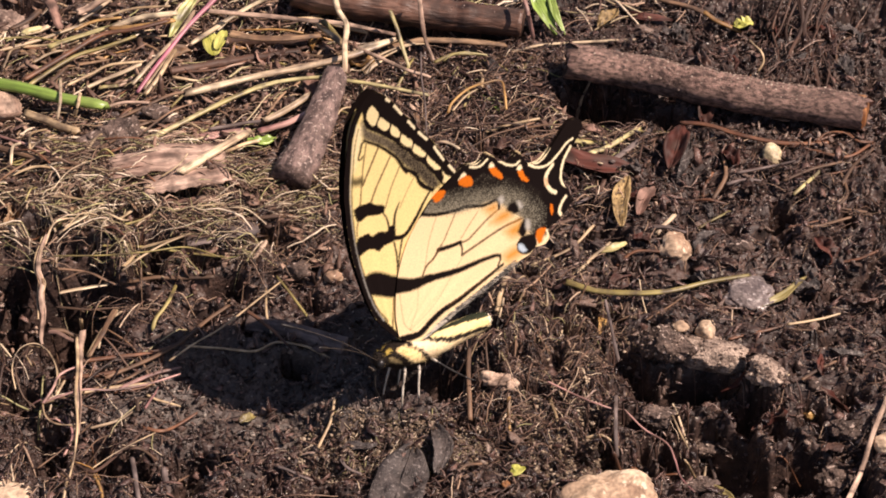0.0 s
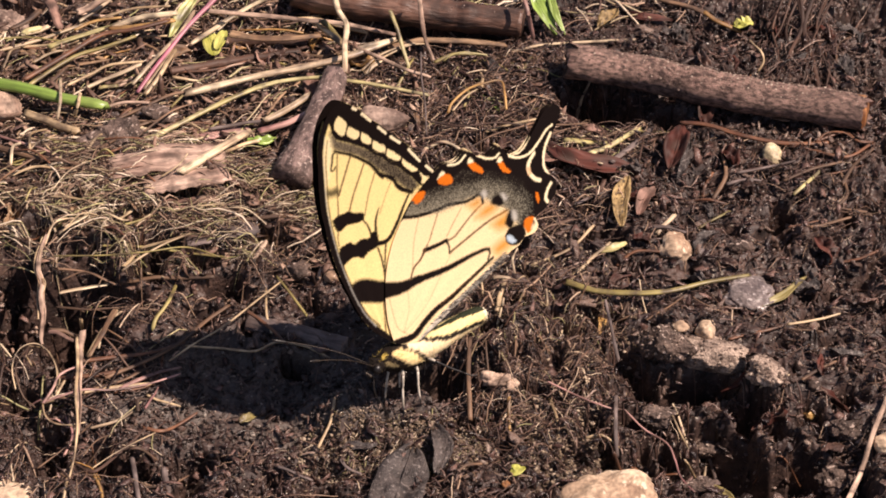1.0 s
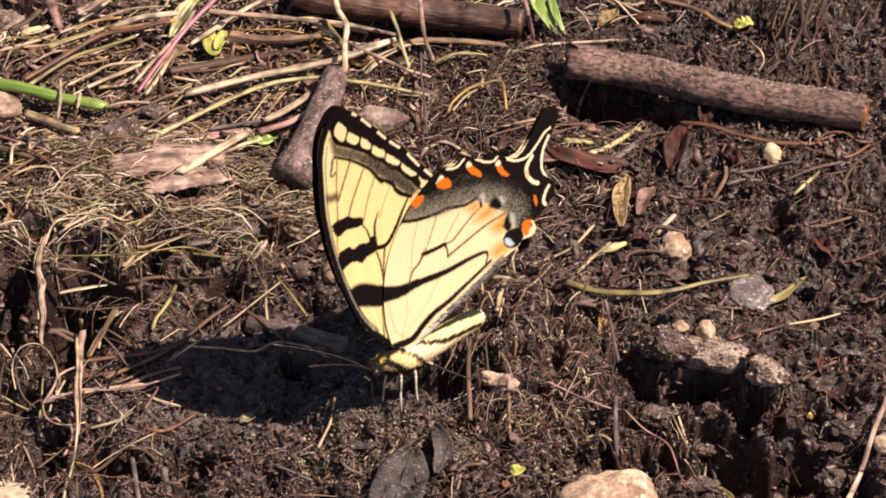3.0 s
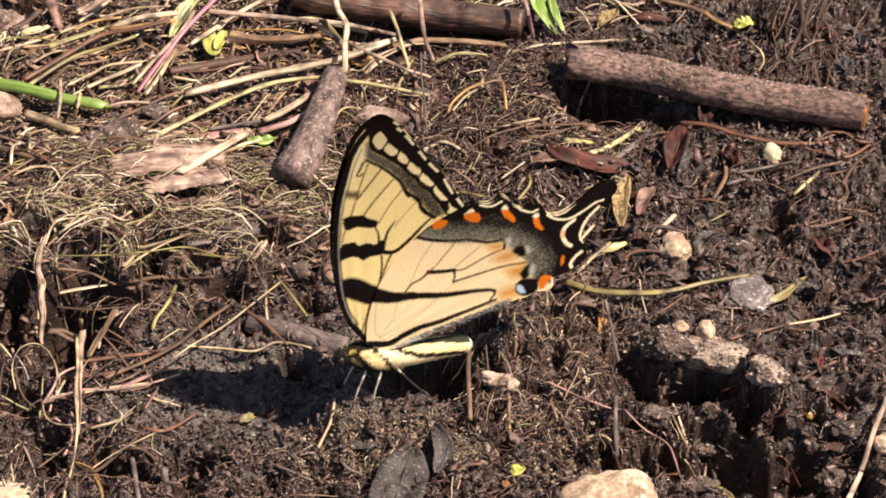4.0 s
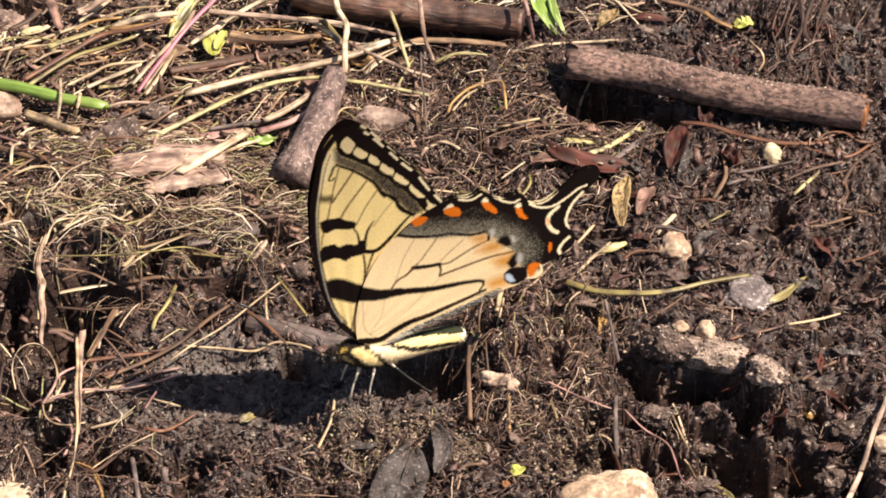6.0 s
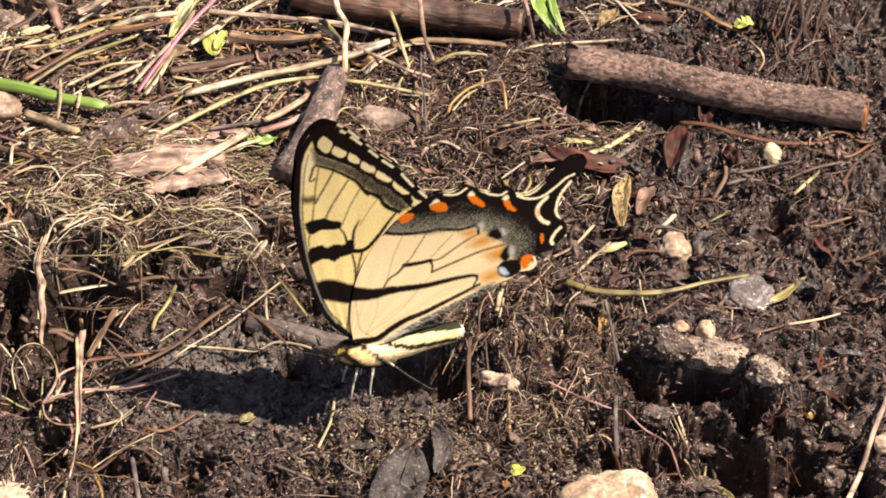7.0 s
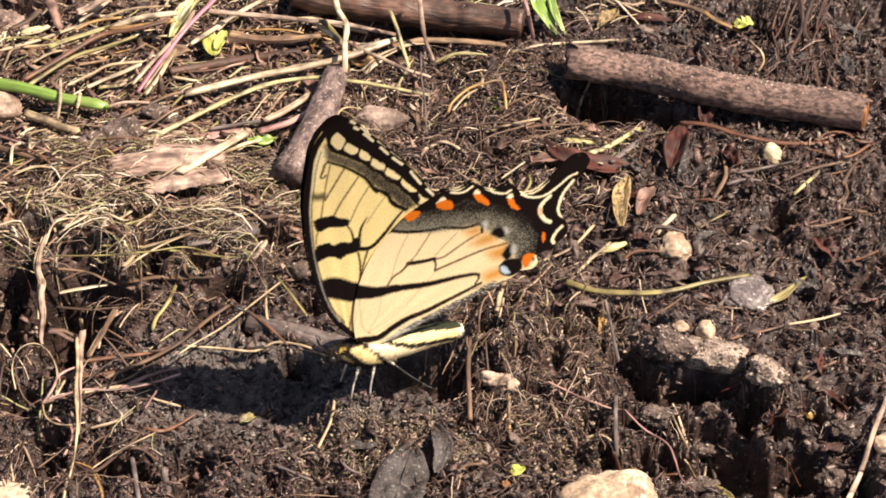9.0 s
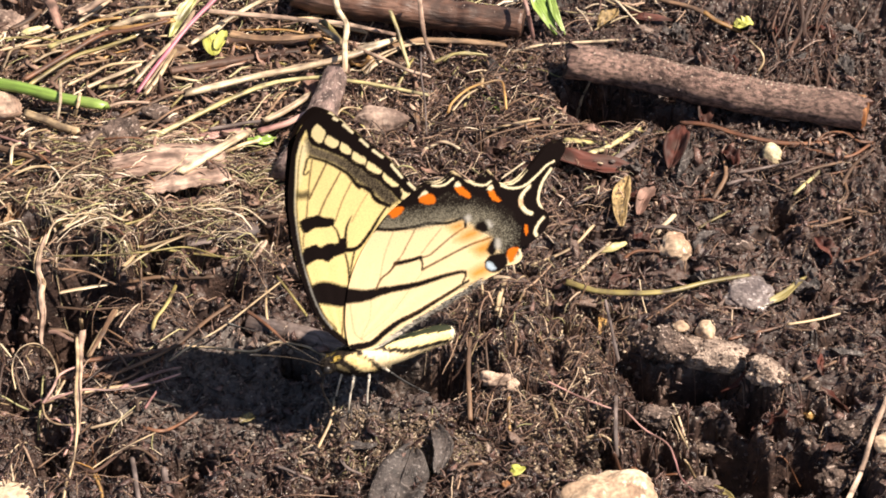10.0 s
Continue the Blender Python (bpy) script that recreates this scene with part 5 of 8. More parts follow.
# stems on the grassy bank
def frayed_reed():
    """A dry reed split into strands, hanging from the bank over a hollow."""
    thing = tagged(new('reed'), 'frayed bleached reed hanging over a hollow', 'reed')
    rs = np.random.RandomState(5)
    spine = np.array([(-75.3, -1.1, 4.0), (-76.1, -5.6, 3.5), (-76.3, -9.2, 3.0), (-75.2, -12.8, 2.8), (-75.2, -16.3, 2.0), (-74.4, -20.4, 1.5), (-74.4, -26.0, 1.0), (-73.9, -28.9, 0.6)])
    for k in range(14):
        line = glide(spine + rs.normal(0, 1, 3) * [0.4, 0.25, 0.2] + rs.normal(0, 0.2, spine.shape), 40)
        line = line[rs.randint(0, 14):40 - rs.randint(0, 14)] if k > 2 else line[2 * k:38 - 5 * k]
        r = (rs.uniform(0.08, 0.22) if k > 2 else 0.5 - 0.1 * k) * np.sin(np.linspace(0.3, 2.9, len(line))) ** 0.4
        v, f = tube(line, r, 8, 0.55 if k > 2 else 0.3, 0.25, k)
        link_mesh('strand', v, f, (CHIP, STRAW, CHIP_BROWN, BROWN)[k % 4], thing, rod=unbent(line, r, 8, k))
    return thing


frayed_reed()
stalk('stem', [(-67.8, -18.6, 3.0), (-67.7, -19.4, 3.5), (-66.4, -35.8, 4.0)], 0.38, 0.43, STRAW, 'upright tan dry stem lying on the grassy bank', 'stem', group='dry stems on the ground')
stalk('stem', [(-66.8, -36.2, 4.4), (-66.2, -42.1, 4.0), (-66.4, -45.4, 3.0)], 0.27, 0.22, PALE, 'upright bleached dry stem lying on the grassy bank', 'stem', group='dry stems on the ground')
stalk('root', [(-73.5, -19.2, 1.0), (-70.5, -18.3, 1.5), (-67.3, -19.3, 1.0)], 0.65, 0.48, BROWN, 'dark brown root across a hollow', 'root', group='roots in the soil')
stalk('root', [(-73.6, -6.2, 2.0), (-67.9, -6.1, 2.0), (-62.0, -8.0, 1.0)], 0.32, 0.27, BROWN, 'brown root across a hollow', 'root', group='roots in the soil')
stalk('root', [(-72.4, -16.8, 2.0), (-66.9, -18.3, 2.2), (-61.6, -18.6, 1.5)], 0.27, 0.22, BROWN, 'thin brown root across a hollow', 'root', group='roots in the soil')
stalk('root', [(-58.4, -8.2, 2.0), (-56.3, -3.2, 2.0), (-52.7, -9.3, 1.5)], 0.27, 0.22, PALE, 'thin pale root across a hollow', 'root', group='roots in the soil')
stalk('stem', [(-60.9, -20.3, 2.0), (-63.3, -26.4, 3.0), (-65.4, -30.9, 2.0)], 0.43, 0.43, STRAW, 'tan dry stem lying on the grassy bank', 'stem', group='dry stems on the ground')
stalk('twig', [(-62.1, -35.4, 0.8), (-54.6, -31.0, 1.2), (-48.5, -27.0, 1.5), (-44.2, -19.9, 1.0), (-40.2, -15.8, 0.6)], 0.43, 0.38, BROWN, "brown dry twig on the bank's edge", 'twig', group='twigs on the soil')
stalk('twig', [(-66.9, -32.3, 1.5), (-55.7, -29.8, 1.0), (-47.7, -26.5, 0.8)], 0.48, 0.32, RUST, 'reddish-brown twig lying on the grassy bank', 'twig', group='twigs on the soil')
stalk('twig', [(-59.2, -37.6, 0.8), (-54.6, -34.0, 0.8), (-48.3, -31.1, 0.5)], 0.48, 0.32, PINK, 'pinkish tan stem on soil', 'stem', group='dry stems on the ground')
stalk('twig', [(-73.1, -40.9, 1.5), (-67.4, -40.1, 1.5), (-60.4, -37.7, 1.0), (-54.0, -35.2, 0.5)], 0.43, 0.43, STRAW, 'tan stem on damp dark soil', 'stem', group='dry stems on the ground')
stalk('twig', [(-70.8, -36.4, 1.0), (-65.7, -35.3, 1.0), (-60.1, -33.8, 0.8)], 0.48, 0.48, RUST, 'reddish-brown twig lying on the grassy bank', 'twig', group='twigs on the soil')
stalk('twig', [(-54.6, -46.5, 0.6), (-51.2, -47.3, 0.8), (-48.4, -44.8, 0.8), (-45.2, -41.1, 0.6)], 0.42, 0.3, RUST, 'reddish-brown twig piece on damp dark soil', 'twig', group='twigs on the soil')
stalk('stem', [(-47.5, -27.1, 0.6), (-41.3, -27.1, 0.8), (-34.9, -27.8, 0.6), (-30.8, -26.2, 0.8), (-25.5, -27.2, 0.6), (-21.1, -30.1, 0.4)], 0.27, 0.27, STRAW, 'thin bent tan stem on soil', 'stem', group='dry stems on the ground')
stalk('stem', [(-53.9, -23.9, 1.0), (-53.3, -21.8, 2.0), (-51.1, -17.1, 2.5), (-50.5, -10.4, 2.5)], 0.38, 0.38, OLIVE, 'bent yellow-green stem lying on the grassy bank', 'stem', group='dry stems on the ground')
stalk('stem', [(-72.7, -6.6, 1.5), (-68.1, -6.8, 1.5), (-63.4, -7.5, 1.5)], 0.32, 0.32, PALE, 'pale thin stem lying on the grassy bank', 'stem', group='dry stems on the ground')
stalk('straw', [(-60.3, -7.7, 1.0), (-58.8, -3.8, 1.0), (-57.1, -2.3, 1.0)], 0.38, 0.38, STRAW, 'tan straw lying on the grassy bank', 'straw', group='straws in the litter')
stalk('straw', [(-57.5, -2.6, 1.5), (-51.8, -2.8, 1.5), (-47.2, -0.8, 1.0)], 0.32, 0.32, STRAW, 'tan straw lying on the grassy bank', 'straw', group='straws in the litter')
stalk('straw', [(-74.9, 9.4, 1.5), (-71.0, 10.0, 1.5), (-64.8, 6.6, 1.0)], 0.32, 0.32, STRAW, 'tan straw lying on the grassy bank', 'straw', group='straws in the litter')
stalk('straw', [(-59.7, -8.8, 0.6), (-51.7, -8.8, 0.8), (-43.1, -8.7, 0.6)], 0.48, 0.48, BROWN, 'pinkish brown root strand lying on the grassy bank', 'root', group='roots in the soil')
stalk('straw', [(-41.3, 2.5, 0.3), (-37.1, 3.7, 0.3), (-30.6, 3.7, 0.6), (-24.1, 3.7, 0.3)], 0.48, 0.48, BROWN, 'brown root strand lying on the grassy bank', 'root', group='roots in the soil')
stalk('straw', [(-64.8, -2.4, 1.5), (-57.3, -2.5, 2.0), (-46.5, -3.4, 1.5), (-41.1, -5.1, 1.0)], 0.27, 0.27, OLIVE, 'olive grass strand lying on the grassy bank', 'grass')
stalk('stem', [(-76.5, -27.8, 2.0), (-78.3, -34.5, 3.0), (-76.9, -38.9, 3.0), (-74.5, -41.0, 2.0)], 0.16, 0.16, BROWN, 'thin arching grass stem lying on the grassy bank', 'stem', group='dry stems on the ground')
stalk('stem', [(-76.5, -27.8, 2.0), (-73.8, -23.6, 3.5), (-70.1, -37.1, 3.0), (-70.5, -39.2, 2.0)], 0.16, 0.16, STRAW, 'thin arching grass stem lying on the grassy bank', 'stem', group='dry stems on the ground')
stalk('stem', [(-71.5, -40.3, 2.0), (-73.1, -41.7, 2.0), (-71.3, -45.0, 2.0), (-67.1, -46.2, 1.0)], 0.22, 0.22, BROWN, 'thin curled stem on damp dark soil', 'stem', group='dry stems on the ground')
stalk('stem', [(-66.4, -55.2, 1.0), (-62.2, -61.1, 1.5), (-57.9, -52.8, 1.5), (-53.8, -46.7, 1.0)], 0.32, 0.32, DARK_BARK, 'thin brown root on damp dark soil', 'root', group='roots in the soil')
stalk('stem', [(-62.3, -60.5, 1.0), (-60.9, -64.0, 1.0), (-60.1, -67.7, 0.6)], 0.32, 0.32, OCHRE, 'thin brown root on damp dark soil', 'root', group='roots in the soil')
stalk('stem', [(-56.0, -53.1, 1.0), (-54.4, -63.3, 1.2), (-53.6, -68.7, 0.8)], 0.48, 0.48, GREY, 'grey-tan stem on damp dark soil', 'stem', group='dry stems on the ground')
stalk('stem', [(-66.9, -56.0, 0.8), (-66.6, -65.1, 0.8), (-66.9, -68.6, 0.6)], 0.27, 0.27, STRAW, 'thin tan stem on damp dark soil', 'stem', group='dry stems on the ground')
stalk('stem', [(-50.3, -56.8, 0.6), (-48.9, -64.0, 0.5)], 0.65, 0.65, GREY, 'grey twig bit on damp dark soil', 'twig', group='twigs on the soil')
stalk('stem', [(-37.4, -16.8, 0.8), (-33.0, -22.1, 1.0), (-28.7, -26.9, 0.8)], 0.43, 0.27, RUST, 'pinkish tan stem lying on the grassy bank', 'stem', group='dry stems on the ground')
stalk('stem', [(-33.4, -11.3, 1.5), (-32.9, -19.0, 1.2), (-31.9, -23.6, 0.4)], 0.22, 0.22, STRAW, 'thin tan stem lying on the grassy bank', 'stem', group='dry stems on the ground')
stalk('stem', [(-31.3, -9.9, 1.5), (-28.0, -14.4, 1.5), (-25.2, -19.7, 0.5)], 0.27, 0.27, OLIVE, 'thin olive stem lying on the grassy bank', 'stem', group='dry stems on the ground')
stalk('stem', [(-54.4, -37.4, 0.3), (-52.4, -38.2, 0.5), (-48.2, -39.0, 0.4)], 0.27, 0.27, STRAW, 'thin forked tan root on damp dark soil', 'root', group='roots in the soil')
stalk('stem', [(-64.1, -46.4, 0.6), (-59.5, -45.2, 0.6), (-56.2, -41.7, 0.4)], 0.32, 0.32, PALE, 'thin pale stem on damp dark soil', 'stem', group='dry stems on the ground')

# stems that span hollows
stalk('stem', [(-77.6, -41.5, 3.0), (-78.6, -36.6, 4.0), (-77.5, -32.9, 5.0), (-74.8, -31.4, 5.0), (-72.4, -32.5, 4.0), (-70.6, -36.3, 3.0), (-70.6, -39.8, 2.0)], 0.12, 0.12, STRAW, 'thin grass stem arched in a loop over a hollow', 'stem', group='dry stems on the ground', spanning=True)
stalk('stem', [(-72.5, -44.7, 2.5), (-71.0, -41.5, 3.0), (-69.9, -38.3, 3.5), (-67.7, -36.4, 3.5), (-65.5, -35.3, 3.0)], 0.28, 0.22, PINK, 'pinkish bent stem at the edge of a hollow', 'stem', group='dry stems on the ground', spanning=True)
stalk('stem', [(-72.5, -44.2, 2.5), (-69.1, -43.0, 3.0), (-65.1, -41.5, 3.0), (-60.1, -40.5, 2.0), (-54.1, -37.8, 0.8), (-48.3, -34.6, 0.2)], 0.26, 0.2, PINK, 'long pinkish tan stem reaching over damp silt', 'stem', group='dry stems on the ground', spanning=True)
stalk('stem', [(-67.5, -28.1, 3.0), (-66.6, -36.6, 4.0), (-66.5, -43.5, 3.5), (-65.9, -49.0, 2.5), (-65.9, -55.9, 1.5), (-66.5, -62.5, 1.0)], 0.3, 0.2, STRAW, 'upright split dry stem at a hollow', 'stem', group='dry stems on the ground', spanning=True)
stalk('stem', [(-66.5, -27.5, 3.0), (-66.1, -38.1, 4.0), (-65.4, -45.9, 3.0), (-65.4, -52.1, 2.0)], 0.2, 0.14, CHIP, 'thin strand of an upright split stem', 'stem', group='dry stems on the ground', spanning=True)
stalk('stem', [(-66.6, -57.5, 1.0), (-64.1, -55.9, 1.5), (-62.1, -53.1, 1.5), (-59.4, -50.8, 1.0)], 0.14, 0.12, BROWN, 'thin forked brown root over a hollow', 'root', group='roots in the soil', spanning=True)
stalk('stem', [(-66.6, -57.5, 1.0), (-64.4, -58.7, 1.2), (-62.4, -59.7, 1.0), (-60.9, -62.1, 0.6)], 0.16, 0.14, OCHRE, 'thin forked ochre root over a hollow', 'root', group='roots in the soil', spanning=True)
stalk('stem', [(-62.4, -59.4, 1.0), (-59.5, -56.8, 1.2), (-55.7, -53.5, 1.2), (-51.8, -50.3, 0.8)], 0.13, 0.13, STRAW, 'thin tan root over damp soil', 'root', group='roots in the soil', spanning=True)
stalk('stem', [(-72.5, -44.7, 2.5), (-71.9, -47.1, 2.0), (-70.3, -48.5, 1.5), (-67.7, -48.7, 1.2), (-64.7, -47.9, 1.0)], 0.16, 0.14, STRAW, 'curled thin tan stem', 'stem', group='dry stems on the ground', spanning=True)
stalk('stem', [(19.1, -39.5, 3.0), (24.2, -42.5, 2.5), (28.3, -44.3, 2.0), (31.3, -45.0, 1.2)], 0.2, 0.2, PINK, 'thin pinkish stem over dark soil', 'stem', group='dry stems on the ground', spanning=True)
stalk('stem', [(32.9, -45.1, 1.5), (36.2, -50.7, 2.0), (40.1, -54.3, 2.0), (41.4, -58.3, 1.8), (42.3, -62.0, 1.2), (44.7, -65.2, 0.6)], 0.16, 0.2, PINK, 'long thin pinkish tan stem bridging pits', 'stem', group='dry stems on the ground', spanning=True)
stalk('stem', [(41.5, -46.1, 1.0), (42.6, -50.6, 1.2), (44.2, -54.5, 0.8)], 0.18, 0.16, STRAW, 'short tan straw over a pit', 'straw', group='straws in the litter', spanning=True)
stalk('stem', [(37.0, -10.1, 1.4), (37.4, -16.1, 1.8), (38.1, -20.3, 1.4), (38.6, -24.2, 0.8)], 0.12, 0.12, PALE, 'thin pale fibre on damp dark soil', 'straw', group='straws in the litter', spanning=True)
stalk('stem', [(32.2, -33.6, 2.5), (31.3, -29.1, 4.0), (30.8, -23.1, 4.0), (30.2, -17.4, 3.0)], 0.34, 0.26, GREY, 'grey-brown dry stem standing on dark soil', 'stem', group='dry stems on the ground', spanning=True)
stalk('twig', [(66.2, 5.2, 1.0), (70.0, 6.1, 1.2), (75.6, 8.0, 1.0)], 0.18, 0.14, RUST, 'thin reddish twig on wet soil', 'twig', group='twigs on the soil', spanning=True)
stalk('twig', [(73.1, 10.8, 1.0), (76.8, 9.3, 1.3), (82.7, 8.5, 1.0)], 0.2, 0.14, BROWN, 'thin brown twig on wet soil', 'twig', group='twigs on the soil', spanning=True)
stalk('twig', [(64.2, -22.2, 1.0), (69.0, -21.0, 1.2), (74.2, -19.1, 1.0)], 0.3, 0.24, STRAW, 'tan straw on wet dark soil', 'straw', group='straws in the litter', spanning=True)
stalk('twig', [(47.0, 35.0, 2.0), (51.9, 33.8, 2.4), (57.4, 31.3, 2.2), (63.9, 29.5, 2.0), (71.7, 28.8, 1.8), (76.2, 29.4, 1.5)], 0.5, 0.45, RUST, 'red-brown twig below a fallen stick', 'twig', group='twigs on the soil', spanning=True)
stalk('twig', [(73.4, 29.5, 2.0), (75.7, 31.3, 2.6), (79.0, 31.2, 2.6), (81.1, 29.5, 2.0), (82.8, 29.2, 1.6)], 0.22, 0.18, RUST, 'thin curved red-brown twig', 'twig', group='twigs on the soil', spanning=True)

stalk('stem', [(-66.4, -25.8, 3), (-66.6, -31.6, 3.5), (-66.5, -37.6, 3.5), (-66.2, -43.0, 3), (-65.9, -48.5, 2)], 0.62, 0.5, CHIP, 'wide split dry stem hanging into a hollow', 'stem', group='dry stems on the ground', spanning=True, flat=0.35, rough=0.2)
stalk('stem', [(-60.8, -19.7, 3), (-62.5, -25.7, 3.6), (-64.1, -29.6, 3), (-65.3, -31.9, 2)], 0.55, 0.4, CHIP_BROWN, 'split tan stem bent over a hollow', 'stem', group='dry stems on the ground', spanning=True, flat=0.4, rough=0.2)
stalk('root', [(-73.2, -24.1, 1), (-70.8, -25.3, 1.5), (-67.9, -26.6, 1)], 0.5, 0.4, RED_CHIP, 'short reddish root in a hollow', 'root', group='roots in the soil', spanning=True)

# stems over the branch, the moss and the bank
stalk('stem', [(-5.3, 66.7, 10.0), (-4.6, 61.1, 9.5), (-4.0, 57.9, 8.0), (-3.2, 56.2, 5.0), (-2.0, 54.2, 2.5)], 0.5, 0.4, CHIP, 'pinkish tan dry stem leaning on a dark branch', 'stem', group='dry stems on the ground', spanning=True)
stalk('stem', [(15.8, 66.7, 10.0), (17.1, 62.4, 8.5), (18.0, 61.7, 5.0), (18.5, 61.4, 2.0)], 0.46, 0.42, PINK, 'pinkish dry stem in front of a dark branch', 'stem', group='dry stems on the ground', spanning=True)
stalk('stem', [(-60.5, 43.4, 3.0), (-57.5, 49.2, 4.5), (-54.7, 54.3, 5.5), (-51.2, 59.7, 7.0), (-45.7, 66.9, 9.0)], 0.42, 0.5, MAGENTA, 'purplish pink grass stem leaning over litter', 'stem', group='dry stems on the ground', spanning=True)
stalk('stem', [(-59.7, 44.3, 3.0), (-57.2, 48.4, 4.0), (-54.9, 53.1, 5.0), (-53.1, 57.8, 6.0)], 0.3, 0.3, STRAW, 'tan grass stem beside a purplish one', 'stem', group='dry stems on the ground', spanning=True)
stalk('straw', [(-82.5, 36.4, 3.0), (-77.3, 33.9, 3.2), (-71.3, 30.7, 3.0)], 1, 0.95, STRAW, 'short broken tan straw with a cut end', 'straw', group='straws in the litter', spanning=True)
stalk('straw', [(0.9, 36.9, 3.0), (1.8, 38.9, 4.0), (4.6, 41.5, 5.0), (8.0, 43.0, 5.5), (11.4, 44.3, 5.2), (12.2, 41.2, 4.5), (12.5, 37.8, 3.0)], 0.28, 0.24, OCHRE, 'bent ochre straw arched over dead moss', 'straw', group='straws in the litter', spanning=True)
stalk('straw', [(1.8, 37.8, 3.0), (4.3, 40.6, 4.0), (6.8, 42.5, 4.5)], 0.22, 0.2, STRAW, 'thin tan straw in dead moss', 'straw', group='straws in the litter', spanning=True)
stalk('stem', [(0.0, 53.2, 3.0), (1.8, 53.8, 4.0), (4.7, 54.2, 4.4), (8.9, 54.1, 3.6)], 0.22, 0.18, FADED, 'yellow-green grass strand arched over dead moss', 'grass', spanning=True)
stalk('stem', [(-4.5, 53.6, 5.0), (-4.2, 43.8, 6.0), (-3.6, 36.3, 5.0), (-3.3, 30.0, 3.0)], 0.18, 0.16, GREY, 'thin upright grey stem in the dry litter', 'stem', group='dry stems on the ground', spanning=True)
stalk('stem', [(-16.3, 50.2, 3.0), (-13.2, 53.4, 4.0), (-9.0, 56.3, 4.0), (-4.3, 59.4, 3.0)], 0.26, 0.22, STRAW, 'thin tan stem across the litter', 'stem', group='dry stems on the ground', spanning=True)
stalk('stem', [(14.5, 28.9, 2.5), (19.5, 29.4, 3.5), (25.1, 32.1, 3.0), (28.6, 34.3, 2.0)], 0.2, 0.18, BROWN, 'thin brown stem over dead moss', 'stem', group='dry stems on the ground', spanning=True)
stalk('stem', [(5.1, 26.8, 2.5), (9.5, 29.4, 3.5), (14.0, 31.5, 3.5), (18.0, 34.7, 2.5)], 0.2, 0.2, BROWN, 'thin brown stem over dead moss', 'stem', group='dry stems on the ground', spanning=True)
stalk('stem', [(-2.7, 34.9, 2.5), (4.0, 33.1, 3.0), (10.7, 33.8, 3.0), (16.3, 34.3, 2.0)], 0.28, 0.2, DARK_BARK, 'dark root strand over dead moss', 'root', group='roots in the soil', spanning=True)
stalk('stem', [(-50.3, -32.5, 1.5), (-45.7, -28.8, 2.5), (-40.2, -23.8, 2.5), (-33.2, -14.7, 2.0), (-30.7, -11.6, 2.0)], 0.2, 0.2, STRAW, 'thin tan stem on the bank edge', 'stem', group='dry stems on the ground', spanning=True)
stalk('stem', [(-60.2, -12.3, 5.5), (-56.7, -8.9, 6.0), (-52.6, -5.2, 6.0), (-47.6, -0.9, 5.0)], 0.24, 0.2, STRAW, 'tan stem lying on matted grass', 'stem', group='dry stems on the ground', spanning=True)
stalk('stem', [(-73.3, -7.8, 5.0), (-64.1, -8.4, 6.0), (-55.6, -7.9, 6.4), (-48.3, -6.2, 6.0), (-41.9, -7.8, 5.0)], 0.2, 0.16, OLIVE, 'olive grass strand lying on matted grass', 'grass', spanning=True)
stalk('stem', [(-75.0, 7.8, 6.5), (-70.5, 6.6, 7.0), (-65.7, 6.1, 6.0)], 0.22, 0.2, STRAW, 'pale straw on matted grass', 'straw', group='straws in the litter', spanning=True)
stalk('stem', [(-72.0, -13.6, 1.0), (-67.3, -13.1, 1.5), (-63.2, -11.3, 1.0)], 0.24, 0.16, PALE, 'pale straw over a dark hollow', 'straw', group='straws in the litter', spanning=True)
stalk('stem', [(-71.5, -11.9, 3.0), (-67.3, -10.9, 4.0), (-63.0, -12.4, 3.0)], 0.2, 0.16, BROWN, 'brown root over a dark hollow', 'root', group='roots in the soil', spanning=True)

def leaf_scraps(count, cx, cy, rx, ry, materials, label, seed):
    """Torn curled bits of dead leaf, each a thing of its own."""
    rs = np.random.RandomState(seed)
    for k in range(count):
        a, r = rs.uniform(0, 2 * np.pi), math.sqrt(rs.uniform(0, 1))
        x, y, h = cx + rx * r * math.cos(a), cy + ry * r * math.sin(a), rs.uniform(0, 2 * np.pi)
        n, up = rs.uniform(1.6, 4.0), rs.uniform(0.3, 1.6)
        dx, dy = math.cos(h) * n, math.sin(h) * n
        leaf("leaf_scrap", [(x - dx, y - dy, 0.2), (x - 0.2 * dy, y + 0.2 * dx, up), (x + dx, y + dy, up * rs.uniform(0, 1.4))], rs.uniform(1.2, 3.2), materials[rs.randint(len(materials))], label, "leaf", curl=rs.uniform(0.2, 0.8), fold=rs.uniform(0.0, 0.6), tip=rs.uniform(0.35, 0.8), wavy=0.45, rib=False)


leaf_scraps(34, 58, -4, 30, 46, [MOULDY, MOULDY, RED_LEAF, GREY_LEAF], "torn dark scrap of dead leaf on wet soil", 31)
leaf_scraps(14, 62, 62, 26, 14, [MOULDY, RED_LEAF, GREY_LEAF], "torn dark scrap of dead leaf among roots", 32)
leaf_scraps(14, -50, 8, 36, 16, [CHIP_BROWN, RED_CHIP, MOULDY], "torn brown scrap of dead leaf on dry grass", 33)
leaf_scraps(16, -50, 58, 36, 18, [CHIP_BROWN, RED_CHIP, MOULDY, OCHRE], "torn brown scrap of dead leaf among straw", 34)
leaf_scraps(16, 10, 34, 26, 18, [MOULDY, CHIP_BROWN, RED_CHIP], "torn brown scrap of dead leaf in dead moss", 35)

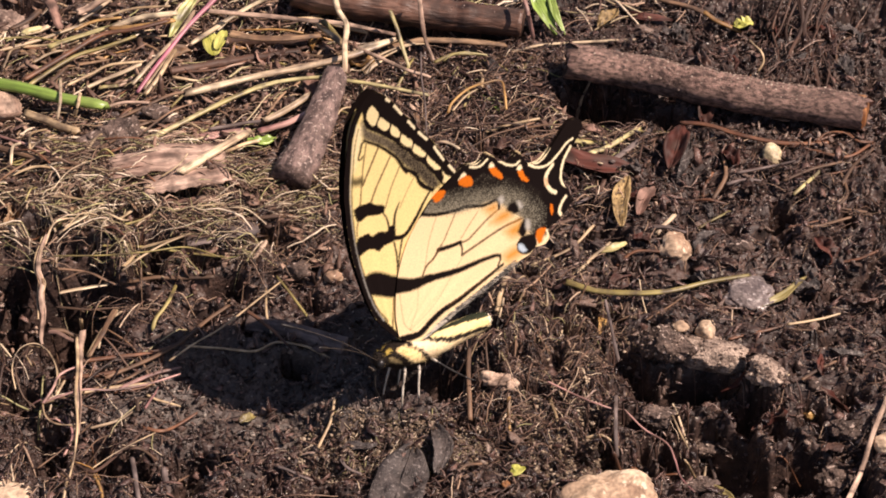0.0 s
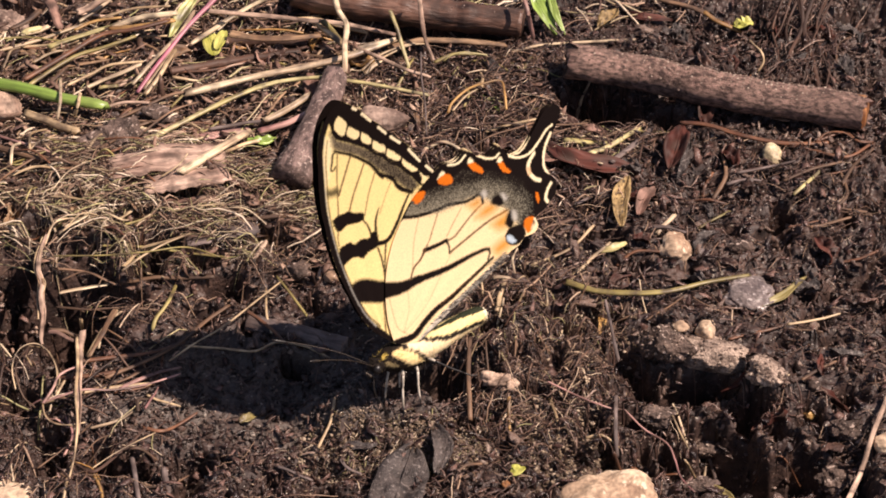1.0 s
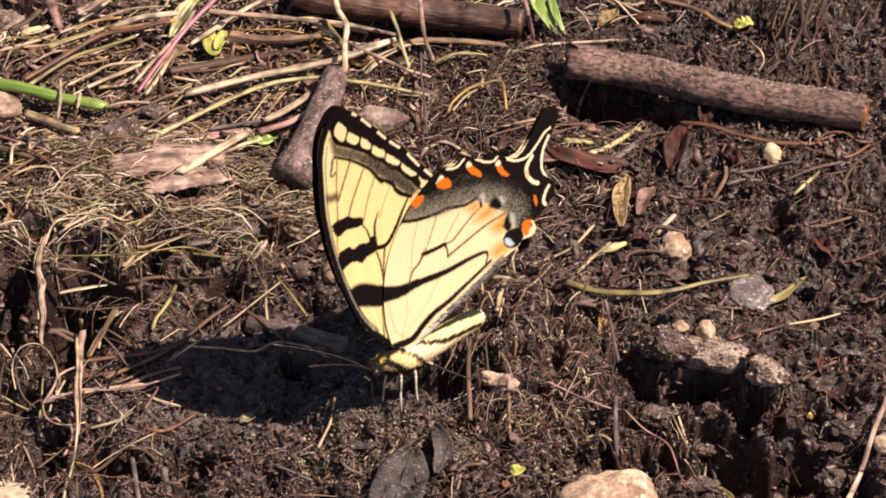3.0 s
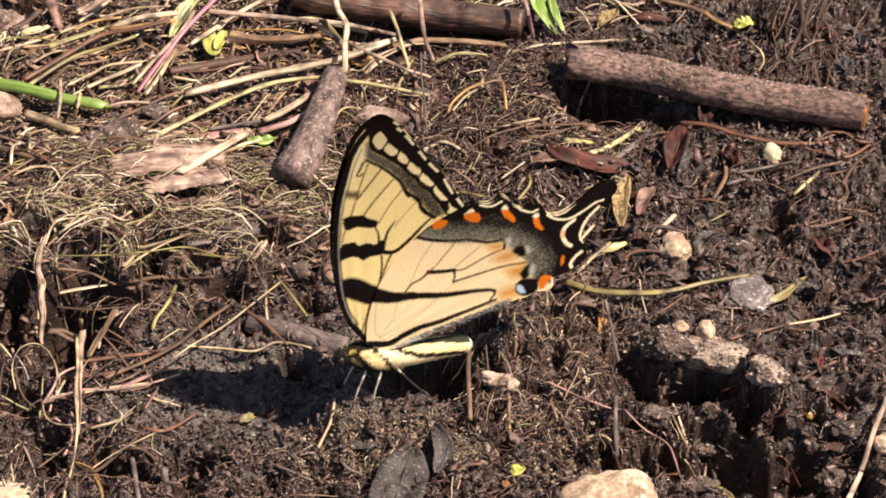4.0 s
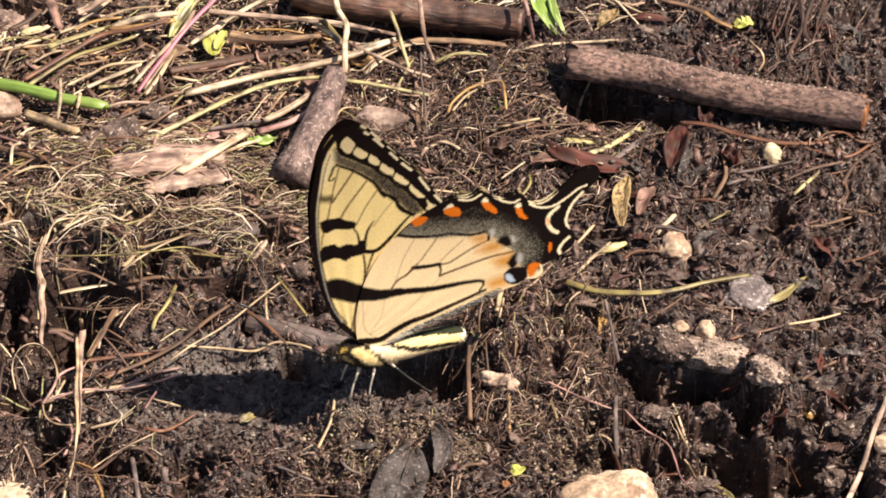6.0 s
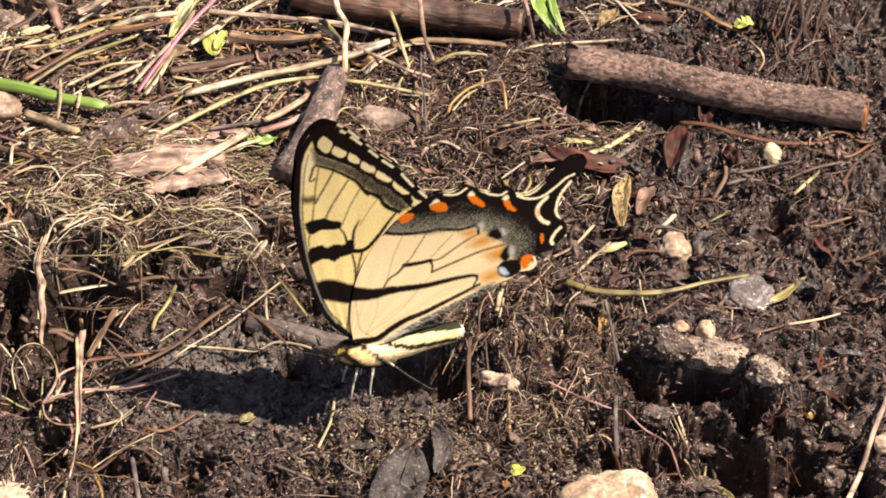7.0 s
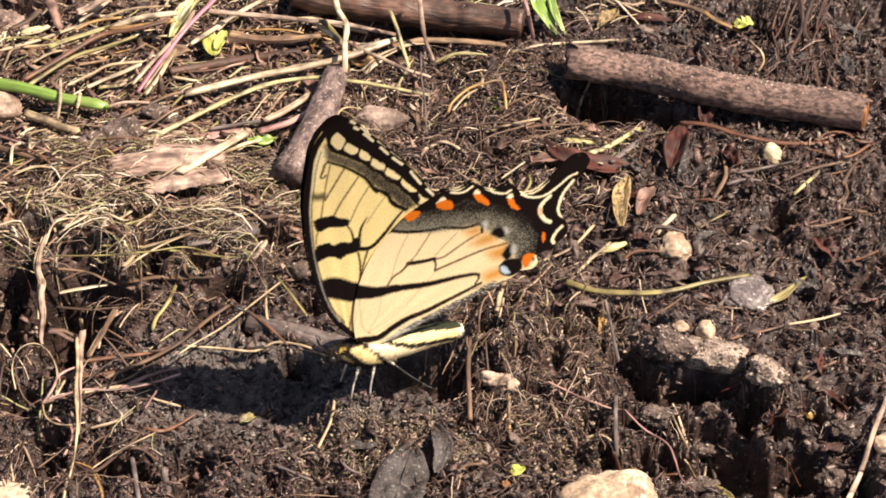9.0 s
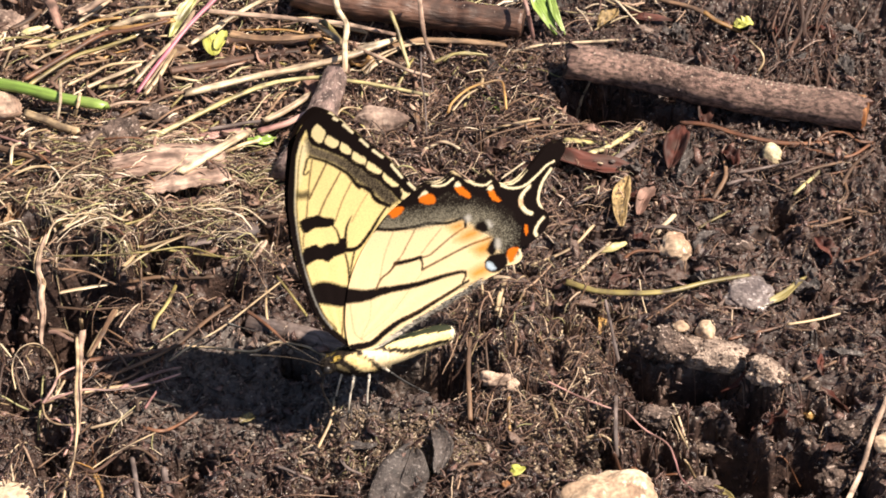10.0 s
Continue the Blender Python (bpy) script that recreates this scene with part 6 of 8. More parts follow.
# loose straw, stems and twigs
scatter("straw", 30, -52, 52, 36, 22, 24, 22, 7, 22, 0.18, 0.42, 2.2, [STRAW, OCHRE, CHIP_BROWN, OLIVE, CHIP, RUST], "tan straw piece among other dry litter", "straw", "straws in the litter", 1)
scatter("stem", 10, -55, 58, 38, 22, 14, 35, 8, 22, 0.3, 0.55, 1.2, [CHIP_BROWN, BROWN, CHIP_BROWN, GREY], "brown dry stem under straw in the litter", "stem", "dry stems on the ground", 2)
scatter("straw", 70, -56, 14, 40, 18, 8, 32, 4, 12, 0.12, 0.34, 4.0, [STRAW, PALE, STRAW, BROWN, RUST, OLIVE], "short tan straw piece on the grassy bank", "straw", "straws on the bank", 3)
scatter("straw", 30, 10, 34, 30, 24, 25, 45, 5, 13, 0.2, 0.42, 3.0, [STRAW, BROWN, PALE, RUST, OLIVE], "short straw piece among mossy rootlets", "straw", "straws in the moss", 4)
scatter("twig", 26, 58, 5, 36, 45, 20, 50, 5, 14, 0.2, 0.45, 1.2, [BROWN, BROWN, RUST, GREY], "thin dark twig on wet soil", "twig", "twigs on the soil", 5)
scatter("twig", 16, 0, -54, 70, 14, 0, 50, 5, 12, 0.2, 0.4, 1.0, [BROWN, RUST, GREY, STRAW], "thin brown twig on damp soil", "twig", "twigs on the soil", 6)
scatter("stem", 12, -72, -38, 18, 22, 60, 40, 6, 16, 0.13, 0.3, 3.0, [BROWN, RUST, BROWN, PALE], "dry stem arching over a hollow", "stem", "dry stems on the ground", 7)
scatter("stem", 12, 55, 72, 38, 18, 60, 50, 6, 16, 0.14, 0.3, 2.5, [DARK_BARK, BROWN, GREY], "dark stem behind the fallen stick", "stem", "dry stems on the ground", 8)
scatter("stem", 30, 16, -20, 13, 18, 80, 40, 4, 12, 0.12, 0.26, 4.0, [STRAW, BROWN, RUST, BROWN, PALE], "thin dry stem standing in a soil hump", "stem", "dry stems on the ground", 9)
scatter("straw", 18, -70, -35, 18, 14, 10, 45, 4, 12, 0.14, 0.34, 3.0, [PALE, STRAW, PINK, BROWN], "short dry straw at the edge of a hollow", "straw", "straws on the bank", 10)
# ---- the butterfly; its own space: x to the tail, z up its back, in millimetres ----
YELLOW, CREAMY, BLACK = (0.95, 0.73, 0.32), (0.97, 0.82, 0.54), (0.009, 0.0055, 0.005)
DUSK = (0.15, 0.118, 0.085)
SPOT, PALE_YELLOW, AMBER = (0.93, 0.74, 0.4), (0.96, 0.73, 0.42), (0.66, 0.27, 0.03)
ORANGE, DUST, BLUE, VEIN, SILVER = (0.74, 0.17, 0.014), (0.29, 0.255, 0.185), (0.5, 0.6, 0.68), (0.09, 0.042, 0.02), (0.62, 0.58, 0.52)


class Wing:
    """A flat wing with its pigment. It takes an outline, then strokes and patches of colour."""

    def __init__(self, outline, step=0.17):
        from mathutils.geometry import delaunay_2d_cdt
        edge = glide(np.vstack([outline, outline[:1]]), 420)[:-1]
        lo, hi = edge.min(0), edge.max(0)
        gx, gz = np.meshgrid(np.arange(lo[0], hi[0], step), np.arange(lo[1], hi[1], step * 0.87))
        gx = gx + (np.arange(len(gx)) % 2)[:, None] * step * 0.5
        p = np.stack([gx.ravel(), gz.ravel()], 1)
        p = p[self.inside(p, edge) & (self.far(p, np.vstack([edge, edge[:1]])) > step * 0.45)]
        every = np.vstack([edge, p])
        n = len(edge)
        v, _, f, *_ = delaunay_2d_cdt([Vector(q) for q in every], [], [list(range(n))], 1, 1e-6)
        self.p = np.array([q[:] for q in v])
        self.faces = [tuple(q) for q in f]
        self.edge = np.vstack([edge, edge[:1]])
        self.colour = np.tile(np.array(YELLOW), (len(self.p), 1))
        self.rs = np.random.RandomState(len(self.p))
        self.fuzz = self.rs.normal(0, 0.05, len(self.p))

    @staticmethod
    def inside(p, poly):
        hit = np.zeros(len(p), bool)
        for a, b in zip(poly, np.roll(poly, -1, 0)):
            cross = (a[1] > p[:, 1]) != (b[1] > p[:, 1])
            hit ^= cross & (p[:, 0] < (b[0] - a[0]) * (p[:, 1] - a[1]) / (b[1] - a[1] + 1e-12) + a[0])
        return hit

    @staticmethod
    def far(p, line, widths=None):
        """Distance to a line, less its half width there."""
        best = np.full(len(p), 1e9)
        for k in range(len(line) - 1):
            a, d = line[k], line[k + 1] - line[k]
            u = np.clip(((p - a) @ d) / (d @ d + 1e-12), 0, 1)
            r = np.linalg.norm(p - a - u[:, None] * d, axis=1)
            if widths is not None:
                r = r - (widths[k] + (widths[k + 1] - widths[k]) * u)
            best = np.minimum(best, r)
        return best

    def lay(self, mask, colour):
        self.colour += (np.array(colour) - self.colour) * np.clip(mask, 0, 1)[:, None]

    def stroke(self, colour, points, w0, w1=None, soft=0.3, share=1.0):
        line = glide(points, max(6, 4 * len(points)))
        half = np.linspace(w0, w0 if w1 is None else w1, len(line)) / 2
        self.lay(share * np.clip(0.5 - (self.far(self.p, line, half) + self.fuzz) / soft, 0, 1), colour)

    def patch(self, colour, points, soft=0.45, share=1.0, round_off=True):
        poly = glide(points + points[:1], 40)[:-1] if round_off else np.array(points)
        d = self.far(self.p, np.vstack([poly, poly[:1]]))
        d = np.where(self.inside(self.p, poly), -d, d)
        self.lay(share * np.clip(0.5 - (d + self.fuzz * 1.4) / soft, 0, 1), colour)

    def rim(self, colour, width, soft=0.3):
        self.lay(np.clip(0.5 - (self.far(self.p, self.edge) - width) / soft, 0, 1), colour)

    def dust(self, colour, points, share, soft=1.2):
        """Loose scales of another colour over an area."""
        poly = np.array(points)
        d = self.far(self.p, np.vstack([poly, poly[:1]]))
        d = np.where(self.inside(self.p, poly), -d, d)
        amount = share * np.clip(0.5 - d / soft, 0, 1)
        speck = np.clip(0.5 + (amount - self.rs.uniform(0, 1, len(self.p))) * 2.2, 0, 1) * (amount > 0)
        self.lay(0.7 * speck + 0.3 * amount, colour)

    def link(self, name, parent, label, bend=None):
        """Skin of both sides, 0.12 thick, gently fluted along its ribs."""
        n = len(self.p)
        wave = 0.03 * np.sin(np.arctan2(self.p[:, 1] - 2, self.p[:, 0] - 1) * 34) + 0.22 * vnoise(self.p[:, 0] / 18 + 3, self.p[:, 1] / 14, 1.0)
        wave = wave + 0.15 * self.p[:, 1] - 0.0032 * self.p[:, 1] ** 2 - 1.0
        v = np.vstack([np.stack([self.p[:, 0], wave - 0.06, self.p[:, 1]], 1), np.stack([self.p[:, 0], wave + 0.06, self.p[:, 1]], 1)])
        if bend is not None:
            tip, way, reach, shift = (np.array(q, float) for q in bend)
            u = np.clip(1 - ((tip - self.p) @ way) / reach, 0, 1) ** 1.4
            v = v + np.concatenate([u, u])[:, None] * shift
        f = [q for q in self.faces] + [tuple(k + n for k in q[::-1]) for q in self.faces]
        ob = link_mesh(name, v, f, MEMBRANE, parent)
        layer = ob.data.color_attributes.new("pigment", "FLOAT_COLOR", "POINT")
        rgba = np.ones((2 * n, 4))
        rgba[:, :3] = np.vstack([self.colour, self.colour])
        layer.data.foreach_set("color", rgba.ravel())
        ob["label"] = label
        return ob


def forewing():
    w = Wing([(2.3, 2.4), (0.5, 4.9), (-0.7, 6.8), (-1.7, 8.9), (-2.3, 11.3), (-2.7, 13.7), (-3, 16.4), (-3.3, 19.2), (-3.5, 21.9), (-3.5, 25.1), (-3.4, 28.1), (-3.1, 31.1), (-2.9, 34.1), (-2.2, 38.2), (-1.4, 41.6), (-0.8, 43.8), (-0.2, 46.1), (0.7, 48.2), (1.7, 49.8), (2.8, 51), (4.1, 52), (5.1, 52.4), (6.1, 52.3), (7.4, 51.3), (8.6, 50.1), (9.5, 48.8), (10.6, 47), (11.6, 45.2), (12.8, 43.6), (14.1, 41.3), (15.2, 39.7), (16.6, 37.5), (17.6, 35.8), (18.4, 33.9), (19.3, 31.9), (20.1, 30.3), (20.9, 28.6), (20.8, 28.7), (18.4, 25.6), (14.2, 18.5), (7.3, 8.2), (3.1, 3.5)], 0.16)
    w.patch(CREAMY, [(0.4, 42), (1.4, 46), (2.7, 47.3), (3.1, 45.6), (1.7, 42.6), (-0.1, 38.5)], soft=1.2, share=0.6)
    w.stroke(VEIN, [(3.2, 42.9), (2, 38.8), (1.1, 35.4), (0.1, 31.5)], 0.29, share=0.9)
    w.stroke(VEIN, [(5.6, 41), (2.8, 37.1), (1.3, 35.1)], 0.38, share=0.95)
    w.stroke(VEIN, [(7.7, 37.9), (4, 33.4), (2, 30.3)], 0.36, share=0.95)
    w.stroke(VEIN, [(9.7, 35.4), (7, 31.9), (5.1, 28.6)], 0.29, share=0.8)
    w.stroke(VEIN, [(12.2, 31.9), (9.9, 29.5), (8, 27.1)], 0.25, share=0.5)
    w.stroke(BLACK, [(8.1, 28.2), (6.8, 26.3), (6.1, 24)], 0.28, 0.67)
    w.stroke(BLACK, [(4.4, 28.1), (5, 26.1), (5.1, 24.4)], 0.29, 0.45)
    w.stroke(VEIN, [(-0.9, 28.7), (-1.4, 27.2), (-1.6, 26)], 0.27, share=0.9)
    w.patch(DUSK, [(2.8, 48.1), (4, 45.6), (6.1, 43.7), (8.3, 41.4), (10.3, 39.1), (12.7, 35.9), (14.9, 32.6), (16.6, 29.6), (17, 27.9), (15.5, 27.4), (14.1, 29.1), (12.5, 32), (10.5, 34.7), (8.3, 38.4), (6, 41.1), (3.7, 43.1), (2.7, 44.5)], soft=0.9, share=0.95)
    w.dust(BLACK, [(2.8, 47.7), (4, 45.6), (6.1, 43.7), (8.3, 41.4), (10.3, 39.1), (12.7, 35.9), (14.9, 32.6), (16.6, 29.6), (17, 27.6), (15.5, 27.4), (14.1, 29.1), (12.5, 32), (10.5, 34.7), (8.3, 38.4), (6, 41.1), (3.7, 43.1), (2.7, 44.5)], 0.3, soft=1.2)
    w.dust(BLACK, [(8.2, 41.7), (10.3, 39.1), (12.7, 35.9), (14.9, 32.6), (17, 29.4), (17.2, 26.9), (15.3, 27.3), (13.9, 29.4), (12.1, 32.8), (10, 36.1)], 0.5, soft=2.6)
    w.stroke(BLACK, [(5.5, 41.4), (6.5, 43), (7.2, 43.7)], 0.25, share=0.6)
    w.stroke(BLACK, [(7.8, 38.7), (8.9, 40.2), (9.5, 40.8)], 0.25, share=0.6)
    w.stroke(BLACK, [(10, 35.1), (11, 37.2), (11.9, 37.8)], 0.25, share=0.6)
    w.stroke(BLACK, [(12.6, 31.8), (13.6, 33.2), (14.7, 34)], 0.25, share=0.6)
    w.stroke(BLACK, [(2.8, 43.8), (4, 42.7), (5.7, 41.2), (7.7, 38.9), (9.3, 36.6), (10.2, 34.3), (11.6, 33), (12.5, 31.9), (12.9, 30.2), (13.8, 28.8), (15.3, 27.4)], 0.47, 0.84)
    w.stroke(BLACK, [(10.2, 34.2), (10.7, 33.4)], 0.78)
    w.stroke(BLACK, [(11.8, 32.7), (12.2, 32.1)], 0.78)
    w.stroke(BLACK, [(13.1, 29.8), (13.6, 29)], 0.78)
    w.stroke(BLACK, [(3.1, 43.5), (2.3, 43.3), (1.8, 42), (1.2, 40.7), (1.6, 40.3), (2.2, 40.7)], 0.47, 0.34)
    w.patch(BLACK, [(-0.7, 37.8), (0.2, 37.1), (1.4, 36.8), (1.5, 35.6), (0.5, 35.4), (-1, 36.2)], soft=1, share=0.85)
    w.patch(BLACK, [(-1.4, 31.3), (-0.1, 31.6), (1.1, 31.3), (2.3, 31.1), (3.4, 30), (4.6, 29.5), (5, 28.6), (4.6, 27.9), (4, 27.8), (2.7, 28.1), (1.2, 28.7), (0.2, 28.5), (-0.9, 28.5), (-1.4, 30.1)], soft=0.3)
    w.patch(BLACK, [(-1.6, 25.5), (-0, 25.5), (0.8, 25.4), (1.4, 24.5), (2.9, 24.6), (4.6, 24), (5.2, 24.6), (6.3, 24.3), (6.2, 22.6), (5.5, 21.4), (4.1, 21.5), (3, 21.4), (2.1, 20.9), (1.3, 21.7), (0.2, 22.3), (-0.7, 22.2), (-2.1, 21.9), (-2.4, 23.6)], soft=0.32)
    w.patch(BLACK, [(-2, 17.7), (-0.8, 17.8), (0.5, 17.6), (2.2, 16.5), (3.6, 15.3), (5, 14.3), (4.7, 12.4), (4.1, 10.8), (2.1, 11.4), (0.7, 12.3), (-0.8, 13.2), (-1.9, 14), (-2.2, 16)], soft=0.6)
    w.stroke(BLACK, [(14.6, 27.3), (12.7, 25.5), (10.9, 23.6), (8.5, 21.7), (7.1, 21.5), (5.8, 21.9)], 0.45, 1.01)
    w.stroke(BLACK, [(5.5, 21.1), (5.5, 18.7), (5.1, 16.2), (4.6, 14.3)], 0.38)
    w.stroke(BLACK, [(7.3, 21.1), (6.3, 18.9), (5.3, 16.4)], 0.4, 0.34)
    w.stroke(VEIN, [(2.9, 11), (2, 8), (1.1, 4.8)], 0.34, share=0.9)
    w.patch(BLACK, [(2.8, 51.1), (4.2, 52.2), (6.1, 52.6), (8.6, 50.4), (11.7, 45.4), (15.3, 40), (18.5, 34.2), (21.3, 28.4), (22.1, 27.2), (20.6, 26.2), (18, 26.7), (16.8, 28.5), (15.9, 30.7), (14.4, 33.6), (12, 36.8), (9.7, 39.9), (7.9, 41.7), (5.4, 44.2), (3.4, 46.1), (3.2, 48.3)], soft=0.35)
    w.patch(SPOT, [(5.2, 50), (6, 48.7), (6.5, 47.1), (5.9, 45.9), (5, 45.8), (4.2, 46.9), (3.9, 48.3), (4.3, 49.4)], soft=0.2)
    w.patch(SPOT, [(6.7, 46.8), (7.7, 45.6), (8.5, 44.5), (8.2, 43.6), (7.3, 43.6), (6.5, 44.5), (5.9, 45.8)], soft=0.2)
    w.patch(SPOT, [(9, 44.1), (9.9, 42.9), (10.5, 41.6), (10.4, 40.8), (9.5, 41.2), (8.7, 42.2), (8.5, 43.4)], soft=0.2)
    w.patch(SPOT, [(10.8, 41.3), (11.8, 40), (12.8, 38.7), (12.7, 37.7), (11.7, 38.1), (10.8, 39.1), (10.3, 40.3)], soft=0.2)
    w.patch(SPOT, [(13.1, 38.1), (13.9, 37), (14.8, 35.7), (15.3, 34.6), (14.4, 34.7), (13.4, 35.7), (12.6, 36.8), (12.4, 37.8)], soft=0.2)
    w.patch(SPOT, [(15.5, 34.7), (16, 33.5), (16.7, 32.5), (17.7, 31), (17.5, 30.6), (16.5, 31.1), (15.7, 32.4), (15.2, 33.6)], soft=0.2)
    w.patch(SPOT, [(17.9, 30.2), (18.5, 29.2), (19.2, 28.3), (20.1, 28), (21, 28.5), (21.4, 27.9), (20.4, 27.1), (19.2, 27), (17.8, 27.7), (18.1, 28.7)], soft=0.2)
    w.stroke(BLACK, [(3.3, 47.7), (4.1, 46), (5, 45), (6.1, 44.2), (7.3, 42.9), (8.4, 41.6), (9.4, 40.4), (10.5, 38.6), (11.8, 37.2), (13, 35.1), (14.4, 33.6), (15.6, 31.4), (16.9, 29.9)], 0.62)
    w.stroke(BLACK, [(6.6, 47.2), (5.6, 45.4)], 0.36)
    w.stroke(BLACK, [(8.8, 44.3), (8, 42.3)], 0.36)
    w.stroke(BLACK, [(10.7, 41.4), (10.1, 40)], 0.36)
    w.stroke(BLACK, [(13, 38.2), (12.3, 36.8)], 0.36)
    w.stroke(BLACK, [(15.5, 34.7), (14.7, 33.5)], 0.36)
    w.stroke(BLACK, [(17.9, 30.6), (17.5, 29.5)], 0.36)
    w.stroke(CREAMY, [(8.3, 49.9), (8.9, 49.1)], 0.5, soft=0.2, share=0.95)
    w.stroke(CREAMY, [(9.9, 47.6), (11.3, 45.2)], 0.5, soft=0.2, share=0.95)
    w.stroke(CREAMY, [(12.5, 43.1), (13.6, 41.1)], 0.5, soft=0.2, share=0.95)
    w.stroke(CREAMY, [(14.4, 39.8), (15.9, 37.6)], 0.5, soft=0.2, share=0.95)
    w.stroke(CREAMY, [(17.2, 35.4), (18.6, 32.1)], 0.5, soft=0.2, share=0.95)
    w.stroke(CREAMY, [(19.6, 30.4), (20.7, 28.4)], 0.5, soft=0.2, share=0.95)
    w.stroke(BLACK, [(5.2, 52), (3.4, 51), (1.8, 49.2), (0.7, 47.3), (-0.3, 44.7), (-1, 41.4), (-1.8, 37.4), (-2.5, 33.3), (-2.7, 30.3), (-2.9, 26.9), (-2.9, 23), (-2.8, 19.2), (-2.4, 15.4), (-1.9, 11.8), (-1, 8.6), (0, 6.5), (1.5, 3.7)], 1.57, 1.46)
    w.stroke(SILVER, [(1.7, 47.5), (0.4, 43.7), (-0.4, 39.9), (-1.4, 35.3), (-1.9, 31.2), (-2.2, 27), (-2.3, 22.8), (-2.2, 18.7), (-1.9, 14.6), (-1.2, 10.7), (-0.1, 7.8)], 0.22, 0.25, share=0.55)
    w.stroke(BLACK, [(2, 46.7), (0.7, 43.1), (-0.3, 38.6), (-1.2, 34.6), (-1.7, 30.7), (-2, 26.6), (-2.1, 22.5), (-1.9, 18.6), (-1.6, 14.5), (-0.8, 10.6), (0.6, 7.3)], 0.2, 0.4, share=0.8)
    return w


def hindwing():
    w = Wing([(1.9, 3.1), (2.3, 7.7), (3.8, 12.9), (5.6, 16.7), (7.9, 20.0), (10.9, 23.0), (14.3, 25.8), (17.0, 27.1), (20.2, 28.4), (21.4, 28.9), (23.1, 29.0), (24.9, 28.3), (26.5, 28.4), (28.1, 29.1), (29.3, 28.0), (30.2, 26.3), (32.0, 25.4), (33.7, 25.7), (35.1, 26.3), (35.8, 24.7), (36.7, 22.9), (38.8, 22.4), (41.1, 23.1), (43.7, 24.8), (46.3, 26.7), (48.1, 27.4), (49.9, 26.9), (50.5, 25.4), (49.2, 23.6), (47.0, 21.8), (44.8, 19.8), (43.4, 17.6), (43.4, 15.3), (44.2, 13.2), (43.8, 11.4), (42.0, 10.1), (39.7, 9.2), (37.5, 8.8), (37.4, 7.2), (36.1, 6.3), (34.0, 6.6), (32.3, 5.9), (30.1, 5.7), (26.6, 4.8), (23.1, 3.8), (18.5, 3.0), (14.6, 2.2), (9.4, 1.1), (6.2, 0.8), (3.3, 1.9)], 0.16)
    w.colour[:] = PALE_YELLOW
    w.stroke(VEIN, [(15.3, 22.6), (12.5, 18.2), (10.5, 13.8)], 0.22, share=0.45)
    w.stroke(VEIN, [(19.1, 20.9), (15.8, 17), (14.2, 15.7)], 0.29, share=0.8)
    w.stroke(VEIN, [(23.8, 18.9), (21.3, 17.1), (19.2, 15.5)], 0.22, share=0.6)
    w.stroke(VEIN, [(28.1, 17.3), (24.8, 16.3), (20.8, 14.6), (18.7, 14.6)], 0.38, share=0.9)
    w.stroke(VEIN, [(32.4, 13.3), (28.1, 13.4), (23.5, 12.9), (18.7, 12.3)], 0.45, share=0.95)
    w.stroke(VEIN, [(4.4, 13.1), (3.9, 10), (3.6, 5.4), (4.9, 3.2)], 0.22, share=0.4)
    w.stroke(VEIN, [(8.2, 11.7), (7.1, 7.4), (4.5, 3.8)], 0.2, share=0.3)
    w.stroke(VEIN, [(18.9, 12.1), (14.7, 8.9), (10.6, 5.9), (4.4, 3.5)], 0.2, share=0.3)
    w.patch(AMBER, [(25.1, 18.6), (27.3, 18.9), (28.1, 18.2), (27.6, 17.3), (26, 17.3)], soft=2.0, share=0.9)
    w.patch(AMBER, [(25.9, 15.5), (28.4, 16.6), (30.5, 16), (30.2, 14.5), (27.7, 14.5)], soft=2.0, share=0.9)
    w.patch(AMBER, [(28.3, 12.5), (30.7, 13.1), (32.4, 12.8), (31.9, 10.6), (29.6, 10.7)], soft=2.0, share=0.9)
    w.patch(AMBER, [(26.9, 8.2), (29.1, 8.7), (30.5, 8.4), (30.9, 6.7), (27.5, 6.5)], soft=2.0, share=0.9)
    w.patch(DUST, [(11.2, 23.8), (15.0, 26.5), (20.8, 28.7), (26.4, 28.6), (32.6, 26.3), (39.4, 23.1), (45.3, 21.4), (46.0, 13.6), (42.3, 9.7), (37.3, 8.4), (33.8, 8.7), (32.9, 12.8), (29.2, 17.5), (28.1, 19.1), (24.1, 19.9), (19.3, 20.7), (15.4, 22.4)], soft=0.8)
    w.dust(BLACK, [(12.9, 24.4), (17.8, 26.6), (25.0, 25.2), (31.2, 22.6), (38.6, 19.3), (45.9, 17.3), (43.9, 9.9), (37.3, 8.4), (33.7, 8.5), (33.2, 12.1), (30.4, 16.8), (28.3, 18.8), (23.1, 20.3), (18.6, 21.4)], 0.55, soft=2.5)
    w.dust(BLACK, [(14.9, 25.3), (18.0, 27.1), (25.4, 26.1), (31.8, 24.1), (39.2, 20.8), (45.9, 17.3), (43.9, 9.9), (37.3, 8.4), (33.9, 8.9), (34.4, 12.1), (33.6, 17.5), (30.2, 20.2), (24.1, 22.7), (18.9, 24.1)], 0.82, soft=3.4)
    w.dust(BLACK, [(17.3, 26.9), (22.0, 28.2), (27.0, 26.4), (31.7, 23.8), (38.0, 19.7), (45.3, 17.7), (43.7, 9.4), (37.3, 8.4), (35.4, 9.0), (37.3, 14.0), (35.1, 17.8), (30.7, 21.4), (24.7, 24.2), (20.1, 25.2)], 0.7, soft=2.4)
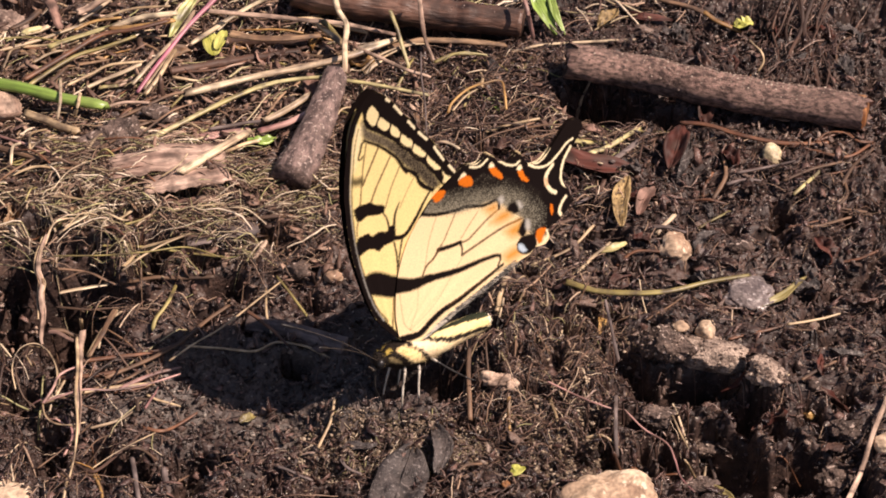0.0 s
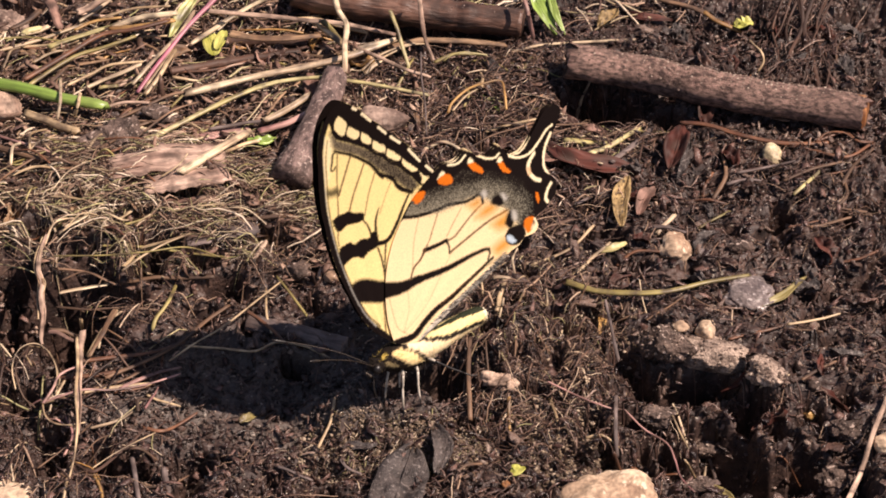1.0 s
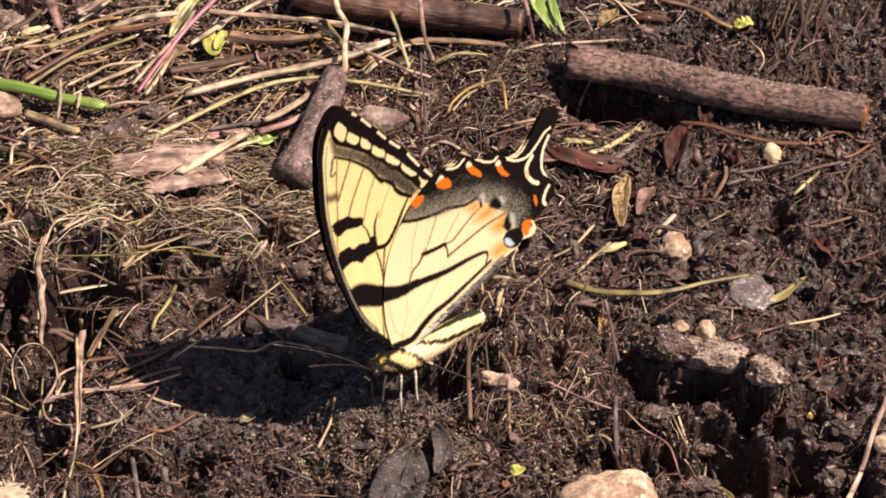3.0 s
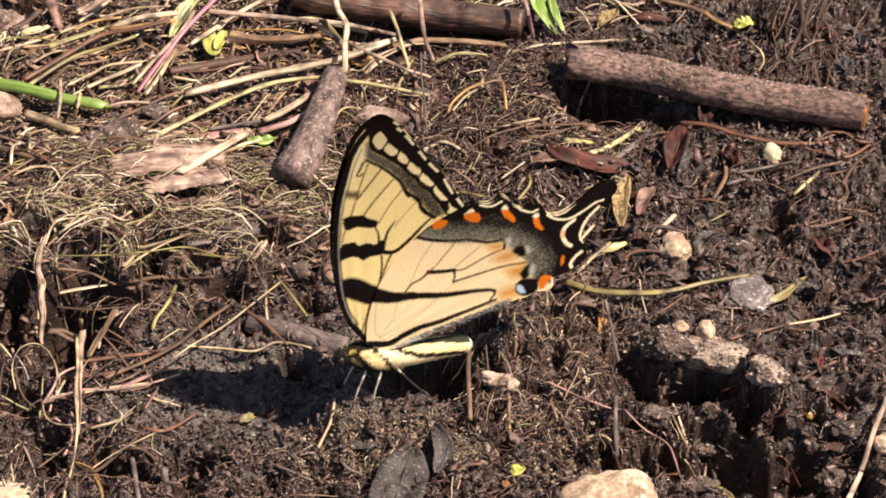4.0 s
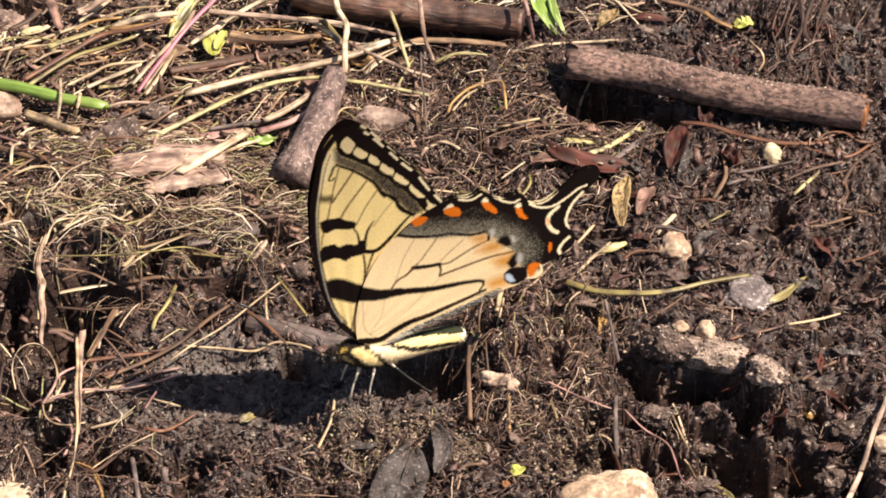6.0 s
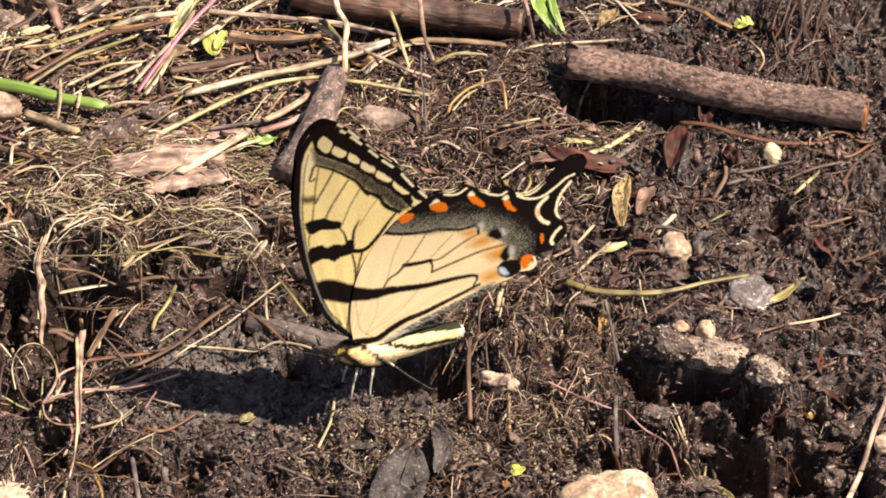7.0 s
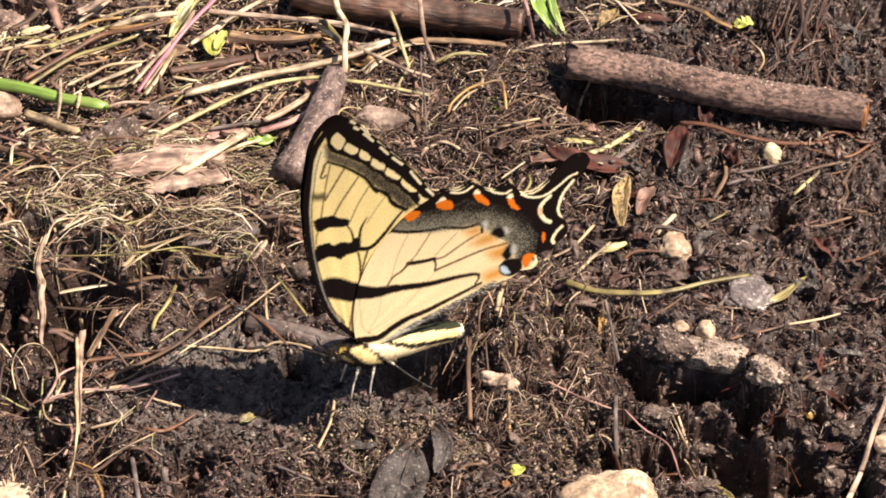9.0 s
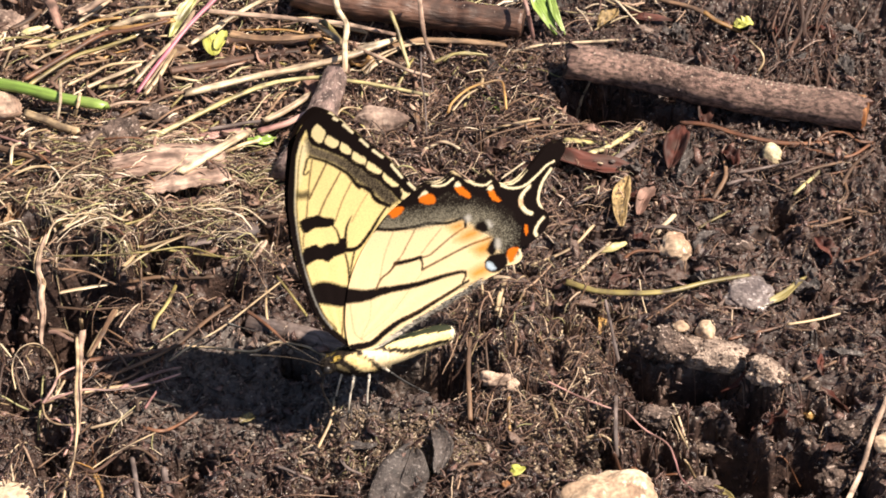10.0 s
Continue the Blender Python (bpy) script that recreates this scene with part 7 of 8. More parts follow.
    w.patch(BLACK, [(14.1, 26.1), (17.2, 27.6), (20.9, 28.9), (23.3, 29.4), (26.3, 28.5), (28.4, 29.4), (30.5, 26.4), (32.3, 25.6), (35.2, 26.7), (36.9, 23.1), (39.1, 22.4), (43.8, 25.3), (47.0, 27.7), (50.5, 27.4), (50.8, 24.2), (46.5, 20.7), (43.3, 18.3), (43.6, 15.1), (44.8, 12.5), (43.8, 10.6), (39.7, 8.8), (36.6, 8.2), (33.7, 8.5), (35.8, 11.2), (38.0, 14.8), (37.2, 17.5), (34.5, 20.0), (31.2, 22.6), (27.6, 24.5), (25.4, 26.1), (23.6, 25.1), (20.2, 25.5), (17.6, 25.9), (14.9, 24.4)], soft=0.5)
    w.stroke(BLACK, [(11.5, 23.8), (14.3, 26.0), (17.1, 27.2), (20.3, 28.6)], 0.66, 0.88)
    w.stroke(BLACK, [(11.5, 24.4), (13.4, 23.2), (15.7, 22.2), (19.7, 21.2), (21.3, 21), (24.9, 19.5), (26.7, 19.3), (27.8, 19.3), (28.5, 18.7), (28.2, 17.4)], 0.73, 0.62)
    w.dust((0.36, 0.33, 0.25), [(15.0, 24.9), (20.5, 23.5), (26.0, 22.0), (31.0, 20.0), (35.0, 16.5), (37.5, 13.0), (36.5, 10.0), (34.3, 10.2), (34.0, 14.0), (31.8, 17.5), (28.5, 19.8), (23.0, 20.8), (18.0, 22.2)], 0.22, soft=2.0)
    for x, z in ((17.0, 23.6), (21.5, 22.4), (26.2, 21.4), (31.0, 19.6), (34.8, 15.6)):
        w.stroke(BLACK, [(x, z), (x + 3.0, z + 1.6), (x + 5.2, z + 2.6)], 0.3, 0.5, soft=0.8, share=0.55)
    w.patch(SILVER, [(28.4, 19.2), (29.3, 19.4), (29.6, 18.6), (28.8, 18.0)], soft=0.8, share=0.7)
    w.patch(SILVER, [(32.2, 16.9), (32.9, 16.6), (33.2, 15.4), (32.4, 15.4)], soft=0.8, share=0.7)
    w.patch(BLACK, [(29.6, 16.3), (30.5, 17.2), (31.6, 17.2), (32.2, 16.2), (32.2, 14.9), (31.3, 14.8), (30.6, 15.3)], soft=0.6)
    w.patch(BLACK, [(31, 11.2), (32.2, 12.6), (33.2, 13), (33.3, 11.7), (32.7, 10), (31.6, 9.7)], soft=0.6)
    w.patch(SILVER, [(33.2, 12.7), (33.9, 12.3), (33.9, 11.0), (33.3, 10.4), (32.8, 11.4)], soft=0.7, share=0.7)
    w.patch(BLACK, [(30.2, 9.0), (31.4, 9.8), (33.2, 9.6), (34.4, 8.8), (34.4, 7.2), (33.4, 6.3), (31.6, 6.2), (30.2, 7.4)], soft=0.3)
    w.patch(BLUE, [(30.4, 8.5), (30.8, 8.8), (31.4, 8.4), (31.8, 7.6), (31.9, 6.9), (31.2, 6.9), (30.5, 7.6)], soft=0.4)
    w.patch(ORANGE, [(14.7, 26.1), (15.2, 27), (16.4, 26.8), (17.7, 26.1), (17.1, 25.1), (16.3, 24.8), (15.3, 24.9)], soft=0.25)
    w.patch(ORANGE, [(20.8, 26.8), (21.9, 27.2), (22.6, 27), (23.6, 26.1), (23.8, 24.9), (23.2, 24.4), (21.8, 25), (20.8, 26)], soft=0.25)
    w.patch(ORANGE, [(27.8, 25.7), (28.3, 26.2), (28.9, 26.1), (29.3, 25.4), (30.1, 24.2), (30.5, 23), (30.2, 22.6), (29.4, 23.2), (28.4, 24.4)], soft=0.25)
    w.patch(ORANGE, [(33.9, 22.6), (34.5, 23), (35, 22.2), (35.3, 21), (35.9, 19.8), (35.4, 19.7), (34.5, 20.4), (34, 21.6)], soft=0.25)
    w.patch(ORANGE, [(39.3, 13.2), (39.7, 12.8), (39.6, 11.5), (39, 11), (39, 12.3)], soft=0.25)
    w.patch(ORANGE, [(34.6, 8.7), (35.1, 9.5), (36.1, 9.6), (37.1, 9.1), (36.5, 8.3), (35.9, 7.7), (35.5, 7), (34.7, 7.1)], soft=0.25)
    w.patch(CREAMY, [(20.8, 26.9), (21.6, 27.6), (22.3, 27.8), (22.6, 27.1), (21.5, 27)], soft=0.3)
    w.patch(CREAMY, [(27.8, 26.2), (28.2, 26.8), (28.8, 26.8), (29.1, 25.8), (28.2, 26)], soft=0.3)
    w.patch(CREAMY, [(33.8, 23), (34.3, 23.5), (34.9, 23.5), (35, 22.7), (34.3, 22.6)], soft=0.3)
    w.stroke(CREAMY, [(23.3, 29.4), (25.1, 28.3), (26.9, 28.8)], 0.42, soft=0.2)
    w.stroke(CREAMY, [(23.8, 28.2), (25.9, 27.3), (27.9, 27.9)], 0.42, soft=0.2)
    w.stroke(CREAMY, [(30.6, 27.0), (32.2, 25.9), (33.8, 26.0)], 0.42, soft=0.2)
    w.stroke(CREAMY, [(30.3, 26.5), (32.0, 24.8), (33.7, 24.0), (34.8, 24.3)], 0.42, soft=0.2)
    w.stroke(CREAMY, [(37.0, 23.4), (38.3, 22.3), (40.1, 22.5), (42.1, 23.8)], 0.42, 0.2, soft=0.2)
    w.stroke(CREAMY, [(36.7, 22.7), (38.6, 21.3), (41.0, 20.9), (43.7, 21.9), (46.0, 23.2), (47.7, 23.5)], 0.5, 0.4, soft=0.2)
    w.stroke(CREAMY, [(46.8, 22.2), (44.4, 20.0), (43.0, 17.3), (43.1, 15.7), (43.7, 15.0)], 0.5, soft=0.2)
    w.stroke(CREAMY, [(41.9, 20.4), (40.1, 19.2), (39.5, 17.6), (40.1, 15.8), (41.0, 14.9)], 0.7, 0.8, soft=0.25)
    w.stroke(ORANGE, [(39.6, 18.3), (39.5, 17.2)], 0.5, soft=0.6, share=0.7)
    w.stroke(CREAMY, [(43.1, 13.1), (41.8, 12.2), (40.9, 11.0), (41.0, 10.2)], 0.6, soft=0.25)
    w.stroke(CREAMY, [(37.2, 8.6), (37.1, 7.6), (36.3, 7.0)], 0.45)
    w.stroke(BLACK, [(3.1, 13.5), (7.1, 11.8), (11, 11.2)], 3.25, 1.57, soft=0.45)
    w.stroke(BLACK, [(10.8, 11.2), (17.2, 9.8), (22.2, 9.4), (25.4, 8.9), (26.2, 8.5)], 1.46, 0.67, soft=0.4)
    w.stroke(BLACK, [(26.2, 8.5), (26.2, 7.8), (25.3, 6.7)], 0.5, 0.34)
    w.stroke(BLACK, [(18.8, 14.7), (18.9, 13.5), (18.5, 12.2)], 0.5, 0.34)
    w.stroke(BLACK, [(14, 15.5), (16.2, 15.1), (18.8, 14.8)], 0.9, 0.78)
    w.stroke(VEIN, [(14.1, 15.6), (12.7, 14.5), (10.7, 13.7), (9.4, 12.2)], 0.56, 0.34)
    w.stroke(BLACK, [(2.3, 2.8), (6.0, 2.1), (9.0, 3.2), (12.2, 4.1), (15.5, 4.4), (19.3, 5.1), (23.2, 5.9), (26.4, 6.6)], 1.43, 0.55)
    w.stroke(SILVER, [(7.1, 0.5), (11.3, 1.9), (16.3, 2.9), (21.7, 3.9), (26.7, 5.0)], 1.10, 0.88, share=0.8)
    w.stroke(BLACK, [(8.6, 0.9), (13.0, 1.8), (18.0, 2.8), (23.3, 3.9)], 0.27, share=0.6)
    w.stroke(VEIN, [(13.3, 4.3), (17.9, 5.1), (23.2, 5.7), (29.1, 6.1)], 0.27, share=0.6)
    return w


HAIR_LINE = [(6.5, 0.5), (11.3, 1.9), (16.3, 2.9), (21.7, 3.9), (26.7, 5.0), (28.9, 5.6)]


def fur_mesh(name, v, f, colours, parent):
    ob = link_mesh(name, v, f, FUR, parent)
    layer = ob.data.color_attributes.new("pigment", "FLOAT_COLOR", "POINT")
    rgba = np.ones((len(v), 4))
    rgba[:, :3] = colours
    layer.data.foreach_set("color", rgba.ravel())
    return ob


def tinted(n, base):
    return np.tile(np.array(base, float), (n, 1))


def tufts(line, radii, count, length, colour_of, seed, name, parent, droop=(0.5, 0, -0.3)):
    """Short hairs standing off a rounded body."""
    rs = np.random.RandomState(seed)
    vs, fs, cs = [], [], []
    for k in range(count):
        s = rs.uniform(0, len(line) - 1.001)
        i, u = int(s), s % 1
        c, r = line[i] * (1 - u) + line[i + 1] * u, radii[i] * (1 - u) + radii[i + 1] * u
        a = rs.uniform(0, 2 * np.pi)
        out = np.array([0, np.cos(a), np.sin(a)])
        root = c + out * r * 0.95
        tip = root + (out + np.array(droop) * rs.uniform(0.4, 1.4)) * length * rs.uniform(0.5, 1.1)
        side = np.cross(out, [1, 0, 0]) * 0.07
        b = len(vs)
        vs += [root - side, root + side, tip, root + out * 0.02 + np.array([0.08, 0, 0])]
        fs += [(b, b + 1, b + 2), (b + 1, b + 3, b + 2), (b + 3, b, b + 2)]
        cs += [colour_of(s / (len(line) - 1) + rs.normal(0, 0.015), a + rs.normal(0, 0.06))] * 4
        cs[-4:] = [tuple(np.array(q) * shade) for q, shade in zip(cs[-4:], [rs.uniform(0.72, 1.12)] * 4)]
    return fur_mesh(name, np.array(vs), fs, np.array(cs), parent)


def make_butterfly():
    root = tagged(new("butterfly"), "yellow and black swallowtail butterfly with closed wings drinking on soil", "butterfly")
    fore, hind = forewing(), hindwing()
    for sgn, lean, word in ((-1, 0.0, "near"), (1, -1.6, "far")):
        if sgn < 0:
            f = fore.link("forewing", root, "yellow forewing with black bars and a black border with pale spots")
            h = hind.link("hindwing", root, "yellow hindwing with orange spots, dusky border and a black tail", ((49.7, 26.8), (0.79, 0.61), 22.0, (-0.2, 1.6, -1.4)))
        else:
            f, h = (tagged(new(o.name.split(".")[0], o.data), o["label"]) for o in (f, h))
            f.parent = h.parent = root
        f.matrix_basis = pose(0, sgn * 0.25 * MM, 0, lean, 0, 0)
        h.matrix_basis = pose(0, (-0.6 if sgn < 0 else 0.1) * MM, 0, 0, 0, 0)

    # long pale hairs on the inner edge of the near hindwing
    rs = np.random.RandomState(11)
    edge = glide(HAIR_LINE, 60)
    hv, hf = [], []
    for k in range(1800):
        s = rs.uniform(0, 58.9)
        i, u = int(s), s % 1
        q = edge[i] * (1 - u) + edge[i + 1] * u
        along = edge[i + 1] - edge[i]
        along /= np.linalg.norm(along)
        out = np.array([along[1], -along[0]])
        q = q - out * rs.uniform(0, 0.9)
        tip = q + (out * rs.uniform(0.5, 1.3) + along * rs.uniform(0.6, 1.6)) * rs.uniform(0.5, 1.25)
        y = -0.9 + rs.normal(0, 0.25)
        n0 = len(hv)
        hv += [(q[0] - 0.04, y, q[1]), (q[0] + 0.04, y, q[1] + 0.02), (q[0], y + 0.06, q[1] + 0.03), (tip[0], y + rs.normal(0, 0.3), tip[1])]
        hf += [(n0, n0 + 1, n0 + 3), (n0 + 1, n0 + 2, n0 + 3), (n0 + 2, n0, n0 + 3)]
    tone = np.repeat(rs.choice([0.03, 0.25, 0.5, 0.65], (1800, 1)) * np.array([[1.0, 0.92, 0.82]]), 4, 0)
    tagged(fur_mesh("hair_fringe", np.array(hv), hf, tone, root), "silvery grey hairs along the hindwing")

    # thorax: black fur with yellow and cream tufts; the areas are (length along the body, degrees up its side)
    line = glide([(-1.4, 0, 0.4), (1.0, 0, -0.3), (4.5, 0, -1.4), (8.4, 0, -2.1)], 16)
    r = np.array([1.2, 1.7, 2.1, 2.4, 2.55, 2.65, 2.7, 2.7, 2.7, 2.65, 2.6, 2.55, 2.5, 2.4, 2.3, 2.2])
    v, f = tube(line, r, 28, 1.0, 0.1, 3)
    areas = [((0.95, 0.72, 0.36), [(-0.2, 50), (1.6, 58), (3.9, 28), (5.2, -6), (5.6, -26), (3.7, -22), (1.2, 12)]),
             ((0.94, 0.75, 0.48), [(2.8, 104), (5.3, 76), (8.8, 34), (12, 30), (12, -60), (7.4, -60), (5.6, 16), (3.7, 50)]),
             ((0.55, 0.4, 0.1), [(-2.0, 56), (-0.8, 74), (-0.2, 58), (-1.4, 40)]),
             ((0.42, 0.32, 0.16), [(-4, 26), (-1.1, 22), (0.9, -18), (-1.5, -16)])]

    def thorax_colour(s, a):
        x = float(np.interp(min(max(s, 0), 1) * 15, np.arange(16), line[:, 0]))
        up = math.degrees(math.asin(math.sin(a)))
        for colour, area in areas:
            if Wing.inside(np.array([[x, up]]), np.array(area, float))[0]:
                return colour
        return (0.022, 0.015, 0.011)

    turn = np.tile(np.arange(28) * 2 * np.pi / 28, 16)
    cs = np.array([thorax_colour(k // 28 / 15, t) for k, t in enumerate(turn)])
    fur_mesh("thorax", v, f, cs, root)
    tufts(line, r, 5200, 0.75, lambda s, a: thorax_colour(s, a), 1, "thorax_hairs", root)

    # abdomen: dark green-black back, two cream bands with a black line between
    line_b = glide([(5.6, 0, -1.7), (10, 0, -2.2), (16, 0, -2.5), (22.0, 0, -3.1)], 26)
    s = np.linspace(0, 1, 26)
    r = 2.3 * np.clip(0.8 + 1.1 * s, 0, 1) * (1 - 0.3 * s ** 2) * np.sqrt(np.clip(1 - np.clip((s - 0.88) / 0.125, 0, 1) ** 2, 0.02, 1))
    v, f = tube(line_b, r, 40, 1.0, 0.05, 8)

    def abdomen_colour(s, a):
        up, x = math.degrees(math.asin(math.sin(a))), 5.6 + 16.4 * s
        back = float(np.interp(x, [8, 12, 16, 20], [86, 78, 66, 46]))
        seam = float(np.interp(x, [8, 9, 12, 15, 20], [60, 46, 15, 3, -18]))
        if up > back and s < 0.97:
            return (0.03, 0.035, 0.018)
        if abs(up - seam) < 13 and 0.16 < s < 0.9:
            return (0.022, 0.016, 0.011)
        if s > 0.95:
            return (0.95, 0.86, 0.66)
        return (0.9, 0.72, 0.34) if up > seam else (0.92, 0.74, 0.44) if up > -55 else (0.3, 0.25, 0.17)

    turn = np.tile(np.arange(40) * 2 * np.pi / 40, 26)
    fur_mesh("abdomen", v, f, np.array([abdomen_colour(k // 40 / 25, t) for k, t in enumerate(turn)]), root)
    tufts(line_b, r, 3000, 0.35, lambda s, a: abdomen_colour(s, a), 2, "abdomen_hairs", root, (0.9, 0, -0.1))

    # head, eyes, feelers, drinking tube
    v, f = ball(3)
    fur_mesh("head", v * [1.5, 1.5, 1.35] + [-2.3, 0, 0.3], [tuple(q) for q in f.tolist()], tinted(len(v), (0.025, 0.018, 0.014)), root)
    tufts(glide([(-3.6, 0, 0.3), (-1.2, 0, 0.4)], 6), np.array([0.6, 1.1, 1.35, 1.5, 1.5, 1.4]), 420, 0.6, lambda s, a: (0.5, 0.36, 0.09) if s > 0.6 and 0.6 < math.sin(a) < 0.85 else (0.3, 0.22, 0.1) if s < 0.5 and -0.5 < math.sin(a) < 0.0 else (0.03, 0.022, 0.016), 3, "head_hairs", root, (-0.2, 0, 0.2))
    for sgn in (-1, 1):
        link_mesh("eye", v * [0.8, 0.6, 0.85] + [-2.9, sgn * 1.15, 0.2], [tuple(q) for q in f.tolist()], CHITIN, root)["label"] = "glossy black eye"
        line = glide([(-3.3, sgn * 0.7, 1.0), (-7.2, sgn * 2.4, 5.3), (-12.0, sgn * 4.2, 9.4), (-17.2, sgn * 6.0, 13.2)], 24)
        av, af = tube(line, np.full(24, 0.06), 6)
        feeler = link_mesh("antenna", av, af, FEELER, root)
        av, af = tube(line[-5:] + np.array([[-0.1, 0, 0]]), np.array([0.1, 0.2, 0.26, 0.24, 0.1]), 8)
        link_mesh("antenna_club", av, af, CHITIN, feeler)
        pv, pf = tube(glide([(-3.5, sgn * 0.25, -0.4), (-4.3, sgn * 0.35, -0.7), (-4.7, sgn * 0.3, 0.1)], 8), np.array([0.3, 0.36, 0.36, 0.34, 0.3, 0.26, 0.2, 0.1]), 8)
        link_mesh("palp", pv, pf, FEELER, root)
    pv, pf = tube(glide([(-3.4, 0, -0.8), (-4.4, 0, -4.2), (-3.8, 0, -7.5), (-3.2, 0, -10.2)], 14), np.linspace(0.18, 0.1, 14), 6)
    link_mesh("proboscis", pv, pf, CHITIN, root)

    # legs: a thigh, a shin and a foot each
    for sgn in (-1, 1):
        for hip, knee, ankle, toe in (((1.4, 1.0, -2.0), (1.0, 2.2, -3.2), (-1.4, 2.9, -8.8), (-2.0, 3.1, -10.0)),
                                      ((4.0, 1.4, -3.2), (3.8, 2.6, -4.0), (2.2, 3.2, -8.8), (1.7, 3.4, -10.0)),
                                      ((5.6, 1.5, -2.6), (7.8, 2.5, -4.2), (11.8, 4.4, -8.8), (13.6, 5.2, -10.2))):
            hip, knee, ankle, toe = (np.array(q) * [1, sgn, 1] for q in (hip, knee, ankle, toe))
            lv, lf = tube(glide([hip, (hip + knee) / 2 + [0.2, 0, 0.2], knee], 8), np.linspace(0.4, 0.25, 8), 8)
            # hind shins take the black colour to stand for shade beneath the body
            pale = LEG if toe[0] < 3 else CHITIN
            leg = link_mesh("leg", lv, lf, LEG, root)
            lv, lf = tube(glide([knee, (knee + ankle) / 2 + [-0.15, 0, 0], ankle], 8), np.linspace(0.24, 0.17, 8), 8)
            link_mesh("shin", lv, lf, pale, leg)
            lv, lf = tube(glide([ankle, (ankle + toe) / 2 + [0, 0, -0.2], toe], 6), np.linspace(0.17, 0.1, 6), 6)
            link_mesh("foot", lv, lf, CHITIN, leg)
    return root


BUTTERFLY = make_butterfly()
# ---- what nobody could count ----
def dip(x, y):
    return np.clip(0.75 + 0.5 * vnoise(x / 14 + 2, y / 14 + 5, 8.0), 0, 1)


x, y = strewn(11000, -92, 92, -76, 95, dip)
heap("soil_crumbs", x, y, 0.16, 0.9, CRUMB, "dark brown soil crumbs strewn over the damp ground", "soil crumbs", 1, 0.35, 3.5, False, 1.0, 1.2, 0.7)
x, y = strewn(6000, -92, 92, -76, 95)
heap("soil_flakes", x, y, 0.25, 1.1, MOULD, "thin dark flakes of dead leaf and soil", "soil flakes", 1, 0.1, 2.4, False, 0.25, 1.2, 0.8)
# strewn densely: besides sand, these pale specks imitate wet glints
x, y = strewn(9000, -98, 98, -85, 105)
heap("sand_glints", x, y, 0.05, 0.24, GLINT_GRIT, "pale sand grains that also stand for glints on wet soil", "sand", 1, 0.0, 3.0, True)
x, y = strewn(260, 10, 92, -76, 70, dip)
heap("soil_clods", x, y, 0.6, 2.0, CRUMB, "rough dark clods of wet soil lying loose", "soil clods", 3, 0.6, 2.5, False, 0.6, 1.3)
x, y = strewn(4200, 8, 98, -85, 70, dip)
heap("leaf_mould", x, y, 0.25, 1.1, MOULD, "torn dark flakes of rotted leaf", "leaf mould", 1, -0.1, 2.2, False, 0.3, 1.5, 1.0)
def steep(x, y):
    return np.clip(np.hypot(lie(x + 0.5, y) - lie(x - 0.5, y), lie(x, y + 0.5) - lie(x, y - 0.5)) - 0.7, 0, 3) / 3


x, y = strewn(26000, -95, 90, -72, 48, steep)
heap("pit_crumbs", x, y, 0.18, 0.7, CRUMB, "lumps of dark earth on the walls of pits", "soil crumbs", 1, 0.2, 2.0, False, 0.8, 1.2, 0.8)
x, y = strewn(2200, -98, 8, -85, -46, dip)
heap("leaf_mould", x, y, 0.25, 1.0, MOULD, "torn dark flakes of rotted leaf", "leaf mould", 1, -0.1, 2.2, False, 0.3, 1.5, 1.0)
x, y = strewn(5500, -2, 98, -76, 70)
heap("peat_crumbs", x, y, 0.18, 0.75, CRUMB, "angular dark bits of peaty soil", "peat", 1, -0.3, 2.2, False, 0.5, 1.6, 0.8)
x, y = strewn(6000, -98, 10, -85, -30)
heap("peat_crumbs", x, y, 0.16, 0.65, CRUMB, "angular dark bits of peaty soil", "peat", 1, -0.3, 2.2, False, 0.5, 1.6, 0.8)
x, y = strewn(7000, -66, 6, -54, -20, lambda x, y: np.exp(-(((x + 30) / 34) ** 2 + ((y + 37) / 14) ** 2) ** 2))
heap("silt_crumbs", x, y, 0.1, 0.5, SILT, "fine grey-brown silt crumbs on damp ground", "silt", 1, 0.1, 2.6, False, 0.9, 1.0, 0.5)
litter("peat_shreds", 50, -5, 52, 90, 4200, 0, 90, 3.6, 0.13, 1.8, PEAT, "short dark shreds of peaty soil", "peat", 0.3)
litter("peat_shreds", -30, -48, 75, 36, 3600, 0, 90, 3.0, 0.15, 1.9, PEAT, "short dark shreds of peaty soil", "peat", 0.3)
litter("peat_shreds", -40, 50, 60, 55, 3000, 0, 90, 3.5, 0.18, 1.6, PEAT, "short dark shreds of peaty soil", "peat", 0.3)
litter("dry_grass_litter", -58, 10, 42, 20, 2600, 6, 32, 12, 0.12, 4.2, HAY, "tangled tan and olive dry grass on a low bank", "grass litter", 0.22, 0.85)
litter("dry_grass_litter", -58, 8, 42, 22, 2600, 0, 60, 5, 0.11, 4.0, HAY, "short broken bits of dry grass on a low bank", "grass litter", 0.15, 0.6)
litter("dry_grass_litter", -52, 55, 46, 32, 520, 22, 28, 12, 0.2, 1.6, HAY, "flattened tan dry grass over dark soil", "grass litter", 0.3)
litter("rootlets", -60, 4, 42, 24, 4200, 0, 50, 9, 0.11, 3.6, ROOT, "thin brown rootlets matted on a soil bank", "rootlets", 0.35, 0.6)
litter("dead_stems", -48, 54, 48, 30, 900, 20, 35, 9, 0.26, 1.1, LITTER, "flattened brown dead stems covering the soil", "stem litter", 0.4)
litter("rootlets", -55, 52, 45, 32, 500, 20, 50, 9, 0.14, 2.0, ROOT, "thin brown rootlets under straw", "rootlets", 0.5)
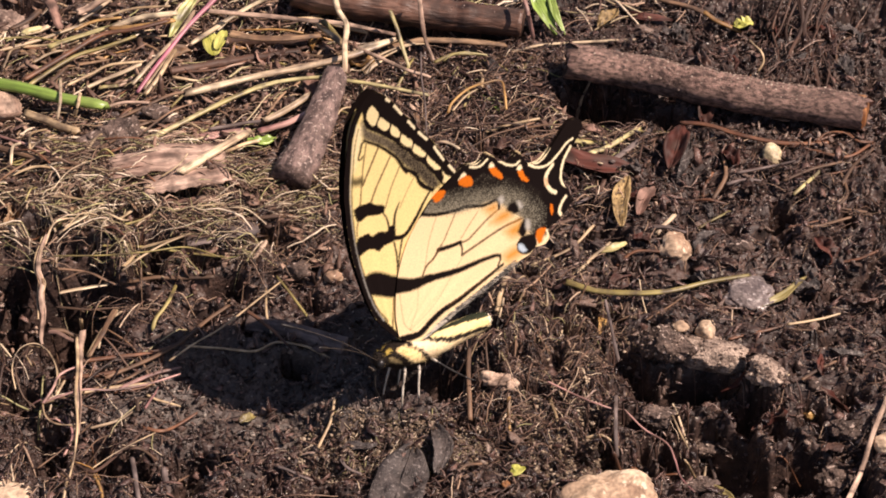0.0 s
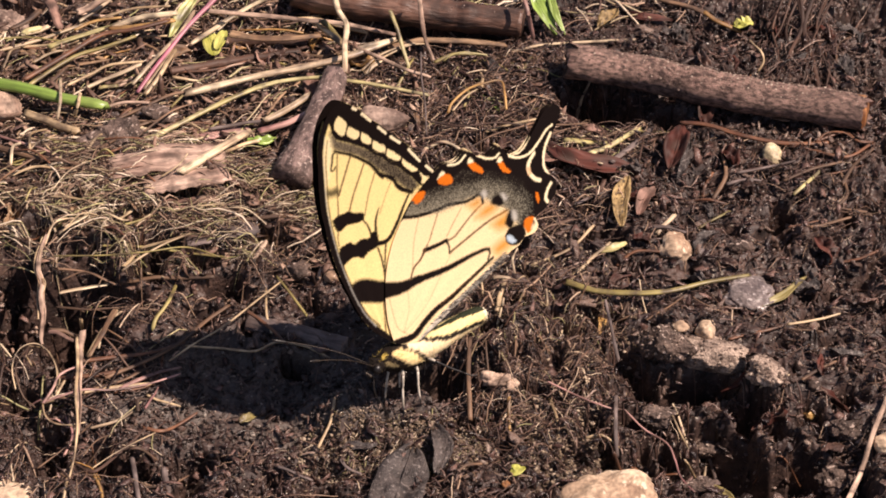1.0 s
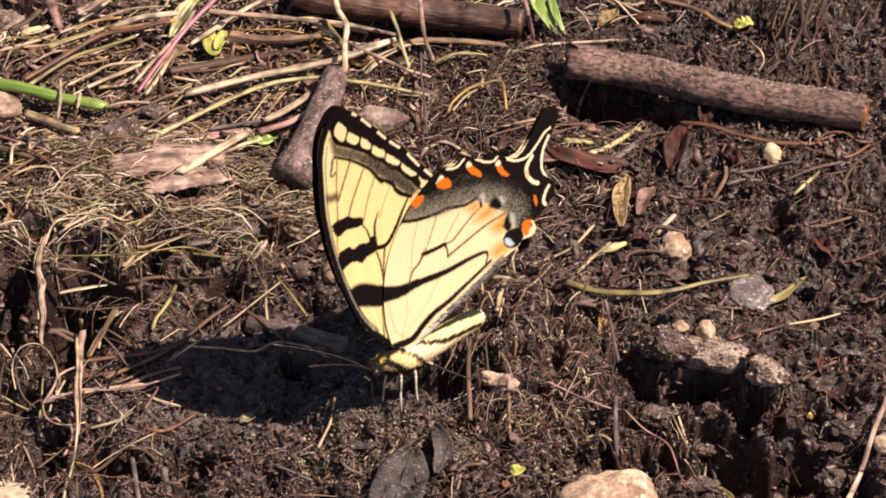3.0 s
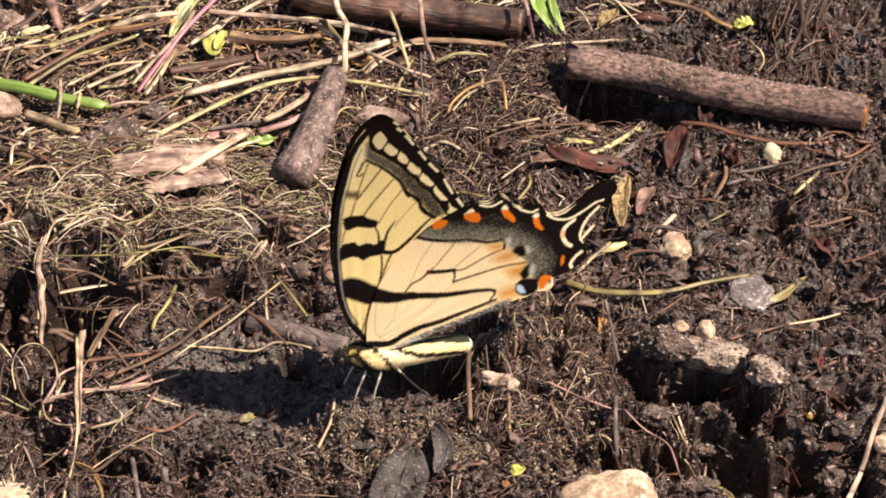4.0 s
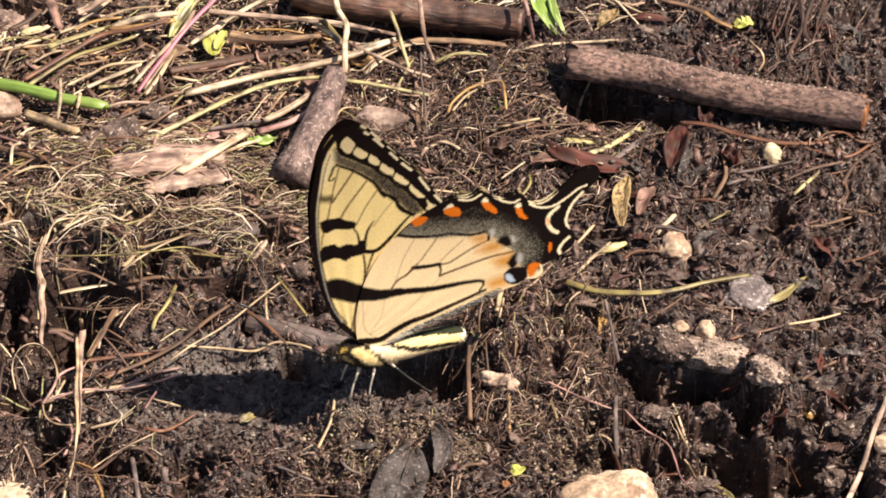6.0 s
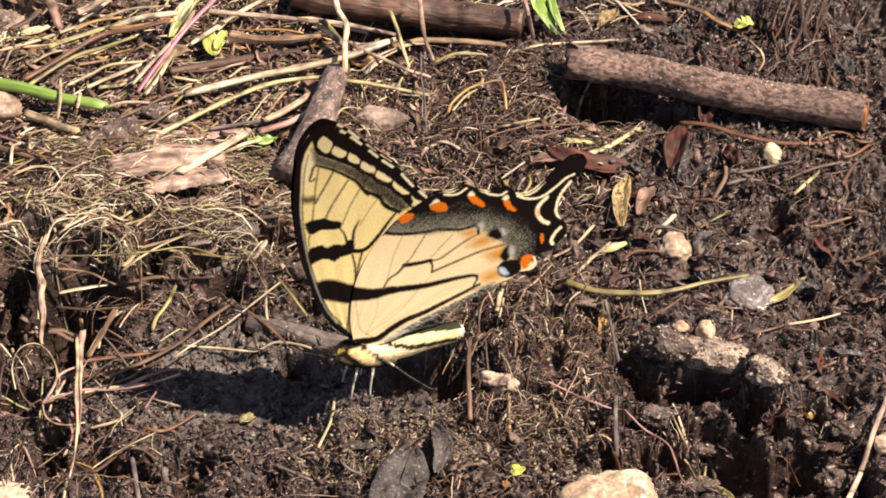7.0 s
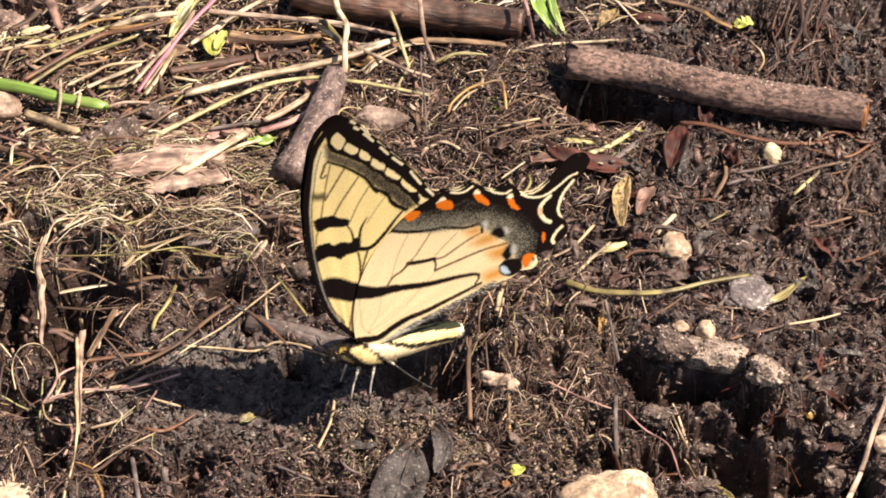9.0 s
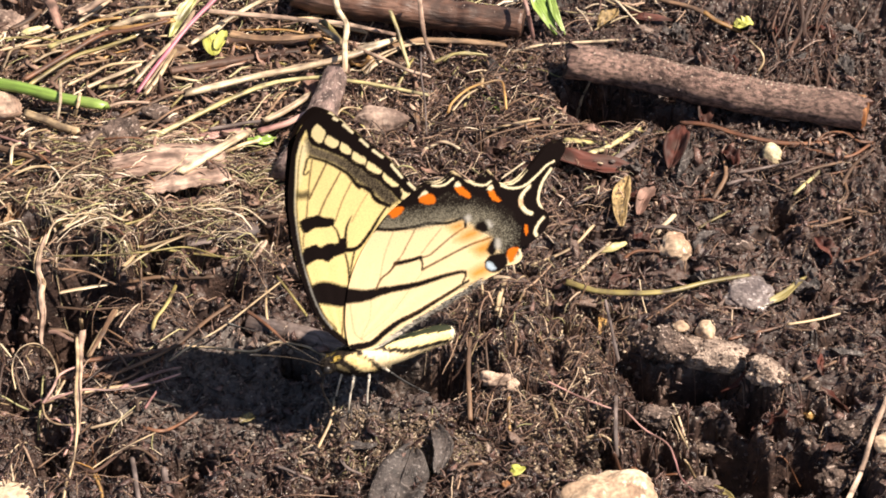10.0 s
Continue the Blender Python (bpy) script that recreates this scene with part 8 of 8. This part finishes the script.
litter("rootlets", 10, 32, 36, 30, 3200, 15, 60, 9, 0.11, 4.0, ROOT, "brown rootlets and dead moss strands in a mat", "rootlets", 0.3, 0.7)
litter("dry_grass_litter", 8, 34, 32, 26, 300, 20, 60, 7, 0.12, 3.0, HAY, "short tan grass bits among dark rootlets", "grass litter", 0.5)
litter("rootlets", 14, -24, 18, 24, 2400, 70, 60, 5.5, 0.09, 3.2, ROOT, "brown rootlets standing in a crumbly soil hump", "rootlets", 0.6, 0.6)
litter("rootlets", 18, -32, 16, 26, 620, 60, 80, 7, 0.17, 3.0, ROOT, "coarse curled brown roots on a soil hump", "rootlets", 0.9, 0.5)
litter("peat_shreds", 14, -26, 18, 26, 900, 60, 70, 3.2, 0.16, 3.0, PEAT, "short dark shreds of peaty soil", "peat", 0.3)
litter("rootlets", 14, -22, 16, 22, 90, 75, 40, 14, 0.15, 5.0, ROOT, "longer brown strands in a soil hump", "rootlets", 0.5)
litter("rootlets", 0, -56, 85, 18, 900, 10, 70, 8, 0.11, 1.5, ROOT, "short brown rootlets bedded in damp soil", "rootlets", 0.45, 0.4)
litter("peat_shreds", 8, 34, 34, 28, 3600, 0, 90, 3.4, 0.24, 3.0, PEAT, "short dark shreds of dead moss", "peat", 0.3)
litter("rootlets", 62, -15, 40, 50, 1300, 20, 70, 6, 0.09, 1.4, ROOT, "scattered dark rootlets in wet soil", "rootlets", 0.45, 0.4)
litter("rootlets", 72, 64, 8, 16, 700, 80, 35, 7, 0.11, 4.0, PEAT, "fine dark root hairs hanging behind a fallen stick", "rootlets", 0.3)
litter("rootlets", 55, 68, 42, 24, 1100, 60, 70, 5.5, 0.11, 2.2, PEAT, "dark rootlets behind a fallen stick", "rootlets", 0.45, 0.4)
litter("rootlets", -70, -40, 22, 26, 230, 60, 50, 17, 0.16, 4.0, ROOT, "long curved brown rootlets over a hollow", "rootlets", 0.4)
litter("dry_grass_litter", -70, -38, 22, 24, 80, 60, 50, 15, 0.18, 4.0, HAY, "pale curved grass stems over a hollow", "grass litter", 0.35)
litter("dry_grass_litter", -5, 78, 60, 12, 120, 10, 40, 16, 0.25, 2.0, HAY, "dry grass lying behind the debris", "grass litter", 0.5)
x, y = strewn(1100, -98, -18, -12, 34)
heap("bark_flakes", x, y, 0.25, 1.3, CHAFF, "small tan and pinkish bark flakes on the bank", "bark flakes", 1, -0.1, 1.8, False, 0.16, 1.7)
x, y = strewn(1700, -98, 2, 34, 84)
heap("bark_flakes", x, y, 0.3, 1.5, CHAFF, "small tan bark flakes among straw", "bark flakes", 1, -0.1, 1.8, False, 0.16, 1.8)
x, y = strewn(500, -18, 42, 8, 60)
heap("bark_flakes", x, y, 0.3, 1.3, CHAFF, "small brown bark flakes among rootlets", "bark flakes", 1, -0.1, 1.8, False, 0.16, 1.7)
x, y = strewn(6500, -26, 8, -58, -46)
heap("moss_crumbs", x, y, 0.08, 0.38, MOSS, "yellowish brown mossy crumbs on damp soil", "moss crumbs", 1, 0.0, 2.0)
x, y = strewn(900, -60, 0, -68, -52)
heap("moss_crumbs", x, y, 0.08, 0.36, MOSS, "yellowish brown mossy crumbs on damp soil", "moss crumbs", 1, 0.0, 2.0)
x, y = strewn(4200, 6, 36, -60, 5)
heap("moss_crumbs", x, y, 0.08, 0.38, MOSS, "yellowish brown mossy crumbs on a soil hump", "moss crumbs", 1, 0.0, 2.0)
x, y = strewn(2400, 15, 30, -64, -42)
heap("sandy_crumbs", x, y, 0.1, 0.5, MOSS, "pale sandy crumbs at the foot of a soil hump", "sand", 1, 0.0, 2.2, False, 0.9, 1.0, 0.5)
litter("moss_strands", -10, -52, 20, 8, 500, 30, 70, 2.0, 0.06, 1.2, HAY, "short tan moss strands on damp soil", "moss", 0.4)
litter("moss_strands", 16, -25, 16, 24, 400, 60, 60, 3.5, 0.09, 2.5, HAY, "short tan moss strands on a soil hump", "moss", 0.4)
litter("moss_strands", 10, 32, 30, 24, 350, 30, 80, 4.0, 0.08, 3.0, HAY, "short tan moss strands among rootlets", "moss", 0.4)


# ---- what moves ----
def motions():
    """The insect shifts on its feet while it drinks, then walks a step and turns."""
    walk(BUTTERFLY, [
        (0.0, pose(-0.0094, -0.0432, 0.0131, -14.5, -0.6, 37.9)),
        (0.5, pose(-0.0097, -0.0437, 0.0132, -14.7, -3.4, 37.9)),
        (0.8, pose(-0.0098, -0.0440, 0.0131, -16.1, -6.5, 38.8)),
        (1.0, pose(-0.0100, -0.0443, 0.0131, -16.9, -6.0, 39.5)),
        (1.2, pose(-0.0101, -0.0442, 0.0131, -21.5, -7.8, 39.2)),
        (1.5, pose(-0.0102, -0.0440, 0.0130, -28.3, -4.2, 38.7)),
        (1.7, pose(-0.0098, -0.0441, 0.0130, -24.7, -3.9, 39.4)),
        (2.0, pose(-0.0091, -0.0444, 0.0130, -19.4, 0.3, 40.6)),
        (2.3, pose(-0.0093, -0.0447, 0.0131, -18.1, -6.8, 42.2)),
        (2.5, pose(-0.0094, -0.0450, 0.0131, -17.3, -5.7, 43.3)),
        (2.7, pose(-0.0094, -0.0450, 0.0130, -17.7, -5.1, 43.2)),
        (3.8, pose(-0.0155, -0.0443, 0.0128, -5.2, -7.6, 20.1)),
        (4.0, pose(-0.0158, -0.0427, 0.0128, -3.6, 0.7, 18.2)),
        (4.5, pose(-0.0162, -0.0422, 0.0128, -2.5, -1.1, 17.7)),
        (5.0, pose(-0.0173, -0.0421, 0.0128, 0.2, 0.9, 16.7)),
        (5.5, pose(-0.0172, -0.0422, 0.0130, -2.0, -2.3, 17.3)),
        (5.7, pose(-0.0171, -0.0422, 0.0130, -2.0, -3.3, 17.3)),
        (6.8, pose(-0.0176, -0.0423, 0.0128, -4.3, -8.4, 16.9)),
        (7.0, pose(-0.0176, -0.0423, 0.0128, -4.3, -8.6, 16.9)),
        (7.3, pose(-0.0174, -0.0423, 0.0132, -4.4, -6.0, 17.2)),
        (7.5, pose(-0.0172, -0.0422, 0.0135, -4.4, -2.6, 17.3)),
        (7.7, pose(-0.0171, -0.0422, 0.0134, -4.7, -4.6, 18.1)),
        (7.8, pose(-0.0172, -0.0423, 0.0133, -4.9, -6.9, 18.4)),
        (8.0, pose(-0.0172, -0.0424, 0.0132, -5.2, -6.4, 19.3)),
        (8.5, pose(-0.0178, -0.0420, 0.0129, -4.4, -7.6, 18.4)),
        (9.0, pose(-0.0174, -0.0422, 0.0130, -4.2, -6.0, 19.6)),
        (9.2, pose(-0.0176, -0.0428, 0.0130, -4.7, -9.7, 19.5)),
        (9.5, pose(-0.0181, -0.0437, 0.0130, -5.4, -8.9, 19.5)),
        (9.8, pose(-0.0183, -0.0443, 0.0130, -8.8, -8.1, 23.1)),
        (10.0, pose(-0.0184, -0.0447, 0.0130, -11.1, -5.8, 25.4)),
    ])


motions()
